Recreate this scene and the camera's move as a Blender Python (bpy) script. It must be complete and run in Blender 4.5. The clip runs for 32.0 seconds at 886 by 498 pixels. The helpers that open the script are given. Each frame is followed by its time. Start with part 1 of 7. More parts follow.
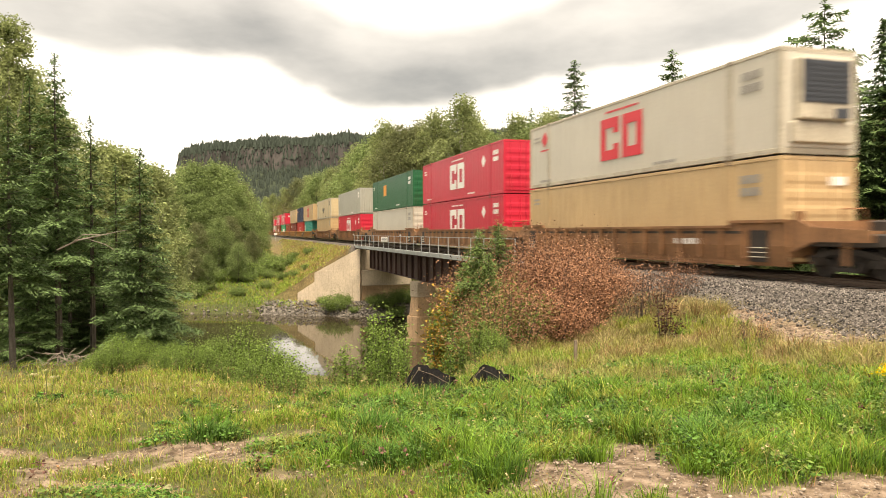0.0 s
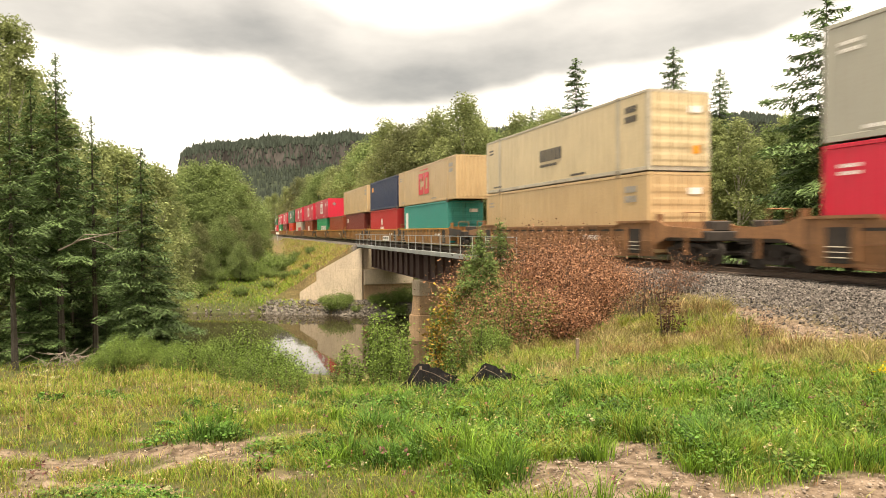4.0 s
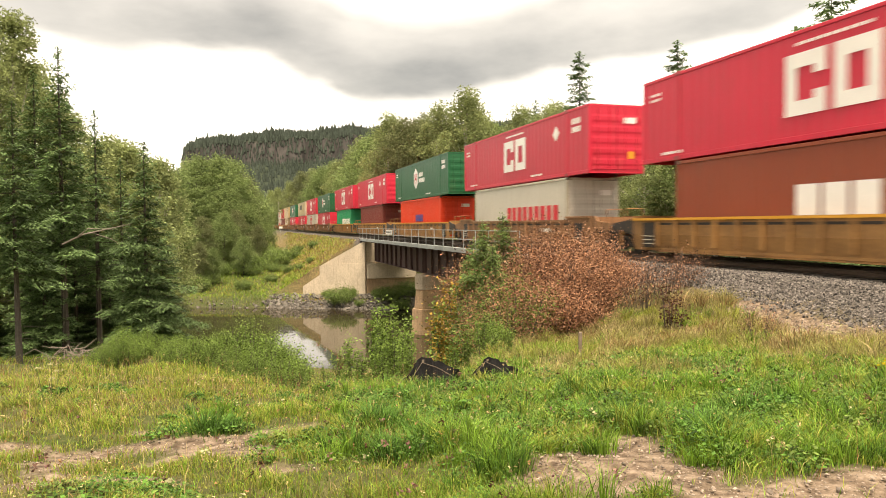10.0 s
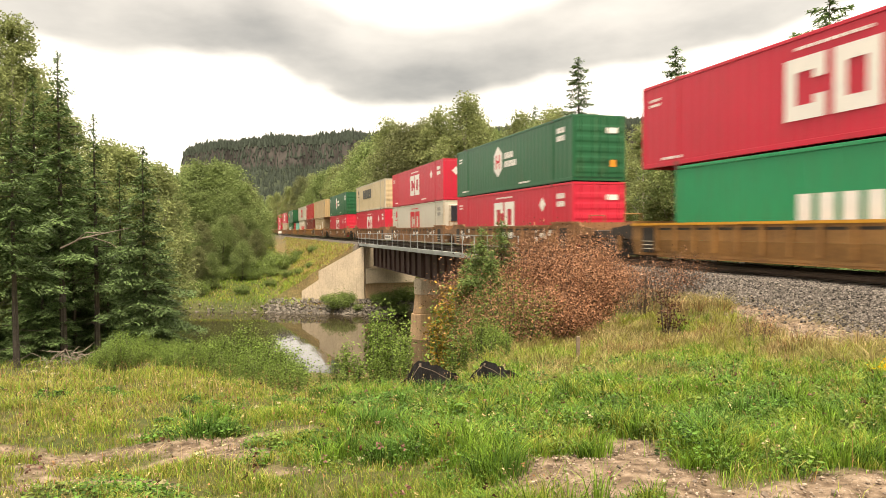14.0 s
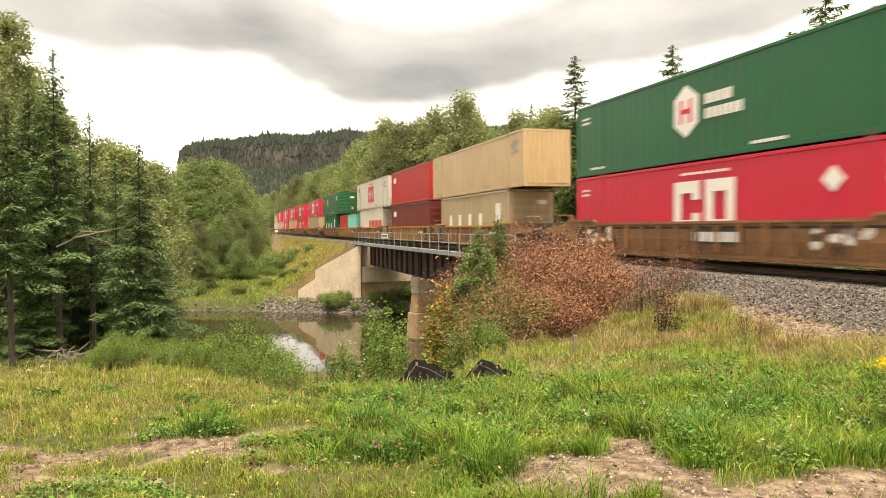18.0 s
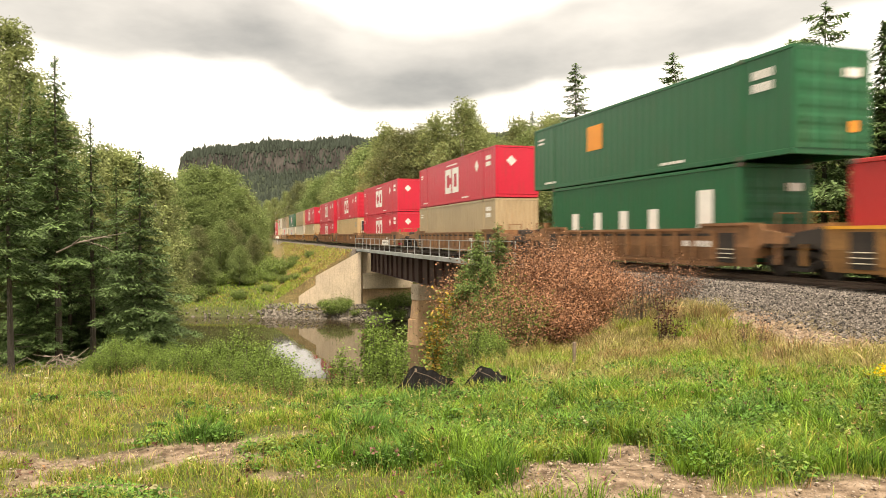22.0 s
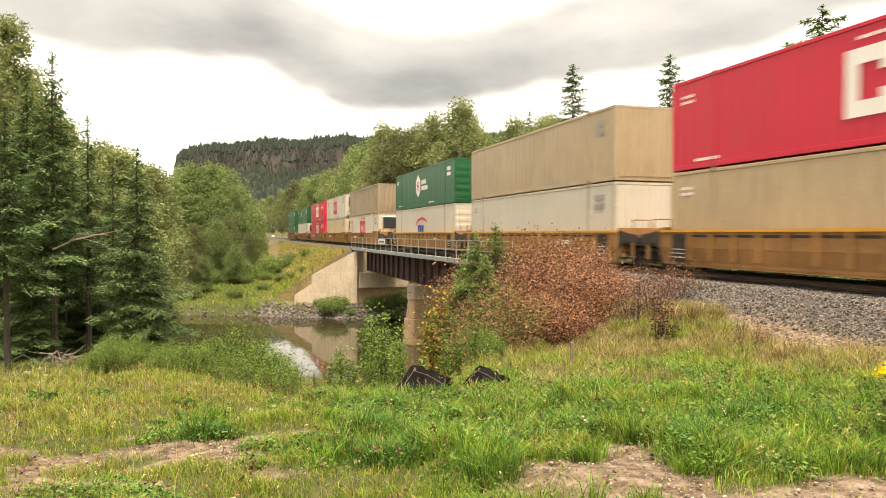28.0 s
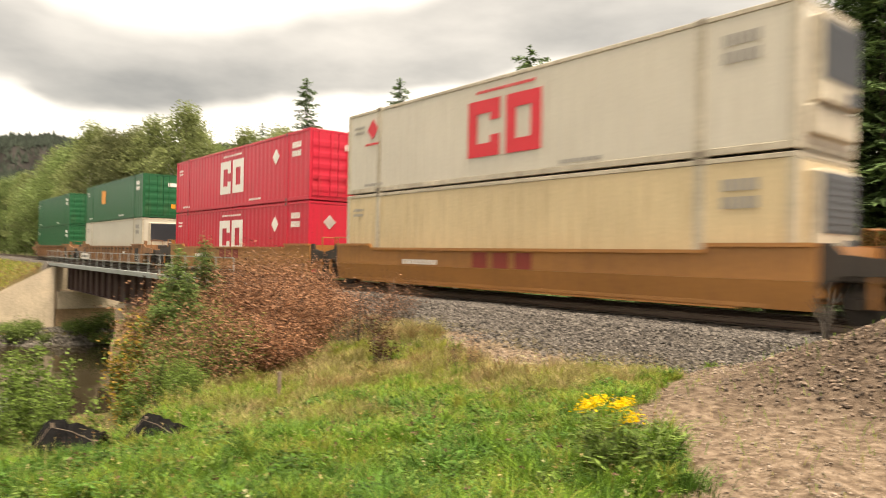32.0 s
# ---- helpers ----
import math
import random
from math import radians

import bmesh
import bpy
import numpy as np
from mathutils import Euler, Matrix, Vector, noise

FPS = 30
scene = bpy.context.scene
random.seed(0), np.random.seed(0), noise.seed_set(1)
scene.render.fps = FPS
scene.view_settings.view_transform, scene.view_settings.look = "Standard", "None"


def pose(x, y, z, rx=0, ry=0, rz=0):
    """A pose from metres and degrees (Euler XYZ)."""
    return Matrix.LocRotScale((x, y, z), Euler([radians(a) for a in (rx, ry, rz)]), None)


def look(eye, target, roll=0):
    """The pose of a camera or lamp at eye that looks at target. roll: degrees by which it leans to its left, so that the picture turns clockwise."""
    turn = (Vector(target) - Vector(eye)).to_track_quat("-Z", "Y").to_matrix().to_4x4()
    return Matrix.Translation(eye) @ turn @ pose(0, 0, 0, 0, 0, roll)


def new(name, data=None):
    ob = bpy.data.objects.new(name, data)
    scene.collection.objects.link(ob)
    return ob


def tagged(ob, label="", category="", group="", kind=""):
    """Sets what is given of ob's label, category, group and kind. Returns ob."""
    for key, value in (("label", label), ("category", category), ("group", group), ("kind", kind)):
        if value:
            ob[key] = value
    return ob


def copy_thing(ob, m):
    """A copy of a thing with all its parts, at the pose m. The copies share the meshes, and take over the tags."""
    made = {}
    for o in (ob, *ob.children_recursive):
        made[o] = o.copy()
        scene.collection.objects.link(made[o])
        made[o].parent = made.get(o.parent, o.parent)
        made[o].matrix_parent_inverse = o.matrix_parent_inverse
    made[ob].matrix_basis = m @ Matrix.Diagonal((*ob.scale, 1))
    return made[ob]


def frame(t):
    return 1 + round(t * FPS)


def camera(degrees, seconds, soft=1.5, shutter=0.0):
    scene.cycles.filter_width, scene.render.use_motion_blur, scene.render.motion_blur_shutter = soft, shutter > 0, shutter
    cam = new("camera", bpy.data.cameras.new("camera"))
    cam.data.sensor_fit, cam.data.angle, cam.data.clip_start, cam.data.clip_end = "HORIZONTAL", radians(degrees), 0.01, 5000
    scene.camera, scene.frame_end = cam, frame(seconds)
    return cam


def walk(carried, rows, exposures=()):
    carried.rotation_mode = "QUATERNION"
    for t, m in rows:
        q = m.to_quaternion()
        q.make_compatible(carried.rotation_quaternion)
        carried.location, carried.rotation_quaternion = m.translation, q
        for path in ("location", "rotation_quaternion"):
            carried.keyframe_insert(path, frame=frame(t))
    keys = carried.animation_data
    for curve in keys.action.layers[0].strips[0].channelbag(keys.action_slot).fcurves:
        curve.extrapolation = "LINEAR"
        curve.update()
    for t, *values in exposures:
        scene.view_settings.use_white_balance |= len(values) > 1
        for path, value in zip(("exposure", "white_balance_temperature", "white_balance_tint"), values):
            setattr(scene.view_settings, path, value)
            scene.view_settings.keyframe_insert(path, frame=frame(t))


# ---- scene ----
cam = camera(65.48, 32.0, soft=0.5, shutter=0.5)
PATH = [
    (0, pose(-0.034, -0.022, 1.618, 88.55, 0.20, -0.00)),
    (1, pose(-0.029, -0.024, 1.621, 88.68, 0.27, 0.01)),
    (2, pose(-0.023, -0.021, 1.615, 88.73, 0.28, 0.10)),
    (3, pose(-0.024, -0.011, 1.619, 88.70, 0.36, 0.07)),
    (6, pose(-0.016, 0.006, 1.619, 87.79, 0.60, 0.34)),
    (7, pose(-0.012, 0.010, 1.620, 87.77, 0.62, 0.35)),
    (8, pose(-0.015, 0.004, 1.614, 87.69, 0.68, 0.34)),
    (9, pose(-0.012, 0.010, 1.614, 87.71, 0.58, 0.42)),
    (10, pose(-0.015, 0.009, 1.612, 87.95, 0.47, 0.41)),
    (11, pose(-0.006, 0.008, 1.618, 88.08, 0.54, 0.46)),
    (12, pose(-0.002, 0.002, 1.606, 88.56, 0.50, 0.52)),
    (12.5, pose(-0.007, 0.007, 1.603, 88.60, 0.57, 0.47)),
    (13, pose(-0.004, -0.003, 1.599, 88.53, 0.58, 0.35)),
    (13.5, pose(0.000, 0.003, 1.596, 88.37, 0.45, 0.26)),
    (14, pose(0.009, 0.005, 1.594, 88.38, 0.36, 0.35)),
    (17, pose(0.010, -0.007, 1.594, 88.45, 0.25, -0.00)),
    (18, pose(0.011, 0.007, 1.591, 88.29, 0.35, 0.08)),
    (19, pose(0.014, 0.010, 1.590, 88.45, 0.28, 0.20)),
    (20, pose(0.015, 0.000, 1.592, 89.00, 0.13, 0.18)),
    (21, pose(0.021, 0.001, 1.588, 88.91, 0.41, 0.13)),
    (22, pose(0.026, 0.016, 1.585, 88.84, 0.21, 0.14)),
    (22.5, pose(0.028, 0.012, 1.581, 89.02, 0.24, 0.22)),
    (23, pose(0.028, 0.008, 1.584, 89.06, 0.20, 0.23)),
    (23.5, pose(0.023, 0.005, 1.581, 89.04, 0.25, 0.30)),
    (24, pose(0.016, -0.001, 1.583, 89.08, 0.24, 0.24)),
    (24.5, pose(0.007, -0.006, 1.584, 89.14, 0.18, 0.10)),
    (25, pose(0.007, -0.012, 1.589, 89.22, 0.22, 0.03)),
    (27.5, pose(0.005, -0.006, 1.591, 89.20, 0.20, -0.01)),
    (28, pose(-0.022, -0.011, 1.586, 88.81, -0.19, -0.20)),
    (28.5, pose(-0.071, 0.001, 1.592, 89.10, -0.42, -3.17)),
    (29, pose(-0.078, 0.041, 1.590, 88.17, -0.49, -5.82)),
    (29.5, pose(-0.006, 0.143, 1.579, 87.99, 0.22, -6.23)),
    (30, pose(0.132, 0.333, 1.594, 88.88, -0.20, -6.70)),
    (30.5, pose(0.187, 0.520, 1.570, 89.19, -0.78, -12.53)),
    (31, pose(0.260, 0.734, 1.598, 90.21, 1.30, -18.14)),
    (31.5, pose(0.448, 0.938, 1.584, 91.24, 0.50, -17.90)),
    (32, pose(0.621, 1.107, 1.585, 90.42, -1.00, -21.85)),
]
walk(cam, PATH, exposures=[(0, 0.87, 7600, 14), (28, 0.88, 7600, 14), (30.5, 0.85, 7600, 14), (32, 0.76, 7600, 14)])


# ---- light ----
def build_world():
    w = bpy.data.worlds.new("overcast_sky")
    scene.world = w
    w.use_nodes = True
    nt = w.node_tree
    nt.nodes.clear()
    N = nt.nodes.new
    out, bg = N("ShaderNodeOutputWorld"), N("ShaderNodeBackground")
    sky = N("ShaderNodeTexSky")
    sky.sky_type, sky.sun_disc, sky.sun_elevation, sky.sun_rotation = "NISHITA", False, radians(73), radians(SUN_TURN)
    skyv = N("ShaderNodeVectorMath")
    skyv.operation = "SCALE"
    skyv.inputs["Scale"].default_value = 0.012
    nt.links.new(sky.outputs[0], skyv.inputs[0])
    tc, sep = N("ShaderNodeTexCoord"), N("ShaderNodeSeparateXYZ")
    nt.links.new(tc.outputs["Generated"], sep.inputs[0])

    def m(op, a, b=None, clamp=False):
        nd = N("ShaderNodeMath")
        nd.operation, nd.use_clamp = op, clamp
        for i, v in enumerate((a, b)):
            if v is None:
                continue
            if isinstance(v, (int, float)):
                nd.inputs[i].default_value = v
            else:
                nt.links.new(v, nd.inputs[i])
        return nd.outputs[0]
    x, y, z = sep.outputs
    az = m("ARCTAN2", x, y)                       # to the right of ahead
    el = m("ARCTAN2", z, m("SQRT", m("ADD", m("MULTIPLY", x, x), m("MULTIPLY", y, y))))
    cv = N("ShaderNodeCombineXYZ")
    nt.links.new(az, cv.inputs[0])
    nt.links.new(m("MULTIPLY", el, 2.6), cv.inputs[1])

    def tex(scale, detail, off):
        mp = N("ShaderNodeMapping")
        mp.inputs["Location"].default_value = off
        nt.links.new(cv.outputs[0], mp.inputs[0])
        t = N("ShaderNodeTexNoise")
        t.inputs["Scale"].default_value, t.inputs["Detail"].default_value, t.inputs["Roughness"].default_value = scale, detail, 0.52
        nt.links.new(mp.outputs[0], t.inputs["Vector"])
        return t.outputs[0]
    warp = m("MULTIPLY", m("SUBTRACT", tex(2.2, 5, (3, 1, 0)), 0.5), 0.55)
    fine = m("MULTIPLY", m("SUBTRACT", tex(5.5, 7, (0, 7, 2)), 0.5), 0.5)

    def edge(stops):
        """A height that changes with the bearing: stops of (bearing, height), both in radians."""
        r = N("ShaderNodeValToRGB")
        r.color_ramp.interpolation = "EASE"
        while len(r.color_ramp.elements) < len(stops):
            r.color_ramp.elements.new(0.5)
        for e, (a, h) in zip(r.color_ramp.elements, stops):
            e.position, e.color = (a + 1.0) / 2.2, (h, h, h, 1)
        nt.links.new(m("DIVIDE", m("ADD", aw, 1.0), 2.2), r.inputs[0])
        return r.outputs[0]

    def step(v, soft):
        k = N("ShaderNodeMapRange")
        k.interpolation_type = "SMOOTHSTEP"
        k.inputs[1].default_value, k.inputs[2].default_value = -soft, soft
        nt.links.new(v, k.inputs[0])
        return k.outputs[0]
    # the grey cloud bank that sags over the valley: its underside, and the bright gap above it
    aw = m("ADD", az, m("MULTIPLY", warp, 0.10))
    ew = m("ADD", m("ADD", el, m("MULTIPLY", warp, 0.085)), m("MULTIPLY", fine, 0.060))
    low = edge([(-0.90, 0.25), (-0.57, 0.228), (-0.45, 0.214), (-0.36, 0.226), (-0.27, 0.228), (-0.19, 0.196), (-0.12, 0.170), (0.0, 0.172), (0.07, 0.184), (0.15, 0.200), (0.25, 0.212), (0.40, 0.232), (0.55, 0.262), (0.90, 0.28)])
    high = edge([(-0.90, 0.75), (-0.50, 0.62), (-0.33, 0.46), (-0.25, 0.37), (-0.19, 0.335), (-0.13, 0.308), (-0.06, 0.298), (0.04, 0.302), (0.13, 0.322), (0.20, 0.345), (0.30, 0.355), (0.45, 0.41), (0.70, 0.50), (0.90, 0.60)])
    under, over = m("SUBTRACT", ew, low), m("SUBTRACT", high, ew)
    bank = m("MULTIPLY", step(under, 0.021), step(over, 0.036))
    belly = m("POWER", 2.718, m("MULTIPLY", m("POWER", m("DIVIDE", m("SUBTRACT", under, 0.040), 0.040), 2), -1))
    heavy = m("POWER", 2.718, m("MULTIPLY", m("POWER", m("DIVIDE", m("ADD", az, 0.08), 0.26), 2), -1))
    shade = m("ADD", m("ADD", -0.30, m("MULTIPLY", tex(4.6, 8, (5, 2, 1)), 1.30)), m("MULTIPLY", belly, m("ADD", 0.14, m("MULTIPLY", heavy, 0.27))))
    shade = m("ADD", shade, m("MULTIPLY", fine, 0.50))
    d = m("MULTIPLY", bank, m("ADD", 0.60, m("MULTIPLY", shade, 0.31)))
    # thin rags under the bank; an unseen broken sheet overhead, added to dim skylight
    veil = m("MULTIPLY", m("SUBTRACT", tex(3.0, 7, (1, 1, 6)), 0.50), 3.2, True)
    d = m("MAXIMUM", d, m("MULTIPLY", veil, m("MULTIPLY", m("SUBTRACT", el, 0.05), 3.4, True)))
    rest = m("MULTIPLY", m("SUBTRACT", tex(1.7, 6, (9, 4, 0)), 0.38), 1.9, True)
    up = m("MULTIPLY", m("SUBTRACT", el, 0.40), 4.0, True)
    d = m("MAXIMUM", d, m("MULTIPLY", rest, up))
    mix = N("ShaderNodeMix")
    mix.data_type = "RGBA"
    nt.links.new(m("MULTIPLY", d, 1.0, True), mix.inputs["Factor"])
    mix.inputs[6].default_value = (0.99, 0.99, 0.94, 1)
    mix.inputs[7].default_value = (0.064, 0.069, 0.065, 1)
    add = N("ShaderNodeVectorMath")
    add.operation = "ADD"
    nt.links.new(mix.outputs[2], add.inputs[0])
    nt.links.new(skyv.outputs[0], add.inputs[1])
    nt.links.new(add.outputs[0], bg.inputs[0])
    bg.inputs[1].default_value = SKY
    nt.links.new(bg.outputs[0], out.inputs[0])


SUN_TURN, SKY = 176, 1.25
build_world()
sun = new("sun", bpy.data.lights.new("sun", "SUN"))
sun.data.energy, sun.data.angle, sun.data.color = 5.0, radians(22), (1.0, 0.94, 0.82)
sun.matrix_world = look((0, 0, 0), (-0.02, 0.30, -1.0))

# ---- track frame: u along the rails away from the camera, w across them, away from the camera ----
TH = 17.29
CT, ST = math.cos(radians(TH)), math.sin(radians(TH))
RAIL = 0.40          # rail top
MID = 15.5           # track centre, across
SPEED = 19.865


def on_track(s, w, z, rz=0.0):
    return pose(CT * w - ST * s, ST * w + CT * s, z, 0, 0, TH + rz)


def ground_np(X, Y):
    """Ground height: a grassy bench, a slope down to the river, the railway bank and its gap at the bridge."""
    X, Y = np.asarray(X, float), np.asarray(Y, float)
    w, s = CT * X + ST * Y, -ST * X + CT * Y
    sfar = 70 + np.clip((8 - w) * 0.5, -4, 40)
    snear = 41 + np.clip((5 - w) * 0.35, -6, 6)
    k = [-60, 0, 4, 7, 9, 12.5, 17.5, 22, 30, 40, 42, 46]
    high = np.interp(s * 41 / snear, k, [0.6, 0.26, 0.08, -0.26, -0.52, -0.98, -1.70, -2.5, -4.4, -6.6, -7.2, -8.0])
    low = np.interp(s * 41 / snear, k, [0.6, 0.26, 0.08, -0.28, -0.65, -1.75, -3.0, -4.1, -5.6, -6.7, -7.2, -8.0])
    bear = X / np.maximum(Y, 1.0)
    mid = np.clip((bear + 0.36) / 0.16, 0, 1) * np.clip((0.065 - bear) / 0.065, 0, 1)
    base = high + (low - high) * mid * mid * (3 - 2 * mid)
    base = base + np.clip(w - 4, 0, 6) * 0.035 * np.clip((s - 7) / 8, 0, 1) * np.clip((30 - s) / 12, 0, 1)
    far = np.interp(s - sfar, [-6, 0, 1.2, 6, 16, 45, 120, 400, 3000], [-8.0, -6.9, -5.9, -5.4, -4.2, -3.0, -1.0, 4, 8])
    h = np.where(s < 0.5 * (snear + sfar), base, far)
    emb = np.where(np.abs(w - MID) < 2.9, 0.18, 0.18 - (np.abs(w - MID) - 2.9) / np.where(s > 60, 1.45, np.interp(s, [12, 20], [2.6, 1.35])))
    cut = np.clip((s - 26.5) / 3.5, 0, 1) * np.clip((71.9 + np.clip((12.3 - w) * 0.42, 0, 3.5) - s) / 0.5, 0, 1)
    emb = emb - cut * 9.5
    back = np.where((w > MID + 2) & ((s < 34) | (s > 72) | (w > 25)), np.interp(w, [17, 20, 40, 120, 600], [-0.4, -0.9, -0.2, 3, 20]), -99)
    h = np.maximum(np.maximum(h, emb), np.where((w > 18) & (w < 25) & (s > 36) & (s < 68), -99, back))
    h = h + 0.95 * np.exp(-((w - 10.4) / 1.8) ** 2 - ((s - 3.0) / 2.3) ** 2) + 0.5 * np.exp(-((w - 9.6) / 1.6) ** 2 - ((s + 0.6) / 2.2) ** 2)
    h = h + 0.85 * np.exp(-((w - 10.0) / 1.7) ** 2 - ((s - 16.5) / 4.2) ** 2)
    h = np.where((X < -12) & (s < 34), np.maximum(h, -2.6 - np.clip(s - 20, 0, 99) * 0.22), h)
    r = np.hypot(X, Y)
    wob = 0.05 * np.sin(X * 1.7 + 0.6 * Y) * np.sin(Y * 1.3 - 0.4 * X) + 0.035 * np.sin(X * 3.9 + 1.1) * np.sin(Y * 4.3)
    return h + wob * np.where(np.abs(w - MID) < 4.5, 0.15, 1.0) * np.clip(r / 2, 0.3, 1)


def ground(x, y):
    return float(ground_np(np.array([x]), np.array([y]))[0])


# ---- materials ----
def mat(name, base, rough=0.8, metal=0.0, vary=0.18, scale=2.0, fine=30.0, bump=0.15, streak=0.0, streak_col=(0.12, 0.07, 0.04), island=0.0, objrand=0.0, sheen=0.5, trans=0.0, dist=0.02):
    """A procedural surface: two scales of variation, fine relief, and, where asked, streaks that run down."""
    m = bpy.data.materials.new(name)
    m.use_nodes = True
    nt = m.node_tree
    N, L = nt.nodes.new, nt.links.new
    bs = nt.nodes["Principled BSDF"]
    tc = N("ShaderNodeTexCoord")
    a, b = N("ShaderNodeTexNoise"), N("ShaderNodeTexNoise")
    for t, s, dt in ((a, scale, 4), (b, fine, 3)):
        t.inputs["Scale"].default_value, t.inputs["Detail"].default_value = s, dt
        L(tc.outputs["Object"], t.inputs["Vector"])
    ad = N("ShaderNodeMath")
    ad.operation = "ADD"
    L(a.outputs[0], ad.inputs[0]), L(b.outputs[0], ad.inputs[1])
    mr = N("ShaderNodeMapRange")
    mr.inputs[1].default_value, mr.inputs[2].default_value = 0.7, 1.3
    mr.inputs[3].default_value, mr.inputs[4].default_value = 1 - vary, 1 + vary
    L(ad.outputs[0], mr.inputs[0])
    fac = mr.outputs[0]
    for amount, node, sock in ((island, "ShaderNodeNewGeometry", "Random Per Island"), (objrand, "ShaderNodeObjectInfo", "Random")):
        if amount:
            g, r2, mu = N(node), N("ShaderNodeMapRange"), N("ShaderNodeMath")
            r2.inputs[3].default_value, r2.inputs[4].default_value = 1 - amount, 1 + amount
            mu.operation = "MULTIPLY"
            L(g.outputs[sock], r2.inputs[0]), L(r2.outputs[0], mu.inputs[0]), L(fac, mu.inputs[1])
            fac = mu.outputs[0]
    col = N("ShaderNodeVectorMath")
    col.operation = "SCALE"
    col.inputs[0].default_value = base
    L(fac, col.inputs["Scale"])
    cout = col.outputs[0]
    if streak:
        mp, st, rp, mx = N("ShaderNodeMapping"), N("ShaderNodeTexNoise"), N("ShaderNodeMapRange"), N("ShaderNodeMix")
        mp.inputs["Scale"].default_value = (5, 5, 0.45)
        st.inputs["Scale"].default_value, st.inputs["Detail"].default_value = 1.6, 6
        rp.inputs[1].default_value, rp.inputs[2].default_value, rp.inputs[4].default_value = 0.5, 0.78, streak
        mx.data_type = "RGBA"
        L(tc.outputs["Object"], mp.inputs[0]), L(mp.outputs[0], st.inputs["Vector"]), L(st.outputs[0], rp.inputs[0])
        L(rp.outputs[0], mx.inputs["Factor"]), L(cout, mx.inputs[6])
        mx.inputs[7].default_value = (*streak_col, 1)
        cout = mx.outputs[2]
    L(cout, bs.inputs["Base Color"])
    bs.inputs["Roughness"].default_value, bs.inputs["Metallic"].default_value = rough, metal
    bs.inputs["Specular IOR Level"].default_value = sheen
    if bump:
        bp = N("ShaderNodeBump")
        bp.inputs["Strength"].default_value, bp.inputs["Distance"].default_value = bump, dist
        L(b.outputs[0], bp.inputs["Height"]), L(bp.outputs[0], bs.inputs["Normal"])
    if trans:
        tr, ms = N("ShaderNodeBsdfTranslucent"), N("ShaderNodeMixShader")
        L(cout, tr.inputs[0])
        ms.inputs[0].default_value = trans
        L(bs.outputs[0], ms.inputs[1]), L(tr.outputs[0], ms.inputs[2])
        L(ms.outputs[0], nt.nodes["Material Output"].inputs[0])
    return m


def leaf_mat(name, base, var=0.35, trans=0.40, rough=0.6):
    return mat(name, base, rough=rough, vary=0.25, scale=0.6, fine=9, bump=0, island=var, objrand=0.12, trans=trans, sheen=0.16)


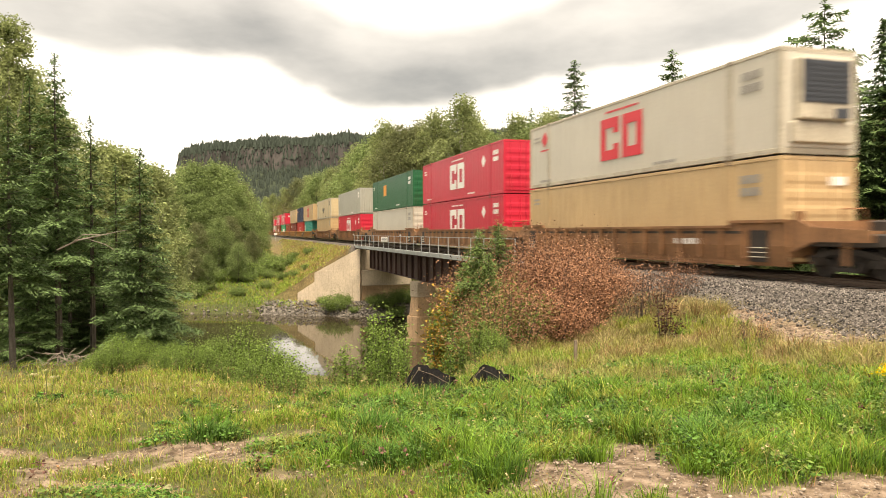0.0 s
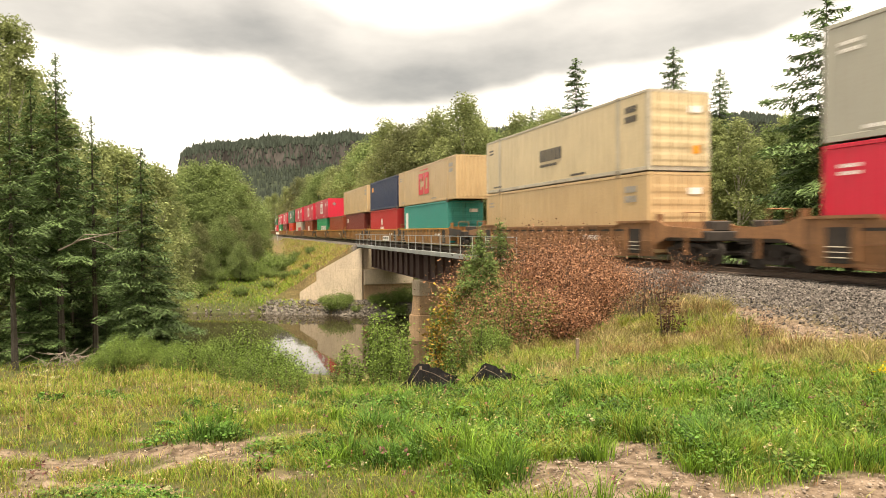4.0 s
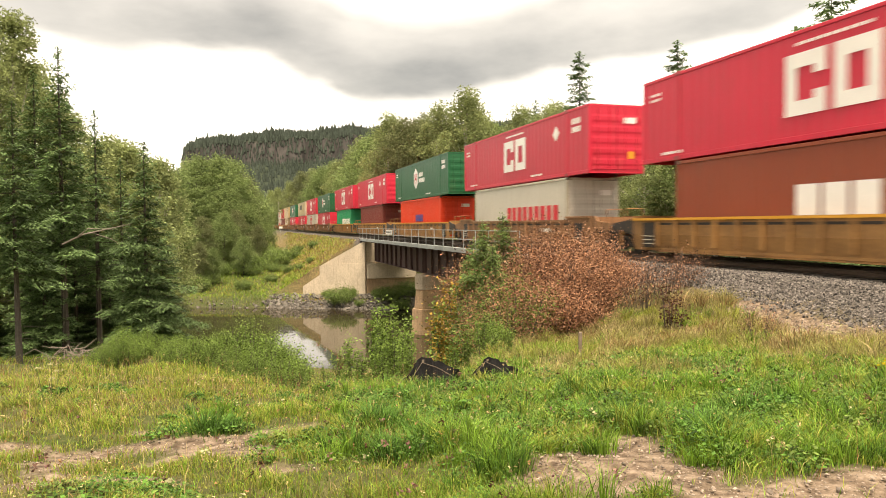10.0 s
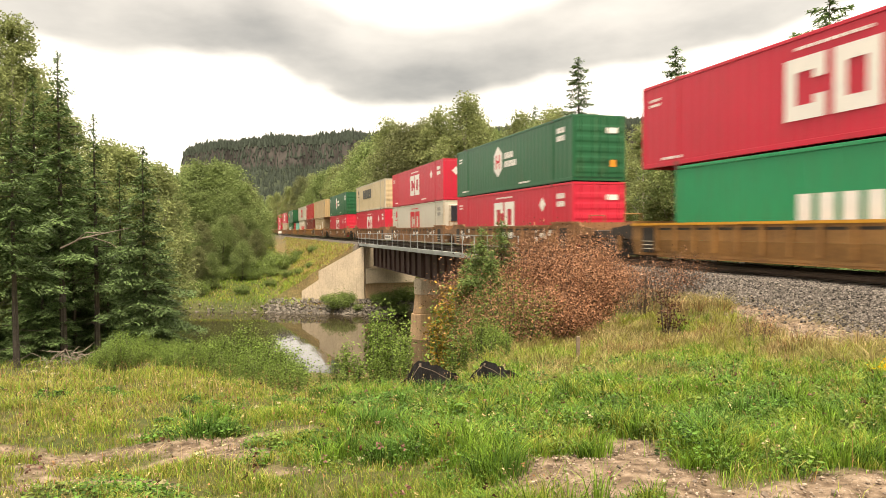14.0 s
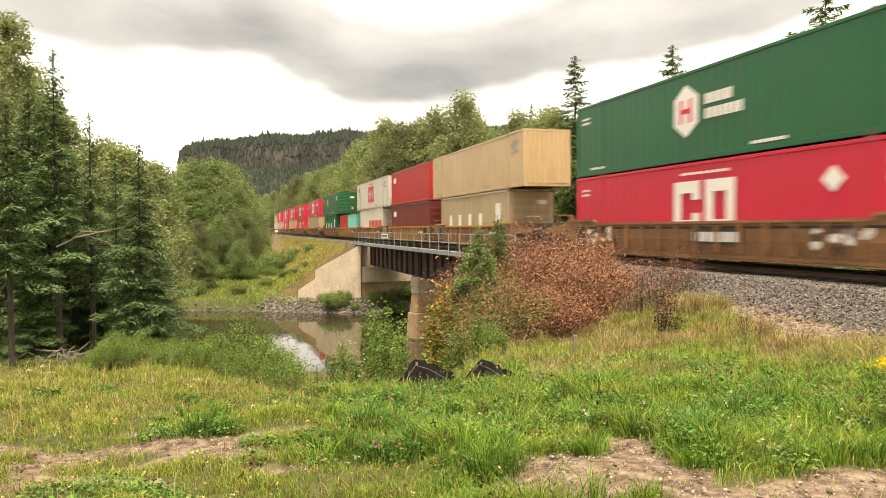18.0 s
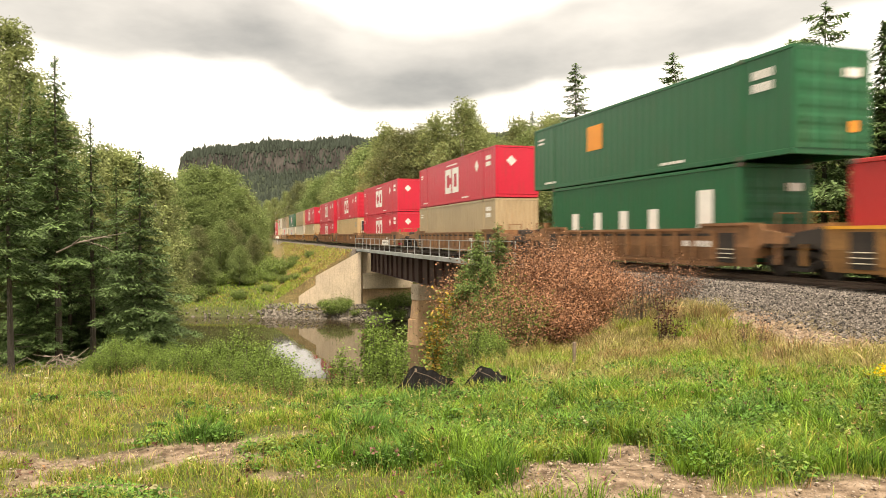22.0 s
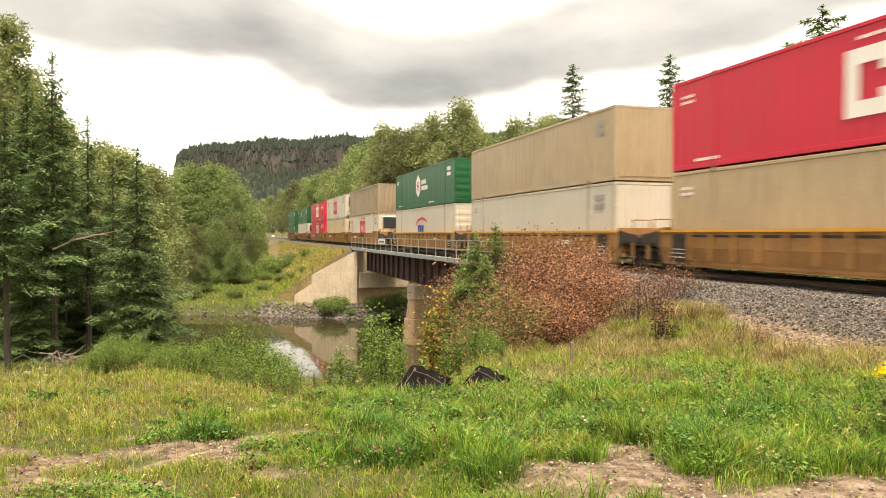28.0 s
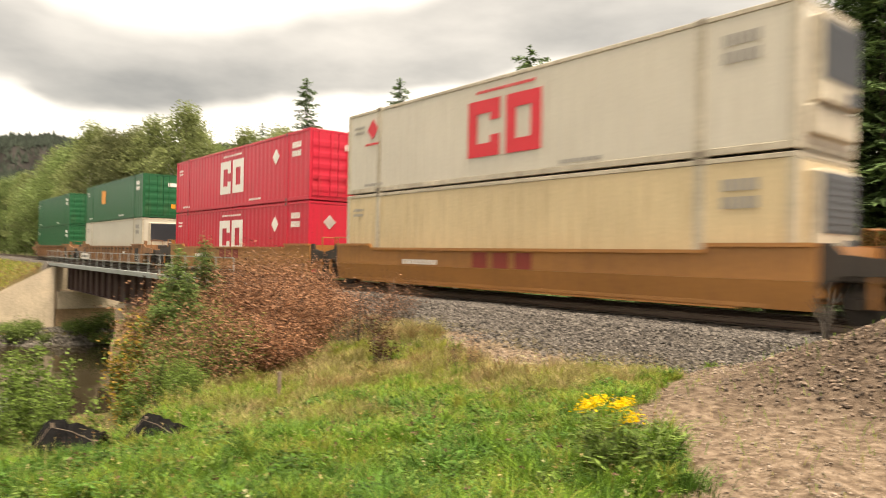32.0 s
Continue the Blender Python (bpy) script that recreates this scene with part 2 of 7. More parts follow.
PAINT = dict(sheen=0.3, rough=0.45, vary=0.07, scale=0.5, fine=14, bump=0.04, streak=0.30, objrand=0.05)
M = {
    "red": mat("red_paint", (0.55, 0.024, 0.052), **PAINT),
    "crimson": mat("faded_red_paint", (0.40, 0.030, 0.030), **PAINT),
    "maroon": mat("maroon_paint", (0.17, 0.035, 0.028), **PAINT),
    "brown": mat("brown_paint", (0.24, 0.055, 0.026), **PAINT),
    "orange": mat("orange_red_paint", (0.68, 0.055, 0.020), **PAINT),
    "green": mat("dark_green_paint", (0.012, 0.105, 0.042), **PAINT),
    "emerald": mat("emerald_paint", (0.015, 0.27, 0.115), **PAINT),
    "teal": mat("teal_paint", (0.035, 0.27, 0.23), **PAINT),
    "aqua": mat("pale_teal_paint", (0.16, 0.50, 0.42), **PAINT),
    "navy": mat("navy_paint", (0.022, 0.034, 0.075), **PAINT),
    "white": mat("white_paint", (0.52, 0.485, 0.41), **{**PAINT, "streak": 0.22, "streak_col": (0.30, 0.24, 0.17)}),
    "cream": mat("cream_paint", (0.55, 0.44, 0.27), **{**PAINT, "vary": 0.12, "streak": 0.5, "streak_col": (0.25, 0.17, 0.09)}),
    "tan": mat("tan_paint", (0.50, 0.350, 0.188), **{**PAINT, "vary": 0.12, "streak": 0.5, "streak_col": (0.24, 0.14, 0.06)}),
    "buff": mat("dull_buff_paint", (0.41, 0.315, 0.195), **{**PAINT, "vary": 0.12, "streak": 0.55, "streak_col": (0.20, 0.13, 0.07)}),
    "grey": mat("grey_paint", (0.37, 0.36, 0.305), **{**PAINT, "streak": 0.3, "streak_col": (0.22, 0.16, 0.10)}),
    "taupe": mat("brown_grey_paint", (0.30, 0.235, 0.16), **{**PAINT, "vary": 0.14, "streak": 0.75, "streak_col": (0.13, 0.08, 0.05)}),
    "frame_pale": mat("grimy_pale_frame", (0.45, 0.40, 0.31), rough=0.6, vary=0.25, scale=1.2, fine=14, streak=0.6, streak_col=(0.14, 0.09, 0.05)),
    "yellow": mat("yellow_flange_paint", (0.62, 0.30, 0.035), **{**PAINT, "streak": 0.4}),
    "car_brown": mat("rusty_brown_steel", (0.245, 0.118, 0.050), rough=0.7, vary=0.3, scale=0.8, fine=12, streak=0.85, streak_col=(0.07, 0.035, 0.02), objrand=0.1),
    "car_ochre": mat("weathered_ochre_steel", (0.31, 0.155, 0.048), rough=0.65, vary=0.3, scale=0.7, fine=12, streak=0.8, streak_col=(0.13, 0.06, 0.025), objrand=0.08),
    "car_orange": mat("orange_brown_steel", (0.33, 0.145, 0.038), rough=0.5, vary=0.16, scale=0.5, fine=12, streak=0.45, streak_col=(0.15, 0.06, 0.03)),
    "casting": mat("grimy_casting", (0.105, 0.082, 0.064), rough=0.7, vary=0.3, scale=3.0, fine=20),
    "iron": mat("grimy_iron", (0.032, 0.025, 0.020), rough=0.75, vary=0.3, streak=0.3),
    "mark_white": mat("white_marking", (0.78, 0.75, 0.70), rough=0.5, vary=0.08, bump=0),
    "mark_red": mat("red_marking", (0.60, 0.02, 0.035), rough=0.5, vary=0.08, bump=0),
    "mark_blue": mat("blue_marking", (0.03, 0.05, 0.30), rough=0.5, vary=0.08, bump=0),
    "mark_dark": mat("dark_marking", (0.04, 0.035, 0.03), rough=0.5, vary=0.08, bump=0),
    "mark_grey": mat("faint_grey_marking", (0.30, 0.28, 0.25), rough=0.5, vary=0.1, bump=0),
    "mark_orange": mat("orange_marking", (0.75, 0.28, 0.02), rough=0.5, vary=0.08, bump=0),
    "mark_rust": mat("dark_red_marking", (0.22, 0.03, 0.02), rough=0.6, vary=0.1, bump=0),
    "grille": mat("dark_grille", (0.03, 0.035, 0.045), rough=0.5),
    "concrete": mat("weathered_concrete", (0.54, 0.445, 0.330), rough=0.9, vary=0.22, scale=0.7, fine=9, bump=0.25, streak=0.35, streak_col=(0.17, 0.12, 0.08)),
    "pier": mat("stained_pier_concrete", (0.50, 0.335, 0.20), rough=0.9, vary=0.25, scale=0.8, fine=9, bump=0.3, streak=0.45, streak_col=(0.16, 0.10, 0.06)),
    "girder": mat("rust_brown_girder", (0.065, 0.032, 0.026), rough=0.75, vary=0.25, scale=1.0, streak=0.4, streak_col=(0.03, 0.018, 0.015)),
    "galv": mat("galvanised_steel", (0.36, 0.38, 0.38), rough=0.5, metal=0.4, vary=0.15),
    "railsteel": mat("worn_rail_steel", (0.12, 0.085, 0.065), rough=0.55, metal=0.5),
    "tie": mat("creosoted_wood", (0.055, 0.042, 0.032), rough=0.9, vary=0.3, scale=3),
    "stone": mat("crushed_rock", (0.112, 0.098, 0.086), rough=0.9, vary=0.15, fine=60, island=0.88, bump=0.2),
    "stone_dark": mat("dull_river_rock", (0.125, 0.110, 0.092), rough=0.9, vary=0.15, fine=20, island=0.45, bump=0.2),
    "stone_tan": mat("tan_pit_stone", (0.22, 0.172, 0.132), rough=0.9, vary=0.15, fine=60, island=0.6, bump=0.2),
    "clod": mat("brown_clod", (0.120, 0.086, 0.063), rough=0.95, vary=0.2, fine=50, island=0.7, bump=0.3),
    "bark": mat("grey_bark", (0.080, 0.066, 0.054), rough=0.95, vary=0.3, scale=4, bump=0.4),
    "birch": mat("pale_bark", (0.42, 0.38, 0.33), rough=0.9, vary=0.3, scale=5, bump=0.2),
    "twig": mat("dead_twig", (0.215, 0.178, 0.145), rough=0.95, vary=0.25),
    "spruce": leaf_mat("spruce_needles", (0.098, 0.155, 0.055), 0.60, 0.24),
    "fir": leaf_mat("young_fir_needles", (0.125, 0.185, 0.052), 0.6, 0.25),
    "spruce_far": leaf_mat("far_spruce_needles", (0.044, 0.056, 0.042), 0.35, 0.1),
    "leaf": leaf_mat("broad_leaf", (0.172, 0.226, 0.080), 0.36),
    "leaf_pale": leaf_mat("pale_broad_leaf", (0.222, 0.258, 0.102), 0.38),
    "leaf_alder": leaf_mat("alder_leaf", (0.132, 0.196, 0.042), 0.7, 0.35),
    "leaf_olive": leaf_mat("olive_leaf", (0.155, 0.17, 0.075), 0.3),
    "leaf_rust": leaf_mat("rust_red_leaf", (0.300, 0.156, 0.088), 0.75, 0.2),
    "leaf_peach": leaf_mat("peach_leaf", (0.29, 0.155, 0.095), 0.5, 0.25),
    "leaf_yellow": leaf_mat("yellow_leaf", (0.42, 0.265, 0.05), 0.5, 0.3),
    "leaf_dead": leaf_mat("dead_brown_leaf", (0.085, 0.040, 0.025), 0.4, 0.1),
    "grass": leaf_mat("green_grass", (0.148, 0.255, 0.031), 0.70, 0.33),
    "grass_dry": leaf_mat("straw_grass", (0.375, 0.285, 0.140), 0.60, 0.3),
    "grass_olive": leaf_mat("olive_dry_grass", (0.275, 0.248, 0.092), 0.60, 0.3),
    "grass_rust": leaf_mat("rusty_dry_grass", (0.265, 0.145, 0.065), 0.5, 0.25),
    "umbel": leaf_mat("cream_flower_head", (0.48, 0.45, 0.25), 0.25, 0.3),
    "grass_yellow": leaf_mat("yellow_green_grass", (0.285, 0.305, 0.058), 0.5, 0.4),
    "clover_leaf": leaf_mat("clover_leaf", (0.075, 0.160, 0.026), 0.75, 0.28),
    "goldenrod": leaf_mat("goldenrod_flower", (0.85, 0.58, 0.015), 0.2, 0.3),
    "clover": leaf_mat("clover_flower", (0.26, 0.135, 0.115), 0.3, 0.3),
    "silt": mat("black_woven_sheet", (0.020, 0.019, 0.019), sheen=0.15, rough=0.8, vary=0.3, scale=5, fine=60, bump=0.3),
    "wood_grey": mat("weathered_stake", (0.20, 0.15, 0.11), rough=0.9, vary=0.3, scale=6),
}


# ---- building helpers ----
def mesh_np(name, verts, faces, mats, index=None, smooth=False):
    """A mesh from arrays; faces is a list of arrays, each of one corner count."""
    me = bpy.data.meshes.new(name)
    verts = np.asarray(verts, np.float32)
    me.vertices.add(len(verts))
    me.vertices.foreach_set("co", verts.ravel())
    faces = [np.asarray(f, np.int32) for f in faces if len(f)]
    loops = np.concatenate([f.ravel() for f in faces])
    sizes = np.concatenate([np.full(len(f), f.shape[1], np.int32) for f in faces])
    me.loops.add(len(loops))
    me.loops.foreach_set("vertex_index", loops)
    me.polygons.add(len(sizes))
    me.polygons.foreach_set("loop_start", np.concatenate([[0], np.cumsum(sizes)[:-1]]).astype(np.int32))
    for m_ in mats:
        me.materials.append(m_)
    if index is not None:
        me.polygons.foreach_set("material_index", np.asarray(index, np.int32))
    me.polygons.foreach_set("use_smooth", np.full(len(sizes), smooth))
    me.update(calc_edges=True)
    me.validate()
    return me


def bm_mesh(name, bm, material):
    me = bpy.data.meshes.new(name)
    bm.normal_update()
    bm.to_mesh(me)
    bm.free()
    me.materials.append(material)
    return me


def hang(name, me, parent, label="", m=None):
    ob = new(name, me)
    ob.parent = parent
    if m is not None:
        ob.matrix_basis = m
    if label:
        tagged(ob, label)
    return ob


def part(name, bm, material, parent, label="", m=None):
    return hang(name, bm_mesh(name, bm, material), parent, label, m)


def box(bm, x0, x1, y0, y1, z0, z1, bevel=0.0):
    v = [bm.verts.new(p) for p in ((x0, y0, z0), (x1, y0, z0), (x1, y1, z0), (x0, y1, z0), (x0, y0, z1), (x1, y0, z1), (x1, y1, z1), (x0, y1, z1))]
    fs = [bm.faces.new([v[i] for i in q]) for q in ((3, 2, 1, 0), (4, 5, 6, 7), (0, 1, 5, 4), (1, 2, 6, 5), (2, 3, 7, 6), (3, 0, 4, 7))]
    if bevel:
        bmesh.ops.bevel(bm, geom=list({e for f in fs for e in f.edges}), offset=bevel, segments=1, affect="EDGES")
    return bm


def prism(bm, outline, x0, x1):
    """An outline in (y, z), drawn out from x0 to x1."""
    a = [bm.verts.new((x0, y, z)) for y, z in outline]
    b = [bm.verts.new((x1, y, z)) for y, z in outline]
    n = len(outline)
    bm.faces.new(a)
    bm.faces.new(b[::-1])
    for i in range(n):
        bm.faces.new((a[i], b[i], b[(i + 1) % n], a[(i + 1) % n]))
    bmesh.ops.recalc_face_normals(bm, faces=bm.faces)
    return bm


def tube(bm, pts, r0, r1, sides=6):
    """A tapering round limb along points."""
    pts = [Vector(p) for p in pts]
    rings = []
    for i, p in enumerate(pts):
        t = (pts[min(i + 1, len(pts) - 1)] - pts[max(i - 1, 0)]).normalized()
        q = t.to_track_quat("Z", "Y")
        r = r0 + (r1 - r0) * i / (len(pts) - 1)
        rings.append([bm.verts.new(p + q @ Vector((r * math.cos(k * math.tau / sides), r * math.sin(k * math.tau / sides), 0))) for k in range(sides)])
    for a, b in zip(rings, rings[1:]):
        for k in range(sides):
            bm.faces.new((a[k], a[(k + 1) % sides], b[(k + 1) % sides], b[k]))
    bm.faces.new(rings[0][::-1])
    bm.faces.new(rings[-1])
    return bm


def B():
    return bmesh.new()


# ---- ground ----
def spaced(lo, hi, near0, near1, fine, grow):
    out = list(np.arange(near0, near1, fine))
    step, v = fine, near1
    while v < hi:
        out.append(v)
        step *= grow
        v += step
    out.append(hi)
    step, v, left = fine, near0, []
    while v > lo:
        step *= grow
        v -= step
        left.append(max(v, lo))
    return np.array(left[::-1] + out)


def blotch(X, Y, x, y, rx, ry, turn=0.0):
    c, s = math.cos(radians(turn)), math.sin(radians(turn))
    a, b = (X - x) * c + (Y - y) * s, -(X - x) * s + (Y - y) * c
    return np.exp(-(a / rx) ** 2 - (b / ry) ** 2)


def noise_np(X, Y, k=1.0, seed=0.0):
    return (np.sin(X * 1.9 * k + 1.3 * np.sin(Y * 1.1 * k + seed)) + np.sin(Y * 2.3 * k + 1.7 * np.sin(X * 0.9 * k - seed)) + np.sin((X + Y) * 3.7 * k + seed) * 0.6 + np.sin((X - 1.3 * Y) * 5.1 * k + 2 * seed) * 0.4) / 3.0


def bare_np(X, Y):
    """How bare and sandy the ground is, 0 to 1: worn patches on the bench, and the pit-run track by the rails."""
    w, s = CT * X + ST * Y, -ST * X + CT * Y
    d = 0 * X
    for x, y, rx, ry, turn in ((-3.44, 5.43, 0.22, 0.16, 0), (-2.91, 4.84, 0.22, 0.19, 0), (-2.74, 5.32, 0.42, 0.21, 0), (-1.85, 5.33, 0.28, 0.26, 0), (-1.85, 4.91, 0.34, 0.15, 0), (-1.44, 4.80, 0.19, 0.17, 0), (-1.46, 5.62, 0.20, 0.10, 0), (-1.24, 5.68, 0.18, 0.12, 0), (-2.60, 5.96, 0.20, 0.09, 0),
                           (-2.63, 4.50, 0.24, 0.11, 0), (-1.96, 4.20, 0.24, 0.10, 0), (-1.09, 4.44, 0.20, 0.08, 0), (-2.72, 4.20, 0.36, 0.11, 0), (-0.57, 4.45, 0.12, 0.07, 0), (0.12, 6.24, 0.17, 0.26, 0), (1.14, 4.72, 0.24, 0.26, 0), (0.95, 4.34, 0.34, 0.26, 0), (0.66, 3.96, 0.50, 0.22, 0), (1.20, 4.02, 0.40, 0.22, 0),
                           (0.74, 3.76, 0.50, 0.10, 0), (1.45, 3.72, 0.40, 0.06, 0), (3.14, 8.15, 0.32, 0.30, 0), (3.68, 8.27, 0.14, 0.15, 0), (-0.6, 3.65, 0.28, 0.09, 0)):
        d = d + 1.7 * blotch(X, Y, x, y, rx, ry, turn)
    edge = lambda v: 1 / (1 + np.exp(-np.clip(v, -30, 30)))
    verge = np.interp(w, [-3, 0, 2.4, 5.0, 5.6, 5.9, 7.0, 7.8, 9.8], [2.55, 2.85, 3.15, 3.28, 3.7, 4.3, 5.2, 5.6, 6.5])
    road = edge((verge + 0.10 * noise_np(X, Y, 2.2) + 0.05 * noise_np(X, Y, 6.0, 1.0) - s) * 8)
    mound = np.exp(-((w - 10.2) / 2.7) ** 4 - ((s - 2.0) / 3.9) ** 4)
    toe = 0.70 * np.exp(-((w - 10.7) / 0.75) ** 2) * (s > 6) * (s < 13) + 0.3 * noise_np(X, Y, 1.1)
    v = np.maximum(np.maximum(d + 0.25 * noise_np(X, Y, 2.5) + 0.22 * noise_np(X, Y, 8.0, 3.0), toe), np.maximum(road + 0.15 * noise_np(X, Y, 1.7), mound))
    v = np.clip((v - 0.28) / 0.42, 0, 1)
    return v * v * (3 - 2 * v)


def ground_material():
    m = bpy.data.materials.new("meadow_earth_and_gravel")
    m.use_nodes = True
    nt = m.node_tree
    N, L = nt.nodes.new, nt.links.new
    bs = nt.nodes["Principled BSDF"]
    tc = N("ShaderNodeTexCoord")

    def tex(scale, detail=5):
        t = N("ShaderNodeTexNoise")
        t.inputs["Scale"].default_value, t.inputs["Detail"].default_value = scale, detail
        L(tc.outputs["Object"], t.inputs["Vector"])
        return t.outputs[0]

    def ramp(fac, stops):
        r = N("ShaderNodeValToRGB")
        while len(r.color_ramp.elements) < len(stops):
            r.color_ramp.elements.new(0.5)
        for e, (p, c) in zip(r.color_ramp.elements, stops):
            e.position, e.color = p, (*c, 1)
        L(fac, r.inputs[0])
        return r.outputs[0]

    def mix(f, a, b):
        x = N("ShaderNodeMix")
        x.data_type = "RGBA"
        L(f, x.inputs["Factor"]), L(a, x.inputs[6]), L(b, x.inputs[7])
        return x.outputs[2]

    def attr(name):
        a = N("ShaderNodeAttribute")
        a.attribute_name = name
        return a.outputs["Fac"]
    green = ramp(tex(7.0, 9), [(0.30, (0.026, 0.038, 0.012)), (0.5, (0.048, 0.068, 0.018)), (0.70, (0.092, 0.088, 0.036))])
    dry = ramp(tex(5.0, 9), [(0.3, (0.075, 0.062, 0.028)), (0.55, (0.145, 0.108, 0.050)), (0.75, (0.21, 0.155, 0.078))])
    sand = ramp(tex(9, 10), [(0.3, (0.068, 0.047, 0.032)), (0.5, (0.172, 0.125, 0.088)), (0.72, (0.30, 0.23, 0.17))])
    spoil = ramp(tex(11, 10), [(0.3, (0.028, 0.020, 0.015)), (0.5, (0.070, 0.050, 0.037)), (0.72, (0.150, 0.112, 0.084))])
    grit = ramp(tex(22, 5), [(0.3, (0.036, 0.031, 0.027)), (0.5, (0.080, 0.070, 0.061)), (0.7, (0.19, 0.168, 0.148))])
    c = mix(attr("dry"), green, dry)
    c = mix(attr("bare"), c, sand)
    c = mix(attr("spoil"), c, spoil)
    c = mix(attr("grit"), c, grit)
    L(c, bs.inputs["Base Color"])
    bs.inputs["Roughness"].default_value = 0.95
    bs.inputs["Specular IOR Level"].default_value = 0.1
    bp = N("ShaderNodeBump")
    bp.inputs["Strength"].default_value, bp.inputs["Distance"].default_value = 1.0, 0.07
    L(tex(20, 10), bp.inputs["Height"]), L(bp.outputs[0], bs.inputs["Normal"])
    return m


def build_ground():
    xs, ys = spaced(-2600, 2600, -10, 16, 0.14, 1.07), np.unique(np.concatenate([spaced(-900, 3000, -2, 22, 0.14, 1.06), np.arange(62, 86, 0.45)]))
    X, Y = np.meshgrid(xs, ys)
    Z = ground_np(X, Y)
    bare = bare_np(X, Y)
    r = np.hypot(X, Y)
    fine = np.clip(1 - r / 24, 0, 1)
    Z = Z + fine * (0.030 * noise_np(X, Y, 4.2) + 0.018 * noise_np(X, Y, 11.0, 2.0)) - 0.02 * bare * fine
    V = np.stack([X, Y, Z], -1).reshape(-1, 3)
    ny, nx = X.shape
    i = (np.arange(ny - 1)[:, None] * nx + np.arange(nx - 1)[None]).ravel()
    me = mesh_np("ground", V, [np.stack([i, i + 1, i + nx + 1, i + nx], 1)], [ground_material()], smooth=True)
    w, s = CT * X + ST * Y, -ST * X + CT * Y
    q = np.abs(w - MID)
    grit = np.clip((4.3 + 0.35 * noise_np(X, Y, 0.9) - q) * 1.6, 0, 1) * np.where(s > 70, np.clip((3.6 - q) * 3, 0, 1), 1) * np.where(s > 20, np.clip((Z + 1.6) * 2, 0, 1), 1)
    shore = np.exp(-((Z + 6.5) / 0.55) ** 2) * (s > 40) * 0.2
    dry = np.clip(0.35 + 0.30 * noise_np(X, Y, 0.45) + 0.55 * np.exp(-((w - 9) / 2.8) ** 2) * (s > 3) + 0.45 * np.exp(-((w - 8.5) / 4.5) ** 2) * (s > 70), 0, 1) * np.where((s > 70) & (w < 4), 0.35, 1.0)
    heap = np.exp(-((w - 10.3) / 2.6) ** 4 - ((s - 2.2) / 3.3) ** 4)
    for name, val in (("bare", bare), ("spoil", heap), ("grit", np.maximum(grit, shore)), ("dry", dry)):
        at = me.attributes.new(name, "FLOAT", "POINT")
        at.data.foreach_set("value", np.clip(val, 0, 1).astype(np.float32).ravel())
    tagged(new("ground", me), "grassy bench with sandy patches sloping to a river", "ground", kind="structure")


build_ground()


def build_water():
    m = bpy.data.materials.new("still_brown_water")
    m.use_nodes = True
    nt = m.node_tree
    bs = nt.nodes["Principled BSDF"]
    bs.inputs["Base Color"].default_value = (0.030, 0.024, 0.014, 1)
    bs.inputs["Roughness"].default_value = 0.04
    bs.inputs["IOR"].default_value = 1.33
    bs.inputs["Specular IOR Level"].default_value = 0.9
    no, bp, tc, mp = (nt.nodes.new(k) for k in ("ShaderNodeTexNoise", "ShaderNodeBump", "ShaderNodeTexCoord", "ShaderNodeMapping"))
    mp.inputs["Scale"].default_value = (1.0, 0.35, 1)
    no.inputs["Scale"].default_value, no.inputs["Detail"].default_value = 1.4, 3
    bp.inputs["Strength"].default_value, bp.inputs["Distance"].default_value = 0.10, 0.05
    nt.links.new(tc.outputs["Object"], mp.inputs[0]), nt.links.new(mp.outputs[0], no.inputs["Vector"])
    nt.links.new(no.outputs[0], bp.inputs["Height"]), nt.links.new(bp.outputs[0], bs.inputs["Normal"])
    bm = B()
    bmesh.ops.create_grid(bm, x_segments=24, y_segments=6, size=1)
    for v in bm.verts:
        v.co = (v.co.x * 150 - 20, v.co.y * 27 + 62, 0)
    ob = new("water", bm_mesh("water", bm, m))
    ob.matrix_basis = on_track(0, 0, -6.8)
    tagged(ob, "still brown river reflecting the pale sky", "river", kind="structure")


build_water()


# ---- railway ----
def build_track():
    tr = tagged(new("railway_track"), "single railway track on ties and crushed rock ballast", "railway track")
    tr.matrix_basis = on_track(0, MID, RAIL)
    prof = [(-0.068, -0.17), (0.068, -0.17), (0.068, -0.155), (0.012, -0.13), (0.010, -0.05), (0.036, -0.035), (0.036, -0.004), (0.028, 0), (-0.028, 0), (-0.036, -0.004), (-0.036, -0.035), (-0.010, -0.05), (-0.012, -0.13), (-0.068, -0.155)]
    for x in (-0.753, 0.753):
        bm = B()
        a = [bm.verts.new((x + p, -60, z)) for p, z in prof]
        b = [bm.verts.new((x + p, 700, z)) for p, z in prof]
        for i in range(len(prof)):
            bm.faces.new((a[i], a[(i + 1) % len(prof)], b[(i + 1) % len(prof)], b[i]))
        bm.faces.new(a[::-1]), bm.faces.new(b)
        part("rail", bm, M["railsteel"], tr)
    bm = box(B(), -1.3, 1.3, -0.11, 0.11, -0.36, -0.165, 0.01)
    me = bm_mesh("tie", bm, M["tie"])
    for k in range(190):
        s = -14 + k * 0.56
        hang("tie", me, tr, m=pose(random.uniform(-0.03, 0.03), s, random.uniform(-0.006, 0.006), 0, 0, random.uniform(-0.8, 0.8)))


build_track()


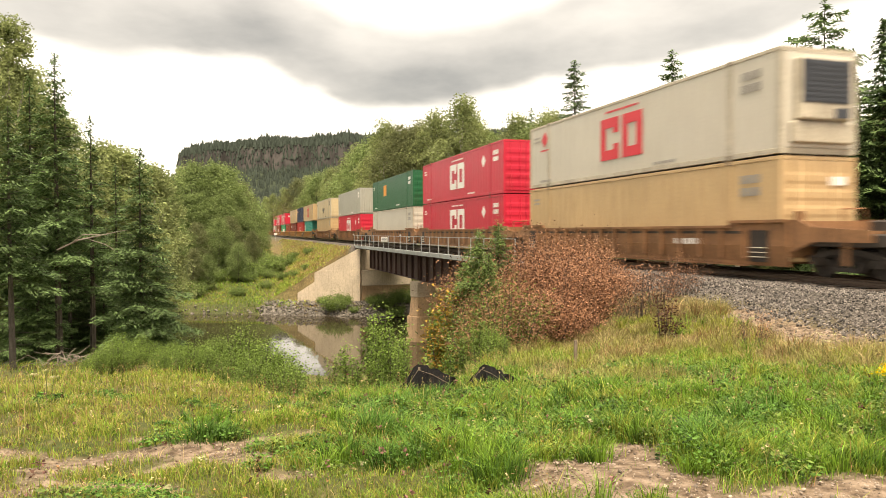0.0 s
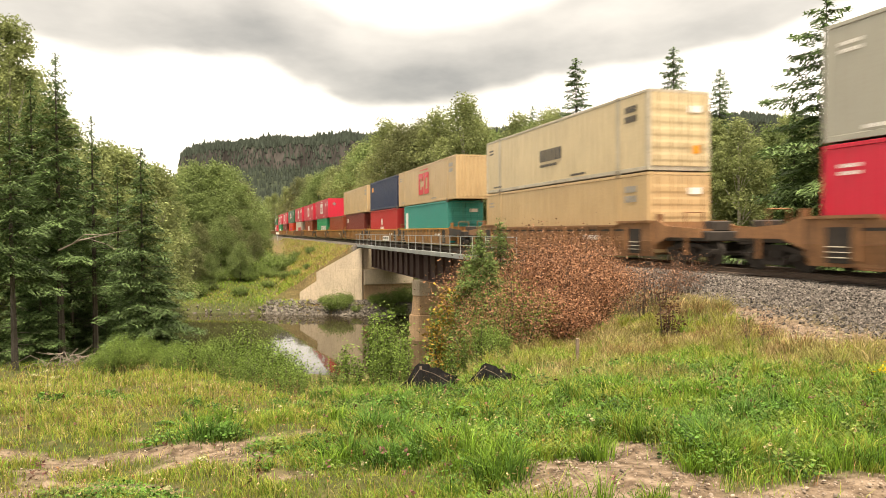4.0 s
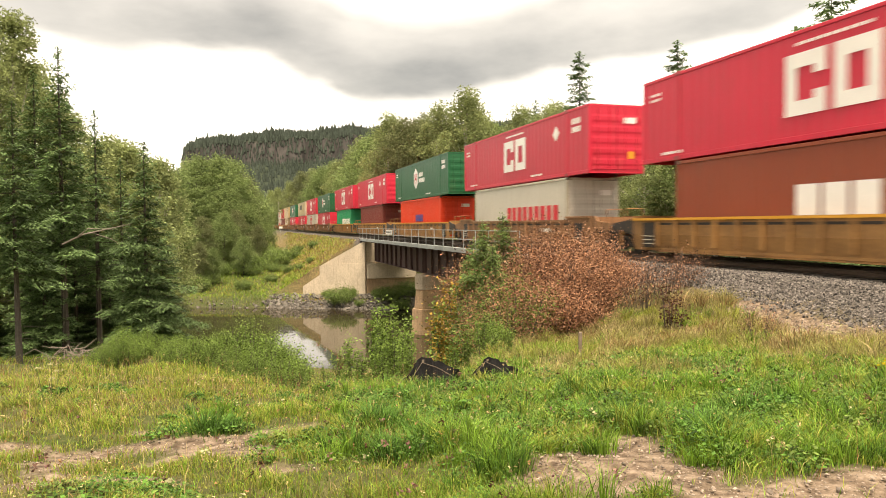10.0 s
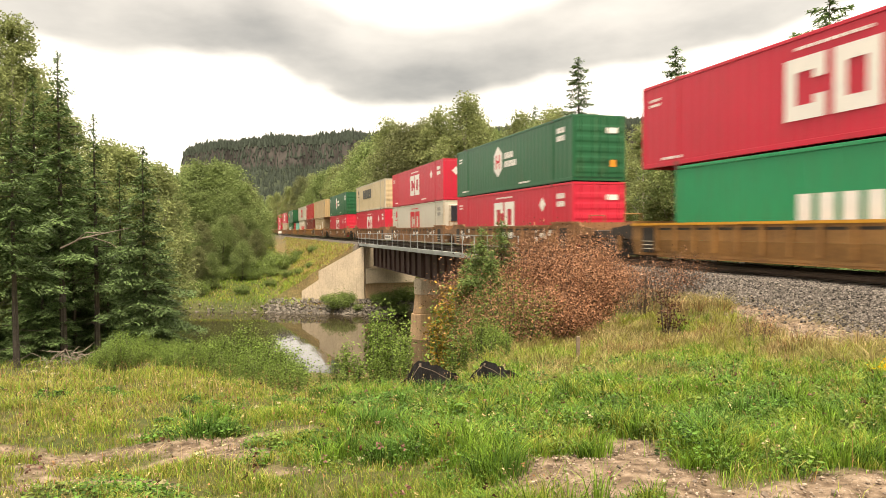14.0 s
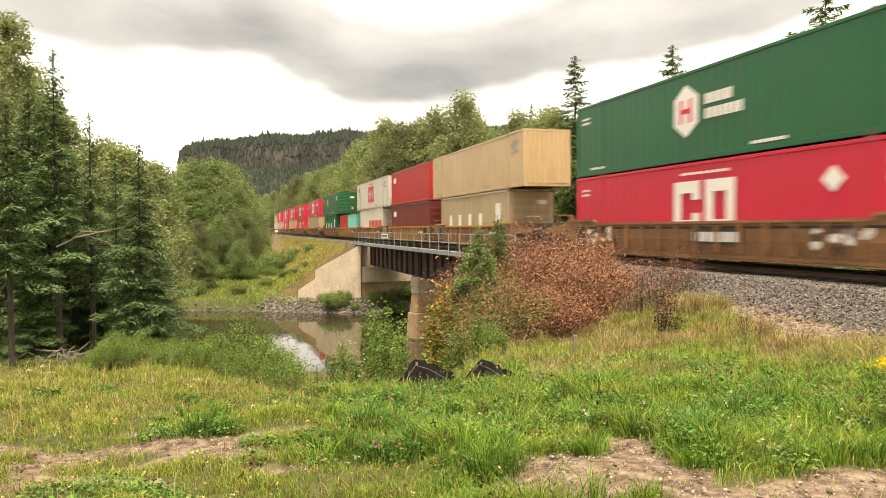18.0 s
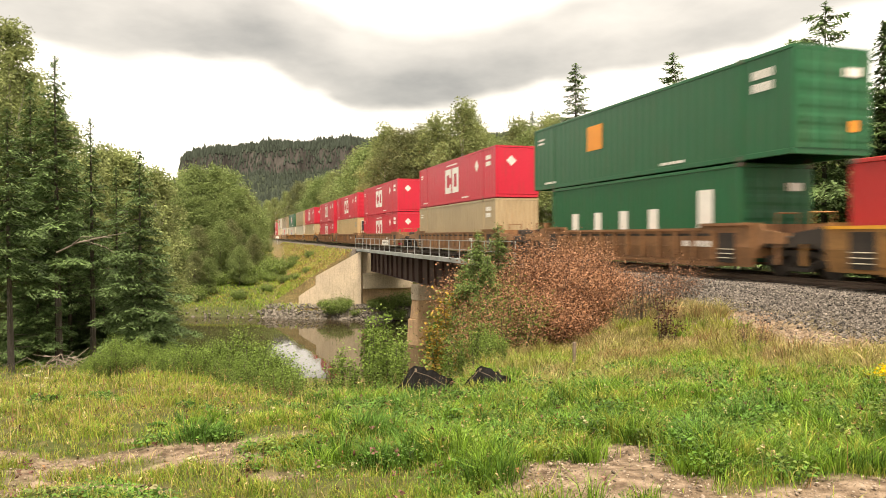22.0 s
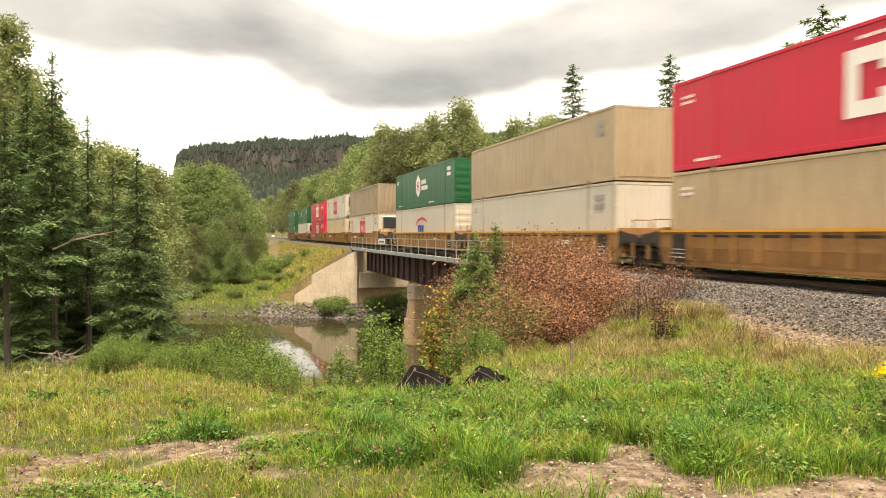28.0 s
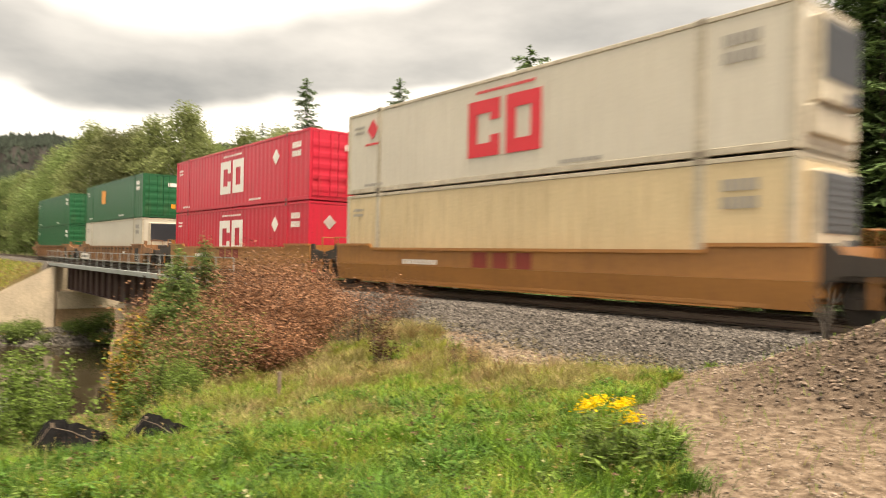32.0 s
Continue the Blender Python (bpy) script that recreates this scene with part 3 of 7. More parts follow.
def scatter_stones(name, P, size, material, label, category, worn=True):
    """Stones, one joined object: sharp crushed rock, or worn and lumpy ones."""
    n = len(P)
    rng = np.random.default_rng(5)
    if worn:
        g = (1 + 5 ** 0.5) / 2
        form = np.array([(-1, g, 0), (1, g, 0), (-1, -g, 0), (1, -g, 0), (0, -1, g), (0, 1, g), (0, -1, -g), (0, 1, -g), (g, 0, -1), (g, 0, 1), (-g, 0, -1), (-g, 0, 1)], float) * 0.28
        face = np.array([(0, 11, 5), (0, 5, 1), (0, 1, 7), (0, 7, 10), (0, 10, 11), (1, 5, 9), (5, 11, 4), (11, 10, 2), (10, 7, 6), (7, 1, 8), (3, 9, 4), (3, 4, 2), (3, 2, 6), (3, 6, 8), (3, 8, 9), (4, 9, 5), (2, 4, 11), (6, 2, 10), (8, 6, 7), (9, 8, 1)])
    else:
        form = np.array([(-1, -1, -1), (1, -1, -1), (1, 1, -1), (-1, 1, -1), (-1, -1, 1), (1, -1, 1), (1, 1, 1), (-1, 1, 1)], float) * 0.5
        face = np.array([(3, 2, 1, 0), (4, 5, 6, 7), (0, 1, 5, 4), (1, 2, 6, 5), (2, 3, 7, 6), (3, 0, 4, 7)])
    k = len(form)
    V = form[None] * (1 + rng.uniform(-0.45, 0.25, (n, k, 3))) * rng.uniform(0.6, 1.25, (n, 1, 3))
    q = rng.normal(size=(n, 4))
    q /= np.linalg.norm(q, axis=1)[:, None]
    a, b, c, d = q.T
    R = np.array([[1 - 2 * (c * c + d * d), 2 * (b * c - a * d), 2 * (b * d + a * c)], [2 * (b * c + a * d), 1 - 2 * (b * b + d * d), 2 * (c * d - a * b)], [2 * (b * d - a * c), 2 * (c * d + a * b), 1 - 2 * (b * b + c * c)]]).transpose(2, 0, 1)
    V = np.einsum("nij,nkj->nki", R, V) * np.array([1, 1, 0.72 if worn else 1.0]) * np.asarray(size)[:, None, None] + P[:, None]
    F = (face[None] + np.arange(n)[:, None, None] * k).reshape(-1, face.shape[1])
    tagged(new(name, mesh_np(name, V.reshape(-1, 3), [F], [material])), label, category, kind="stuff")


def build_stones():
    rng = np.random.default_rng(3)
    n = 74000
    s = 3 + 42 * rng.random(n) ** 1.5 - 6
    w = MID - rng.uniform(0.9, 4.45, n) + 0.30 * rng.normal(size=n) * (rng.random(n) < 0.3)
    X, Y = CT * w - ST * s, ST * w + CT * s
    size = (0.016 + 0.030 * rng.random(n) ** 1.8) * (1 + 0.014 * np.clip(s, 0, 60))
    keep = ground_np(X, Y) < RAIL - 0.14
    keep &= s < 34
    P = np.stack([X, Y, ground_np(X, Y) + 0.012], 1)[keep]
    scatter_stones("ballast_stones", P, size[keep], M["stone"], "grey crushed rock ballast spilling down the shoulder", "gravel", False)
    n = 20000
    w, s = rng.uniform(0.5, 12.5, n), rng.uniform(-1.5, 6.5, n)
    X, Y = CT * w - ST * s, ST * w + CT * s
    keep = (bare_np(X, Y) > 0.45 + 0.35 * rng.random(n))
    P = np.stack([X, Y, ground_np(X, Y) + 0.002], 1)[keep]
    scatter_stones("pit_stones", P, (0.006 + 0.034 * rng.random(n) ** 6)[keep], M["stone_tan"], "tan stones strewn over the dirt mound and track", "gravel")
    n = 24000
    w, s = rng.uniform(7.4, 12.6, n), rng.uniform(-1.0, 6.2, n)
    X, Y = CT * w - ST * s, ST * w + CT * s
    keep = np.exp(-((w - 10.3) / 2.6) ** 4 - ((s - 2.2) / 3.3) ** 4) > 0.35 + 0.4 * rng.random(n)
    P = np.stack([X, Y, ground_np(X, Y)], 1)[keep]
    scatter_stones("clods", P, (0.012 + 0.066 * rng.random(n) ** 5)[keep], M["clod"], "brown clods and stones on the dirt heap", "soil")
    n = 6000
    w, s = rng.normal(10.75, 0.45, n), rng.uniform(5, 20, n)
    X, Y = CT * w - ST * s, ST * w + CT * s
    scatter_stones("toe_stones", np.stack([X, Y, ground_np(X, Y) + 0.004], 1), 0.012 + 0.05 * rng.random(n) ** 3, M["stone_tan"], "stones washed out along the foot of the ballast", "gravel")
    n = 1300
    w = np.where(rng.random(n) < 0.12, rng.uniform(-26, 3, n), rng.uniform(3, 15, n))
    s = 70 + np.clip((8 - w) * 0.5, -4, 40) + rng.uniform(-0.3, 0.9, n)
    X, Y = CT * w - ST * s, ST * w + CT * s
    k = 2600
    w2 = rng.uniform(3.5, 19, k)
    s2 = 66.3 + np.clip((12 - w2) * 0.45, 0, 4) + 4.8 * rng.random(k) ** 1.3
    X, Y, n = np.append(X, CT * w2 - ST * s2), np.append(Y, ST * w2 + CT * s2), n + k
    scatter_stones("riprap", np.stack([X, Y, ground_np(X, Y) + 0.06], 1), 0.07 + 0.27 * rng.random(n) ** 2.5, M["stone_dark"], "boulders along the far river bank", "rocks", False)


build_stones()


# ---- bridge ----
def build_bridge():
    br = tagged(new("railway_bridge"), "rust-brown plate girder railway bridge with galvanised walkway rail", "bridge")
    br.matrix_basis = on_track(0, MID, RAIL)
    top, bot = -0.42, -2.50
    for x in (-1.35, 1.35):
        for y0, y1 in ((30.5, 51.25), (51.55, 70.7)):
            bm = box(B(), x - 0.02, x + 0.02, y0, y1, bot, top)
            part("girder", bm, M["girder"], br)
            for z in (bot - 0.05, top):
                part("flange", box(B(), x - 0.22, x + 0.22, y0, y1, z, z + 0.05), M["girder"], br)
            k = int((y1 - y0) / 1.75)
            for i in range(k + 1):
                y = y0 + 0.12 + i * (y1 - y0 - 0.24) / k
                part("stiffener", box(B(), x - 0.20, x - 0.021, y - 0.05, y + 0.05, bot, top), M["girder"], br)
    part("deck", box(B(), -1.7, 1.7, 30.5, 70.6, top + 0.05, -0.37), M["tie"], br)
    xw = -2.75
    part("walkway", box(B(), xw, -1.72, 29.5, 72.5, -0.36, -0.28), M["galv"], br, "grey steel grating")
    part("edge_channel", box(B(), xw - 0.05, xw - 0.005, 29.5, 72.5, -0.46, -0.20), M["galv"], br)
    for i in range(22):
        y = 29.6 + i * 2.04
        part("post", box(B(), xw - 0.09, xw - 0.055, y - 0.04, y + 0.04, -0.46, 0.86), M["galv"], br)
        if i % 2 == 0:
            part("bracket", prism(B(), [(y - 0.05, -0.37), (y + 0.05, -0.37), (y + 0.05, -0.55), (y - 0.05, -0.55)], xw + 0.02, -1.6), M["girder"], br)
    for z in (0.84, 0.32):
        part("handrail", box(B(), xw - 0.13, xw - 0.095, 29.5, 72.5, z, z + 0.045), M["galv"], br)
    sg = part("sign_plate", box(B(), xw - 0.16, xw - 0.135, 56.2, 58.7, 0.38, 0.78), M["mark_white"], br, "white plate with unreadable dark writing")
    for i in range(5):
        part("writing_bar", box(B(), xw - 0.168, xw - 0.161, 56.5 + i * 0.4, 56.75 + i * 0.4, 0.50, 0.66), M["mark_dark"], sg)


build_bridge()


def build_abutments():
    ab = tagged(new("bridge_abutment"), "pale concrete abutment with a sloping wing wall", "abutment")
    ab.matrix_basis = on_track(0, MID, RAIL)
    part("breast_wall", box(B(), -2.3, 3.0, 71.25, 73.2, -8.2, -4.404, 0.04), M["pier"], ab, "water-stained lower wall")
    part("back_wall", box(B(), -2.3, 3.0, 71.6, 73.2, -2.796, -0.5, 0.04), M["concrete"], ab)
    part("bearing_ledge", box(B(), -2.32, 3.0, 70.85, 73.2, -4.40, -2.80, 0.04), M["concrete"], ab)
    wing = prism(B(), [(0, -0.50), (0.25, -0.55), (4.9, -3.08), (4.9, -4.0), (6.75, -5.2), (6.75, -7.9), (0, -7.9)], -0.35, 0.35)
    part("wing_wall", wing, M["concrete"], ab, m=pose(-2.35, 71.25, 0, 0, 0, 66))
    foot = prism(B(), [(0.02, -2.78), (4.35, -2.82), (4.86, -3.12), (4.86, -4.0), (6.70, -5.2), (6.70, -7.8), (0.02, -7.8)], -0.39, 0.39)
    part("wing_footing", foot, M["concrete"], ab, m=pose(-2.35, 71.25, 0, 0, 0, 66))
    near = tagged(new("bridge_abutment"), "concrete abutment half hidden by bushes", "abutment")
    near.matrix_basis = on_track(0, MID, RAIL)
    part("breast_wall", box(B(), -2.6, 3.0, 27.5, 30.2, -6.0, -0.5, 0.04), M["concrete"], near)
    part("wing_wall", prism(B(), [(0, -0.5), (0, -6), (-6, -6), (-6, -3.2)], -0.3, 0.3), M["concrete"], near, m=pose(-3.31, 29.5, 0, 0, 0, -30))


build_abutments()


def build_pier():
    pr = tagged(new("bridge_pier"), "stained concrete pier with a pointed nose and stepped base", "bridge pier")
    pr.matrix_basis = on_track(51.4, MID, RAIL)

    def tier(name, hw, half, nose, z0, z1, batter, material):
        bm = B()
        rings = []
        for z, k in ((z0, batter), (z1, 0)):
            h, ny = hw + k, half + k
            rings.append([bm.verts.new(p) for p in ((-ny, -h, z), (ny, -h, z), (ny + nose, 0, z), (ny, h, z), (-ny, h, z), (-ny - nose - k, 0, z))])
        a, b = rings
        bm.faces.new(a[::-1]), bm.faces.new(b)
        for i in range(6):
            bm.faces.new((a[i], a[(i + 1) % 6], b[(i + 1) % 6], b[i]))
        bmesh.ops.bevel(bm, geom=bm.edges[:], offset=0.05, segments=1, affect="EDGES")
        part(name, bm, material, pr)
    tier("cap", 0.82, 1.85, 0.35, -3.80, -2.62, 0, M["concrete"])
    tier("shaft", 0.70, 1.80, 0.34, -5.25, -3.804, 0.08, M["pier"])
    tier("base", 0.92, 1.95, 0.50, -8.6, -5.254, 0.10, M["pier"])


build_pier()


# ---- containers ----
CACHE = {}
CW = 2.59


def shared(key, make):
    if key not in CACHE:
        CACHE[key] = make()
    return CACHE[key]


def corrugated(L, H, period, depth, col):
    """One side wall, outward to -x, its face at x = 0."""
    n = max(4, int(L / period))
    p = L / n
    V = []
    for i in range(n):
        for f, x in ((0.0, 0.0), (0.36, 0.0), (0.5, depth), (0.86, depth)):
            V.append((x, -L / 2 + (i + f) * p))
    V.append((0.0, L / 2))
    k = len(V)
    verts = [(x, y, 0.16) for x, y in V] + [(x, y, H - 0.11) for x, y in V]
    faces = [(i + 1, i, k + i, k + i + 1) for i in range(k - 1)]
    return mesh_np("side_panel", verts, [faces], [M[col]])


def frame_mesh(L, H, col, big):
    bm = B()
    h = CW / 2
    for x0, x1 in ((-h - 0.004, -h + 0.10), (h - 0.10, h + 0.004)):
        box(bm, x0, x1, -L / 2, L / 2, 0, 0.155, 0.012)
        box(bm, x0, x1, -L / 2, L / 2, H - 0.105, H, 0.012)
        for y in (-L / 2 + 0.09, L / 2 - 0.09):
            box(bm, x0 - 0.004, x1 + 0.004, y - 0.085, y + 0.085, 0.157, H - 0.107)
        if big:
            for y in (-6.05, 6.05):
                box(bm, x0 - 0.008, x1 + 0.004, y - 0.11, y + 0.11, 0.157, H - 0.107)
                box(bm, x0 - 0.012, x1 + 0.006, y - 0.13, y + 0.13, H - 0.103, H + 0.025)
                box(bm, x0 - 0.012, x1 + 0.006, y - 0.13, y + 0.13, -0.025, 0.153)
    for y in (-L / 2 + 0.05, L / 2 - 0.05):
        box(bm, -h + 0.102, h - 0.102, y - 0.05, y + 0.05, 0, 0.15)
        box(bm, -h + 0.102, h - 0.102, y - 0.05, y + 0.05, H - 0.10, H)
    return bm_mesh("corner_frame", bm, M["frame_pale" if col in ("white", "cream") else col])


def roof_mesh(L, H, col):
    bm = box(B(), -CW / 2 + 0.11, CW / 2 - 0.11, -L / 2 + 0.11, L / 2 - 0.11, H - 0.06, H - 0.02)
    return bm_mesh("roof", bm, M[col])


def door_mesh(L, H, col):
    pts, n = [(0.0, 0.16), (-0.072, 0.16)], 5
    p = (H - 0.62) / n
    for i in range(n):
        z = 0.30 + i * p
        pts += [(-0.072, z), (-0.086, z + 0.09), (-0.086, z + p - 0.21), (-0.072, z + p - 0.12)]
    pts += [(-0.072, H - 0.12), (0.0, H - 0.12)]
    return bm_mesh("door", prism(B(), pts, 0.0, CW / 2 - 0.125), M[col])


def rods_mesh(H, col):
    bm = tube(B(), [(0, -0.12, 0.12), (0, -0.12, H - 0.08)], 0.02, 0.02, 6)
    box(bm, -0.16, 0.015, -0.145, -0.125, 0.95, 1.0)
    return bm_mesh("lock_rod", bm, M[col])


def plain_end(L, H, col):
    """An end wall with upright ribs, its face at y = 0, outward to -y."""
    w, n = CW / 2 - 0.11, 9
    p = 2 * w / n
    pts = []
    for i in range(n):
        pts += [(-w + i * p, -0.05), (-w + (i + 0.3) * p, -0.05), (-w + (i + 0.42) * p, -0.085), (-w + (i + 0.88) * p, -0.085)]
    pts += [(w, -0.05), (w, 0.0), (-w, 0.0)]
    bm = B()
    lo, hi = ([bm.verts.new((x, y, z)) for x, y in pts] for z in (0.16, H - 0.12))
    for i in range(len(pts)):
        k = (i + 1) % len(pts)
        bm.faces.new((lo[i], lo[k], hi[k], hi[i]))
    bm.faces.new(lo[::-1]), bm.faces.new(hi)
    return bm_mesh("end_panel", bm, M[col])


def flat_end(L, H, col):
    bm = box(B(), -CW / 2 + 0.11, CW / 2 - 0.11, -0.05, 0.0, 0.16, H - 0.12, 0.02)
    return bm_mesh("end_panel", bm, M[col])


def marks_mesh(key, col):
    """Plain painted shapes on the near side, a mesh each: y runs to the left as it is read, z up, from the box's middle and floor."""
    made = []
    x0, x1 = -0.012, -0.004

    def outline(pts):
        made.append(prism(B(), pts, x0, x1))

    def r(y0, y1, z0, z1):
        made.append(box(B(), x0, x1, min(y0, y1), max(y0, y1), z0, z1))

    def bars(y, z, n, w, gap, h):
        for i in range(n):
            r(y - i * (w + gap), y - i * (w + gap) - w, z, z + h)

    def small(rows):
        bm = B()
        for y, z, n, w, gap, h in rows:
            for i in range(n):
                box(bm, x0, x1, y - i * (w + gap) - w, y - i * (w + gap), z, z + h)
        made.append(bm)
    if key == "rings":                     # a bracket and a ring
        for k, a in enumerate((1.35, -0.22)):
            b, z0, z1, t = a - 1.32, 0.68, 2.30, 0.38
            if k == 0:
                outline([(b, z0 + 0.6), (b, z0), (a, z0), (a, z1), (b, z1), (b, z1 - 0.6), (b + t, z1 - 0.6), (b + t, z1 - t), (a - t, z1 - t), (a - t, z0 + t), (b + t, z0 + t), (b + t, z0 + 0.6)])
            else:
                e = 0.001
                outline([(b, z0), (a, z0), (a, z1), (b, z1), (b, z0 + e), (b + t, z0 + t + e), (b + t, z1 - t), (a - t, z1 - t), (a - t, z0 + t), (b + t, z0 + t)])
        small([(1.0, 2.50, 9, 0.2, 0.06, 0.08)])
    elif key == "rows":
        bars(0.9, 0.98, 9, 0.48, 0.22, 0.72)
    elif key == "spaced":
        bars(4.2, 0.75, 4, 0.55, 1.35, 0.95), r(-4.2, -4.9, 0.3, 2.2)
    elif key == "slab":
        r(5.55, 4.75, 0.5, 2.3)
    elif key == "small_rows":
        bars(0.9, 1.1, 6, 0.28, 0.1, 0.55), small([(0.9, 0.85, 9, 0.14, 0.06, 0.12)])
    elif key == "block":
        bars(0.95, 0.72, 3, 0.74, 0.14, 1.10)
    elif key == "badge":
        outline([(0.35 + 0.34 * math.sin(k * math.tau / 12), 1.72 + 0.34 * math.cos(k * math.tau / 12)) for k in range(12)])
        bars(1.05, 1.02, 8, 0.13, 0.06, 0.24)
    elif key == "trio":
        bars(0.75, 1.05, 3, 0.42, 0.12, 0.5)
    elif key == "hex":
        outline([(0.75 + 0.70 * math.sin(k * math.tau / 6), 1.62 + 0.85 * math.cos(k * math.tau / 6)) for k in range(6)])
        bars(-0.2, 1.70, 4, 0.24, 0.07, 0.32), bars(-0.2, 1.24, 7, 0.19, 0.05, 0.32)
    elif key == "hex_bar":
        x0, x1 = -0.020, -0.0125
        r(1.05, 0.91, 1.24, 2.0), r(0.59, 0.45, 1.24, 2.0), r(0.90, 0.60, 1.55, 1.70)
    elif key == "square":
        r(2.9, 1.7, 1.3, 2.3)
    elif key == "numbers":                 # unreadable lettering by the ends and along the bottom rail
        small([(7.6, 2.30, 5, 0.09, 0.04, 0.09), (7.6, 2.12, 5, 0.09, 0.04, 0.09), (-6.55, 2.20, 5, 0.12, 0.04, 0.24), (-6.55, 1.84, 5, 0.12, 0.04, 0.24), (-2.2, 0.22, 7, 0.15, 0.04, 0.09), (6.9, 0.22, 6, 0.15, 0.04, 0.09)])
    elif key == "diamond":
        outline([(-5.0 + 0.34 * p, 2.0 + 0.34 * q) for p, q in ((1, 0), (0, 1), (-1, 0), (0, -1))])
    elif key == "emblem":
        outline([(6.45 + 0.34 * p, 2.2 + 0.36 * q) for p, q in ((1, 0), (0, 1), (-1, 0), (0, -1))])
        small([(6.9, 1.65, 6, 0.11, 0.04, 0.08)])
    elif key == "swoosh":
        up = [(-0.3 + 1.9 * math.cos(radians(25 + i * 13)), 1.2 + 0.95 * math.sin(radians(25 + i * 13))) for i in range(10)]
        dn = [(-0.3 + 1.86 * math.cos(radians(25 + i * 13)), 1.17 + 0.80 * math.sin(radians(25 + i * 13))) for i in range(10)]
        outline(up + dn[::-1])
        lo = [[(0.1 + a * math.cos(radians(205 + i * 14)), 1.25 + b * math.sin(radians(205 + i * 14))) for i in range(10)] for a, b in ((1.6, 0.72), (1.55, 0.64))]
        outline(lo[0] + lo[1][::-1])
    elif key == "big_rows":
        bars(3.6, 1.35, 5, 0.85, 0.12, 0.95)
    elif key == "patch":
        r(5.2, 4.3, 1.9, 2.35)
    out = []
    for bm in made:
        bmesh.ops.recalc_face_normals(bm, faces=bm.faces)
        out.append(bm_mesh("marking", bm, M[col]))
    return out


def unit_mesh(H):
    bm = box(B(), -0.9, 0.9, -0.28, -0.052, 0.9, H - 0.3, 0.05)
    box(bm, -1.05, 1.05, -0.20, -0.052, 0.28, 0.86, 0.04)
    return bm_mesh("cooling_unit", bm, M["frame_pale"])


def unit_grille(H):
    bm = B()
    box(bm, -0.82, 0.82, -0.292, -0.283, 1.35, H - 0.36)
    for i in range(8):
        box(bm, -0.80, 0.80, -0.312, -0.296, 1.40 + i * 0.14, 1.47 + i * 0.14)
    box(bm, 0.30, 0.80, -0.292, -0.283, 0.96, 1.24)
    return bm_mesh("grille", bm, M["grille"])


LABELS = {"red": "bright red", "crimson": "faded red", "maroon": "maroon", "brown": "red-brown", "orange": "orange-red", "green": "dark green", "emerald": "emerald green", "teal": "teal", "aqua": "pale teal",
          "navy": "navy blue", "white": "off-white", "cream": "cream", "tan": "sandy tan", "buff": "dull buff", "grey": "dull grey", "taupe": "brown-grey"}


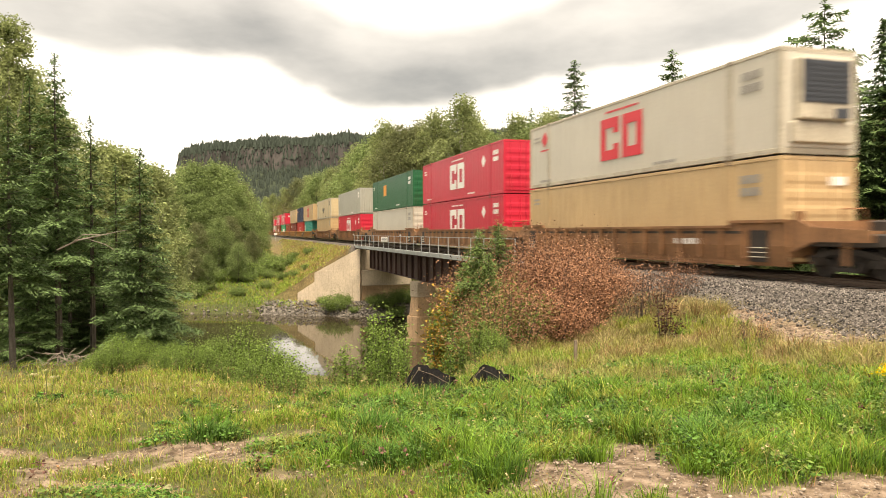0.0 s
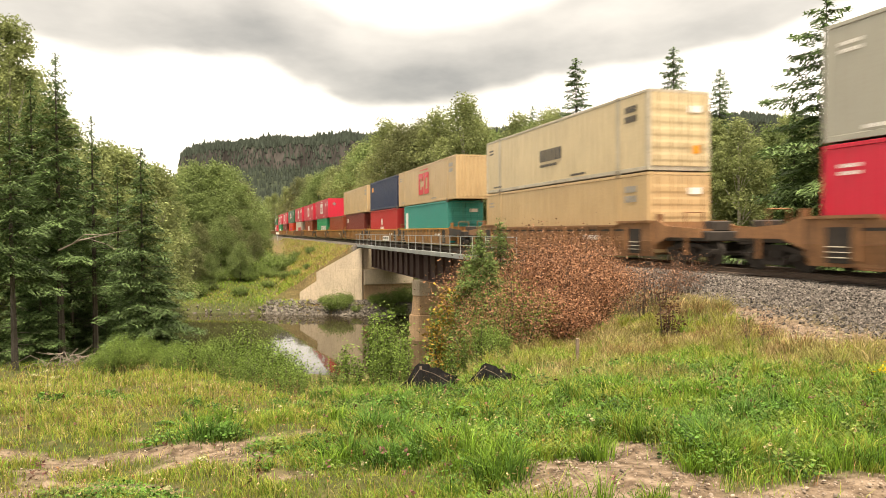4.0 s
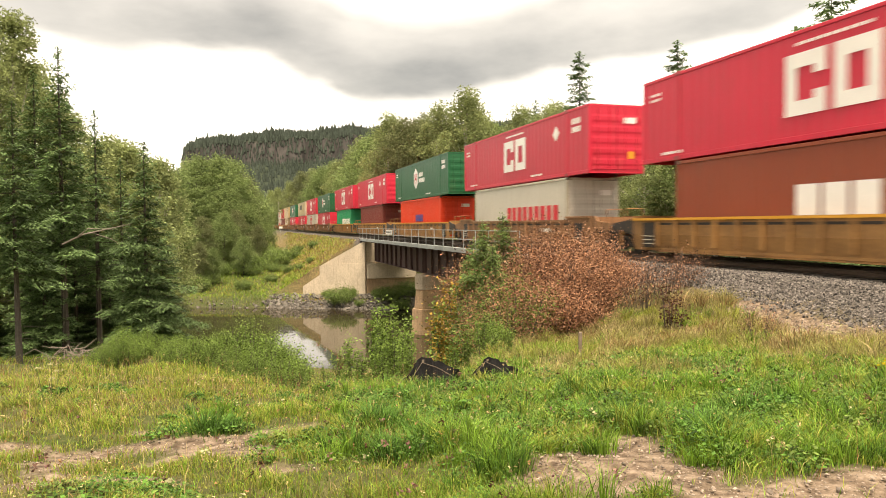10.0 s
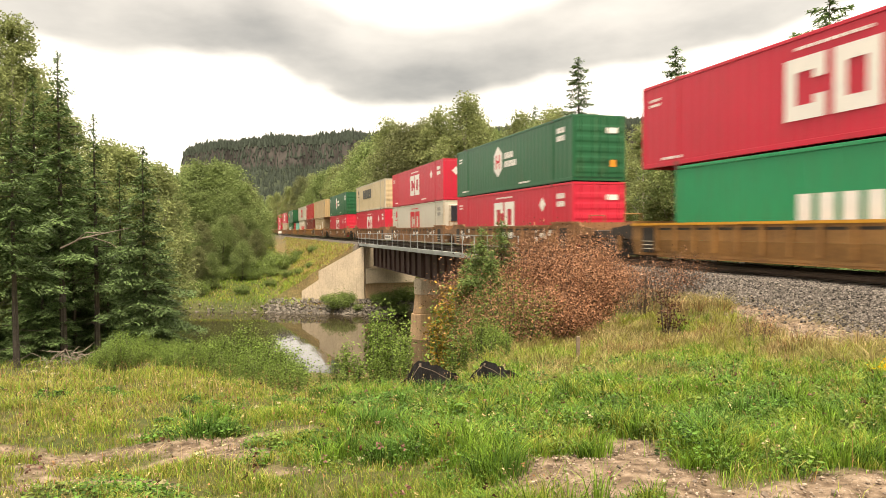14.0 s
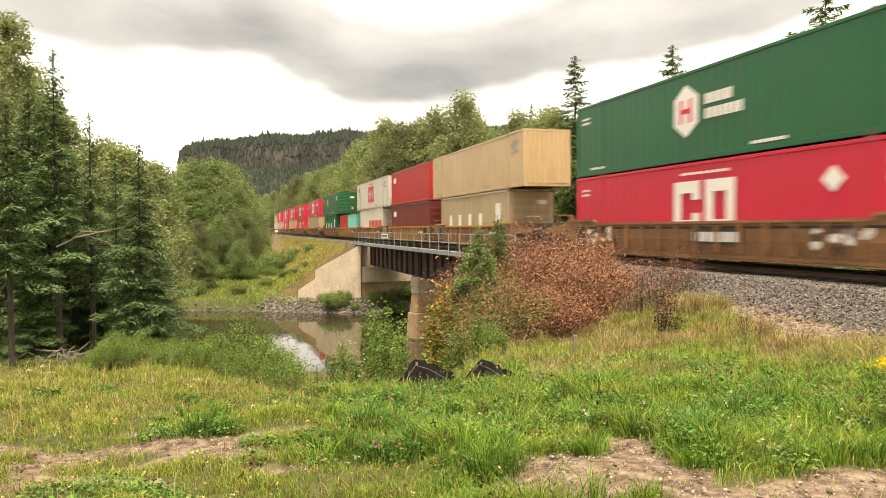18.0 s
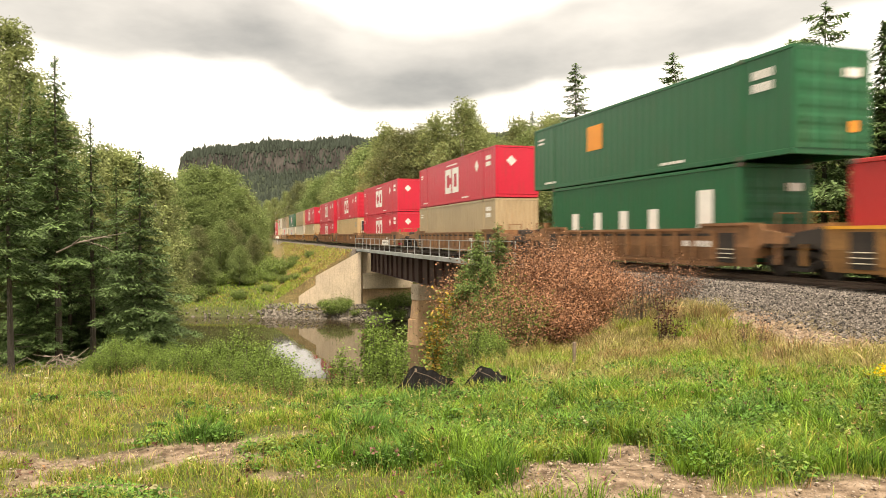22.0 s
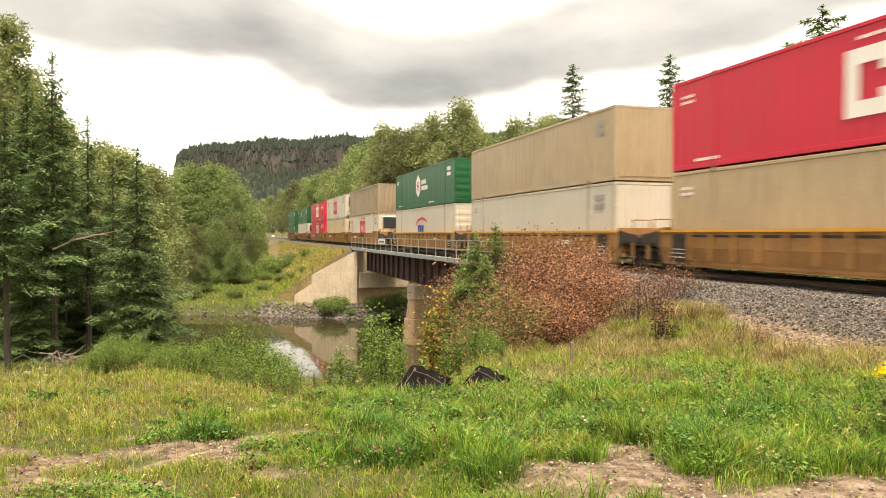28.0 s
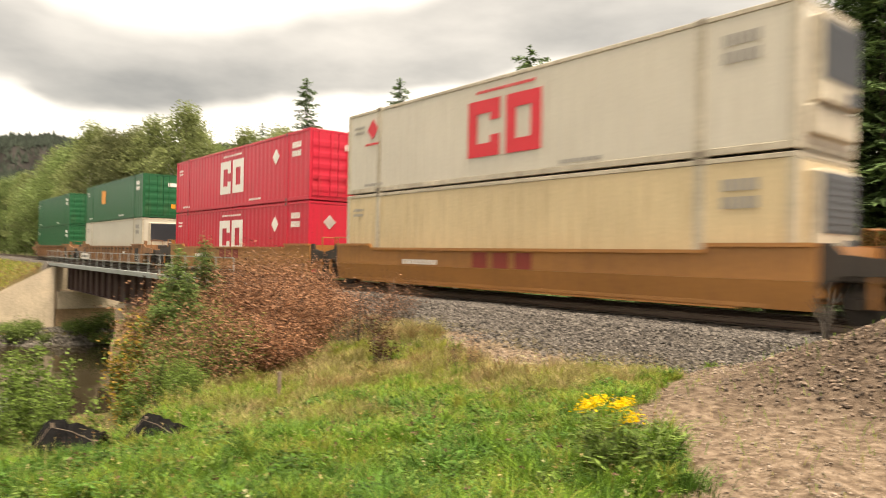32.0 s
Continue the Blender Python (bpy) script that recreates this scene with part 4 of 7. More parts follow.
def container(feet, col, end, marks, where):
    """A freight container, its floor's middle at the origin, its door or nose end to -y."""
    L = {53: 16.15, 40: 12.19, 20: 6.06}[feet]
    H = {53: 2.89, 40: 2.89, 20: 2.59}[feet]
    c = tagged(new("freight_container"), f"{LABELS[col]} {feet}-foot freight container {where}", "container", "containers on the train")
    rib = (0.42, 0.012) if feet == 53 and col not in ("taupe",) else (0.29, 0.036)
    side = shared(("side", L, H, rib, col), lambda: corrugated(L - 0.36, H, *rib, col))
    hang("side_panel", side, c, m=pose(-CW / 2 + 0.012, 0, 0))
    hang("side_panel", side, c, m=pose(CW / 2 - 0.012, 0, 0, 0, 0, 180))
    hang("corner_frame", shared(("frame", L, H, col), lambda: frame_mesh(L, H, col, feet == 53)), c)
    hang("roof", shared(("roof", L, H, col), lambda: roof_mesh(L, H, col)), c)
    hang("end_panel", shared(("back", L, H, col), lambda: plain_end(L, H, col)), c, m=pose(0, L / 2 - 0.05, 0, 0, 0, 180))
    m = pose(0, -L / 2 + 0.05, 0)
    if end == "door":
        for x in (-CW / 2 + 0.11, 0.015):
            hang("door", shared(("door", L, H, col), lambda: door_mesh(L, H, col)), c, m=m @ pose(x, 0, 0))
        hang("label_plate", shared("plate_o", lambda: bm_mesh("label_plate", box(B(), 0.52, 0.82, -0.098, -0.092, 0.62, 0.92), M["mark_orange"])), c, m=m)
        hang("label_plate", shared("plate_w", lambda: bm_mesh("label_plate", box(B(), 0.30, 0.95, -0.098, -0.092, 2.10, 2.34), M["mark_white"])), c, m=m)
        for x in (-0.92, -0.38, 0.38, 0.92):
            hang("lock_rod", shared(("rod", H, col), lambda: rods_mesh(H, col)), c, m=m @ pose(x, 0, 0))
    elif end == "flat":
        hang("end_panel", shared(("flat", L, H, col), lambda: flat_end(L, H, col)), c, m=m)
        bm = B()
        v = [bm.verts.new((-0.35 + 0.3 * a, -0.062, 2.05 + 0.3 * b)) for a, b in ((1, 0), (0, 1), (-1, 0), (0, -1))]
        bmesh.ops.solidify(bm, geom=[bm.faces.new(v)], thickness=0.006)
        hang("marking", shared("end_diamond", lambda: bm_mesh("marking", bm, M["mark_white"])), c, m=m)
    elif end == "cool":
        hang("end_panel", shared(("flat", L, H, col), lambda: flat_end(L, H, col)), c, m=m)
        u_ = hang("cooling_unit", shared(("unit", H), lambda: unit_mesh(H)), c, "white refrigeration unit", m=m)
        hang("grille", shared(("grille", H), lambda: unit_grille(H)), u_)
    else:
        hang("end_panel", shared(("back", L, H, col), lambda: plain_end(L, H, col)), c, m=m)
    cy = 6.05 if feet == 53 else L / 2 - 0.075
    block = shared("casting", lambda: bm_mesh("corner_casting", box(B(), -0.08, 0.08, -0.085, 0.085, 0.0, 0.125, 0.012), M["casting"]))
    for x in (-CW / 2 + 0.055, CW / 2 - 0.055):
        for y in (-cy, cy):
            for z in (-0.006, H - 0.112):
                hang("corner_casting", block, c, m=pose(x, y, z))
    for key, mc in marks:
        for me in shared(("mark", key, mc), lambda: marks_mesh(key, mc)):
            ob = hang("marking", me, c, m=pose(-CW / 2, 0, 0))
            if len(me.polygons) > 40:
                tagged(ob, "faint unreadable lettering", kind="stuff")
    return c


# ---- well cars ----
def truck(parent, y):
    t = part("truck_bolster", box(B(), -1.0, 1.0, -0.25, 0.25, 0.38, 0.72, 0.03), M["iron"], parent, "grimy cast bogie", m=pose(0, y, 0))
    wheel = shared("wheelset", wheelset)
    for dy in (-0.89, 0.89):
        hang("wheelset", wheel, t, m=pose(0, dy, 0.42))
    side = shared("side_frame", side_frame)
    for x in (-0.98, 0.98):
        hang("side_frame", side, t, m=pose(x, 0, 0))


def wheelset():
    bm = B()
    for x in (-0.75, 0.75):
        for r, dx in ((0.42, 0.06), (0.45, 0.015)):
            res = bmesh.ops.create_cone(bm, cap_ends=True, segments=20, radius1=r, radius2=r, depth=dx * 2)
            bmesh.ops.rotate(bm, verts=res["verts"], matrix=Matrix.Rotation(radians(90), 3, "Y"))
            bmesh.ops.translate(bm, verts=res["verts"], vec=(x + (0.03 if r > 0.43 else 0) * (-1 if x > 0 else 1), 0, 0))
    tube(bm, [(-1.05, 0, 0), (1.05, 0, 0)], 0.08, 0.08, 8)
    return bm_mesh("wheelset", bm, M["iron"])


def side_frame():
    bm = prism(B(), [(-1.2, 0.40), (-0.7, 0.50), (-0.4, 0.60), (0.4, 0.60), (0.7, 0.50), (1.2, 0.40), (1.2, 0.54), (0.6, 0.70), (0.3, 0.74), (-0.3, 0.74), (-0.6, 0.70), (-1.2, 0.54)], -0.07, 0.07)
    prism(bm, [(-0.72, 0.48), (-0.40, 0.18), (0.40, 0.18), (0.72, 0.48), (0.58, 0.50), (0.34, 0.28), (-0.34, 0.28), (-0.58, 0.50)], -0.065, 0.065)
    for y in (-0.22, 0.0, 0.22):
        tube(bm, [(0, y, 0.27), (0, y, 0.61)], 0.075, 0.075, 8)
    for y in (-0.89, 0.89):
        box(bm, -0.13, 0.13, y - 0.14, y + 0.14, 0.30, 0.52, 0.02)
    return bm_mesh("side_frame", bm, M["iron"])


def well_car(col, well, ext0, ext1, t0, t1, flange, words):
    """A well car: well length, how far its ends reach past the well (front, rear), and where its trucks sit past the well."""
    tone = {"car_brown": "rusty brown", "car_ochre": "weathered ochre", "car_orange": "orange-brown"}[col]
    c = tagged(new("well_car"), f"{tone} steel double-stack well car rolling on the track", "rail car", "well cars of the train")
    h, x = well / 2, 1.42
    end = 1.36 if col == "car_ochre" else 1.50
    sill = [(-h, 0.80), (h, 0.80), (h, end), (h - 2.2, end), (h - 2.3, 1.36), (-h + 2.3, 1.36), (-h + 2.2, end), (-h, end)] if end > 1.4 else [(-h, 0.80), (h, 0.80), (h, end), (-h, end)]
    for sx in (-1, 1):
        part("side_sill", prism(B(), sill, sx * x - 0.03, sx * x + 0.03), M[col], c)
        bm = B()
        rows = []
        for dx in (0.03, -0.03):
            top = [bm.verts.new((sx * (x + dx), y, 0.797)) for y in (-h, h)]
            low = [bm.verts.new((sx * (x - 0.09 + dx), y, 0.24)) for y in (h - 0.04, -h + 0.04)]
            rows.append(top + low)
        p, q = rows
        bm.faces.new(p), bm.faces.new(q[::-1])
        for k in range(4):
            bm.faces.new((p[k], q[k], q[(k + 1) % 4], p[(k + 1) % 4]))
        bmesh.ops.recalc_face_normals(bm, faces=bm.faces)
        part("lower_sill", bm, M[col], c)
        a, b = sorted((sx * (x + 0.032), sx * (x + 0.11)))
        top = box(B(), a, b, -h + 2.25, h - 2.25, 1.29, 1.37)
        box(top, a, b, -h + 0.05, -h + 2.2, end - 0.07, end + 0.01), box(top, a, b, h - 2.2, h - 0.05, end - 0.07, end + 0.01)
        part("top_flange", top, M[flange], c)
        rib = box(B(), *sorted((sx * (x - 0.14), sx * (x - 0.02))), -h + 1.55, h - 1.55, 0.20, 0.236)
        part("bottom_flange", rib, M[col], c)
        n = 0 if col == "car_orange" else 15 if well > 15 else 12
        # dark strips on the sill stand in for the shade inside its openings
        if n and sx < 0:
            slot = shared(f"slot_{n}", lambda: bm_mesh("side_slot", box(B(), -0.006, 0.006, -(well - 3.2) / (n - 1) / 2 + 0.10, (well - 3.2) / (n - 1) / 2 - 0.10, 0, 0.075), M["iron"]))
            for i in range(n - 1):
                hang("side_slot", slot, c, m=pose(-x - 0.032, -h + 1.6 + (i + 0.5) * (well - 3.2) / (n - 1), 1.13))
        for i in range(n):
            y = -h + 1.6 + i * (well - 3.2) / (n - 1)
            part("side_post", box(B(), a, b - 0.03 if sx > 0 else b, y - 0.055, y + 0.055, 0.42, 1.285), M[col], c)
        if sx < 0 and col != "car_orange":
            panel = shared("end_panel_dark", lambda: bm_mesh("access_panel", box(B(), -0.012, 0.0, -0.36, 0.36, 0.0, 0.88, 0.004), M["iron"]))
            rung = shared("rung", lambda: bm_mesh("ladder_rung", tube(B(), [(-0.05, -0.30, 0), (-0.05, 0.30, 0)], 0.016, 0.016, 6), M["frame_pale"]))
            for sgn in (-1, 1):
                pn = hang("access_panel", panel, c, "black access panel with pale rungs", m=pose(-x - 0.033, sgn * (h - 1.05), 0.34))
                for k in range(3):
                    hang("ladder_rung", rung, pn, m=pose(0, 0, 0.14 + 0.13 * k))
    part("well_floor", box(B(), -1.38, 1.38, -h + 1.0, h - 1.0, 0.26, 0.34), M[col], c)
    for sgn, ext, tp in ((-1, ext0, t0), (1, ext1, t1)):
        y0, y1 = sorted((sgn * h, sgn * (h + ext)))
        part("end_platform", box(B(), -1.25, 1.25, y0, y1, 0.80, 1.12, 0.03), M["iron"], c)
        rough = col if col == "car_brown" else "iron"
        for sx in (-1, 1):
            yo, ym = sgn * (h + ext * 0.93), sgn * (h + ext * 0.30)
            part("end_side_plate", prism(B(), [(sgn * (h - 0.02), 0.62), (ym, 0.92), (yo, 0.92), (yo, 1.20), (ym, 1.30), (sgn * (h + 0.25), end), (sgn * (h - 0.02), end)], *sorted((sx * 1.34, sx * 1.40))), M[rough], c)
            part("end_step", box(B(), *sorted((sx * 1.28, sx * 1.36)), *sorted((sgn * (h + ext * 0.62), sgn * (h + ext * 0.62 + 0.10))), 0.35, 0.915), M[col], c)
        if ext > 2:
            part("corner_post", box(B(), -1.33, -1.16, *sorted((sgn * (h + 0.10), sgn * (h + 0.26))), 1.125, 1.72), M[col], c)
        part("end_deck", box(B(), -1.20, 1.20, *sorted((sgn * (h + 0.35), sgn * (h + ext * 0.9))), 1.125, 1.20), M[col], c)
        part("end_bulkhead", box(B(), -1.38, 1.38, sgn * h - 0.06, sgn * h + 0.06, 0.5, 1.46), M[col], c)
        part("grab_rail", tube(B(), [(-1.2, sgn * (h + ext * 0.55), 1.12), (-1.2, sgn * (h + ext * 0.55), 1.75), (-0.5, sgn * (h + ext * 0.55), 1.75), (-0.5, sgn * (h + ext * 0.55), 1.12)], 0.03, 0.03), M[col], c)
        if ext > 2:
            part("coupler", box(B(), -0.16, 0.16, *sorted((sgn * (h + ext), sgn * (h + ext + 0.62))), 0.68, 0.98, 0.04), M["iron"], c)
            part("brake_box", box(B(), -0.9, -0.2, *sorted((sgn * (h + ext - 0.7), sgn * (h + ext - 0.2))), 1.122, 1.45, 0.04), M["iron"], c)
        if tp is not None:
            truck(c, sgn * (h + tp))
    if words == "blocks":
        w = B()
        for i in range(3):
            box(w, -x - 0.042, -x - 0.032, 0.9 - i * 0.85, 0.3 - i * 0.85, 0.82, 1.25)
        tagged(part("marking", w, M["mark_rust"], c, "dark red block marks"), kind="stuff")
        w = B()
        for i in range(9):
            box(w, -x - 0.042, -x - 0.032, 4.3 - i * 0.2, 4.17 - i * 0.2, 0.85, 1.0)
        tagged(part("marking", w, M["mark_white"], c, "white unreadable numbers"), kind="stuff")
    elif words == "tags":
        w = B()
        dk = B()
        rng = random.Random(4)
        for y0, y1, k in ((4.6, 7.2, 26), (-6.2, -4.4, 16)):
            for i in range(k):
                y, z, a, r = rng.uniform(y0, y1), rng.uniform(0.62, 1.10), rng.uniform(0, 6.28), rng.uniform(0.10, 0.24)
                e = 0.001 * (i % 5)
                prism(w if i % 3 else dk, [(y + r * math.cos(a + q) * rng.uniform(0.6, 1.2), z + 0.8 * r * math.sin(a + q) * rng.uniform(0.6, 1.2)) for q in (0, 1.3, 2.5, 3.8, 5.0)], -x - 0.042 - e, -x - 0.0335)
        box(dk, -x - 0.040, -x - 0.0335, -2.1, 0.3, 0.66, 1.12)
        for i in range(6):
            box(w, -x - 0.048, -x - 0.0405, -1.95 + i * 0.37, -1.68 + i * 0.37, 0.74, 1.04)
        tagged(part("marking", dk, M["mark_dark"], c, "black spray-painted shadows"), kind="stuff")
        tagged(part("marking", w, M["mark_white"], c, "pale spray-painted blotches"), kind="stuff")
    else:
        w = B()
        for i in range(7):
            box(w, -x - 0.042, -x - 0.032, -5.0 + i * 0.2, -4.87 + i * 0.2, 0.8, 0.98)
        tagged(part("marking", w, M["mark_white"], c, "white unreadable numbers"), kind="stuff")
    return c


RING = [("rings", "mark_white"), ("numbers", "mark_white"), ("diamond", "mark_white")]
RING_R = [("rings", "mark_red"), ("numbers", "mark_grey"), ("emblem", "mark_red")]
NUM, NUMD = [("numbers", "mark_white")], [("numbers", "mark_grey")]
HEX = [("hex", "mark_white"), ("hex_bar", "mark_red"), ("numbers", "mark_white")]
SQ = [("square", "mark_orange"), ("numbers", "mark_white")]
# middle along the train, car colour, joint behind (a: shared truck, c: coupler), upper box, lower box: (feet, colour, end, marks)
UNITS = [
    (-318.2, "car_brown", "c", (53, "tan", "door", NUMD), (53, "tan", "door", NUMD)),
    (-294.7, "car_brown", "a", (53, "white", "cool", RING_R), (53, "tan", "door", NUMD)),
    (-275.1, "car_brown", "a", (53, "red", "door", RING), (53, "red", "door", RING)),
    (-255.9, "car_brown", "c", (53, "green", "door", SQ), (53, "white", "door", NUMD)),
    (-232.7, "car_brown", "c", (53, "grey", "plain", NUM), (53, "red", "door", RING)),
    (-209.0, "car_brown", "c", (53, "cream", "door", [("small_rows", "mark_dark"), ("numbers", "mark_dark")]), (53, "tan", "door", NUMD)),
    (-187.2, "car_ochre", "a", (53, "tan", "plain", RING_R[:2]), (40, "teal", "door", [("slab", "mark_white")])),
    (-172.3, "car_ochre", "a", (40, "navy", "door", [("patch", "mark_orange")]), (40, "crimson", "flat", [("badge", "mark_white")])),
    (-156.4, "car_ochre", "a", (53, "tan", "cool", NUMD), (40, "maroon", "door", [("patch", "mark_white")])),
    (-140.9, "car_ochre", "a", None, (40, "brown", "door", [])),
    (-125.1, "car_ochre", "c", (53, "red", "flat", RING), (40, "emerald", "door", [("rows", "mark_white")])),
    (-105.4, "car_ochre", "a", (53, "red", "door", RING), (40, "brown", "door", [("block", "mark_white")])),
    (-85.3, "car_brown", "a", (53, "red", "door", RING), (40, "white", "door", [("rows", "mark_red")])),
    (-65.6, "car_ochre", "a", (53, "green", "door", HEX), (40, "orange", "door", [("small_rows", "mark_blue")])),
    (-45.5, "car_ochre", "a", (53, "red", "door", RING), (40, "maroon", "door", [])),
    (-26.0, "car_ochre", "c", (53, "red", "door", RING), (40, "emerald", "door", [("rows", "mark_white")])),
    (-4.5, "car_brown", "a", (53, "green", "door", HEX), (53, "red", "door", RING)),
    (14.8, "car_brown", "a", (53, "red", "flat", RING), (53, "white", "cool", RING_R)),
    (34.3, "car_brown", "c", (53, "cream", "door", [("big_rows", "mark_dark"), ("emblem", "mark_dark")]), (53, "red", "flat", RING)),
    (58.1, "car_brown", "c", (53, "green", "door", HEX), (53, "red", "door", RING)),
    (79.8, "car_brown", "a", (53, "tan", "plain", NUMD), (40, "buff", "door", [("spaced", "mark_white")])),
    (95.2, "car_ochre", "a", (40, "crimson", "flat", [("patch", "mark_white")]), (40, "maroon", "door", [("patch", "mark_white")])),
    (111.1, "car_brown", "a", (53, "white", "cool", RING_R), (40, "white", "door", [("rows", "mark_red")])),
    (125.9, "car_ochre", "a", None, None),
    (141.9, "car_brown", "c", (53, "green", "door", SQ), (40, "green", "door", [("spaced", "mark_white")])),
    (163.2, "car_brown", "c", (53, "red", "flat", RING), (53, "buff", "plain", NUM)),
    (186.8, "car_brown", "a", (53, "red", "flat", RING), (53, "red", "flat", RING)),
    (206.9, "car_brown", "a", (53, "red", "door", RING), (53, "tan", "cool", NUMD)),
    (226.1, "car_brown", "c", (53, "red", "door", RING), (53, "red", "door", RING)),
    (250.0, "car_ochre", "a", (53, "red", "flat", RING), (53, "buff", "door", NUM)),
    (269.7, "car_ochre", "a", (53, "buff", "plain", NUMD), (53, "white", "plain", NUMD)),
    (289.2, "car_ochre", "c", (53, "green", "door", HEX), (53, "white", "door", [("swoosh", "mark_red"), ("trio", "mark_blue")])),
    (312.8, "car_orange", "a", (53, "taupe", "plain", NUMD), (53, "white", "cool", RING_R)),
    (332.6, "car_orange", "a", (53, "white", "cool", RING_R), (53, "cream", "cool", NUMD)),
    (351.7, "car_orange", "c", (53, "red", "door", RING), (53, "red", "flat", RING)),
    (374.6, "car_brown", "c", (53, "green", "door", SQ), (53, "white", "cool", NUMD)),
    (397.6, "car_brown", "c", (53, "green", "door", NUM), (53, "green", "door", NUM)),
]
FLOOR = 0.36
ROLLING = []         # (thing, place along the train, height over the rail)


def build_train():
    n = len(UNITS)
    for i, (u, col, joint, up, low) in enumerate(UNITS):
        before = u - UNITS[i - 1][0] if i else 23.5
        after = UNITS[i + 1][0] - u if i < n - 1 else 23.5
        jb = UNITS[i - 1][2] if i else "c"
        well = 13.5 if min(before, after) < 17 else 17.0
        ends = []
        for gap, j, k in ((before, jb, i - 1), (after, joint, i + 1)):
            other = well
            if 0 <= k < n:
                g = min(UNITS[k][0] - UNITS[k - 1][0] if k else 99, UNITS[k + 1][0] - UNITS[k][0] if k < n - 1 else 99)
                other = 13.5 if g < 17 else 17.0
            free = gap - (well + other) / 2
            ends.append(((free / 2 - 0.62 if j == "c" else free / 2 - 0.04), free, j))
        (e0, f0, j0), (e1, f1, j1) = ends
        words = "blocks" if col == "car_orange" else "tags" if 15 < i < 20 else ""
        car = well_car(col, well, e0, e1, e0 * 0.55 if j0 == "c" else None, e1 * 0.55 if j1 == "c" else f1 / 2, "yellow" if col == "car_ochre" or 19 < i < 24 else col, words)
        ROLLING.append((car, u, 0.0))
        z = FLOOR
        if low:
            ROLLING.append((container(*low, "riding in a well car"), u, z))
            z += 2.89
        elif not up:
            for dy, cc in ((-3.15, "aqua"), (3.15, "crimson")):
                ROLLING.append((container(20, cc, "door", [], "riding in a well car"), u + dy, z))
        if up:
            ROLLING.append((container(*up, "stacked on another container"), u, z + 0.06))


build_train()


# ---- plants ----
def quads(C, A, Bv):
    """Leaf quads with centres C and half axes A, Bv."""
    V = np.stack([C - A, C - Bv * 0.9 + A * 0.1, C + A, C + Bv * 0.9 + A * 0.1], 1).reshape(-1, 3)
    n = len(C)
    return V, np.arange(n * 4).reshape(n, 4)


def slips(C, A, Bv):
    """Narrow pointed leaves, a triangle each."""
    V = np.stack([C - A + Bv, C - A - Bv, C + A], 1).reshape(-1, 3)
    n = len(C)
    return V, np.arange(n * 3).reshape(n, 3)


def rand_dirs(rng, n):
    v = rng.normal(size=(n, 3))
    return v / np.linalg.norm(v, axis=1)[:, None]


def leaf_quads(rng, C, size, flat=0.5, shape=quads):
    n = len(C)
    a = rand_dirs(rng, n)
    a[:, 2] *= flat
    a /= np.linalg.norm(a, axis=1)[:, None]
    b = np.cross(a, rand_dirs(rng, n))
    b /= np.linalg.norm(b, axis=1)[:, None] + 1e-6
    s = size * rng.uniform(0.6, 1.25, n)[:, None]
    return shape(C, a * s, b * s * 0.62)


def broadleaf(name, h, width, leaves, size, seed, col, bark="bark", base=0.25, clumps=60, cat="tree", lab=""):
    """A broad-leaved tree: forked trunk, limbs, and leaves in uneven clumps."""
    rng, rnd = np.random.default_rng(seed), random.Random(seed)
    t = tagged(new(name), lab, cat)
    bm = B()
    lean = rnd.uniform(-0.04, 0.04) * h
    trunk = [(0, 0, -0.4), (0.01 * h, 0, h * 0.25), (lean * 0.6, lean * 0.2, h * 0.55), (lean, lean * 0.4, h * 0.93)]
    tube(bm, trunk, 0.016 * h + 0.03, 0.02, 7)
    cs = []
    for i in range(clumps):
        f = base + (1 - base) * (i + rnd.random()) / clumps
        prof = math.sin(min(1, (f - base) / (1 - base) * 0.93 + 0.10) * math.pi) ** 0.65
        a, r = i * 2.4 + rnd.uniform(-0.5, 0.5), width / 2 * prof * rnd.uniform(0.35, 1.0)
        cs.append((lean * f + r * math.cos(a), lean * 0.4 * f + r * math.sin(a), h * f * rnd.uniform(0.95, 1.02)))
        if i % 3 == 0:
            z0 = max(0.15, f - 0.22) * h
            tube(bm, [(lean * 0.6 * f, 0, z0), tuple(0.5 * (p + q) for p, q in zip((lean * f, 0, z0), cs[-1])), cs[-1]], 0.007 * h * (1.2 - f) + 0.008, 0.006, 5)
    part("trunk", bm, M[bark], t)
    cs = np.array(cs)
    k = rng.integers(0, len(cs), leaves)
    spread = width * 0.17 * rng.uniform(0.45, 1.6, len(cs))[k][:, None]
    C = cs[k] + rand_dirs(rng, leaves) * (rng.random(leaves) ** 0.45)[:, None] * spread * np.array([1, 1, 0.70])
    V, F = leaf_quads(rng, C, size, shape=slips)
    hang("crown", mesh_np("crown", V, [F], [M[col]]), t)
    return t


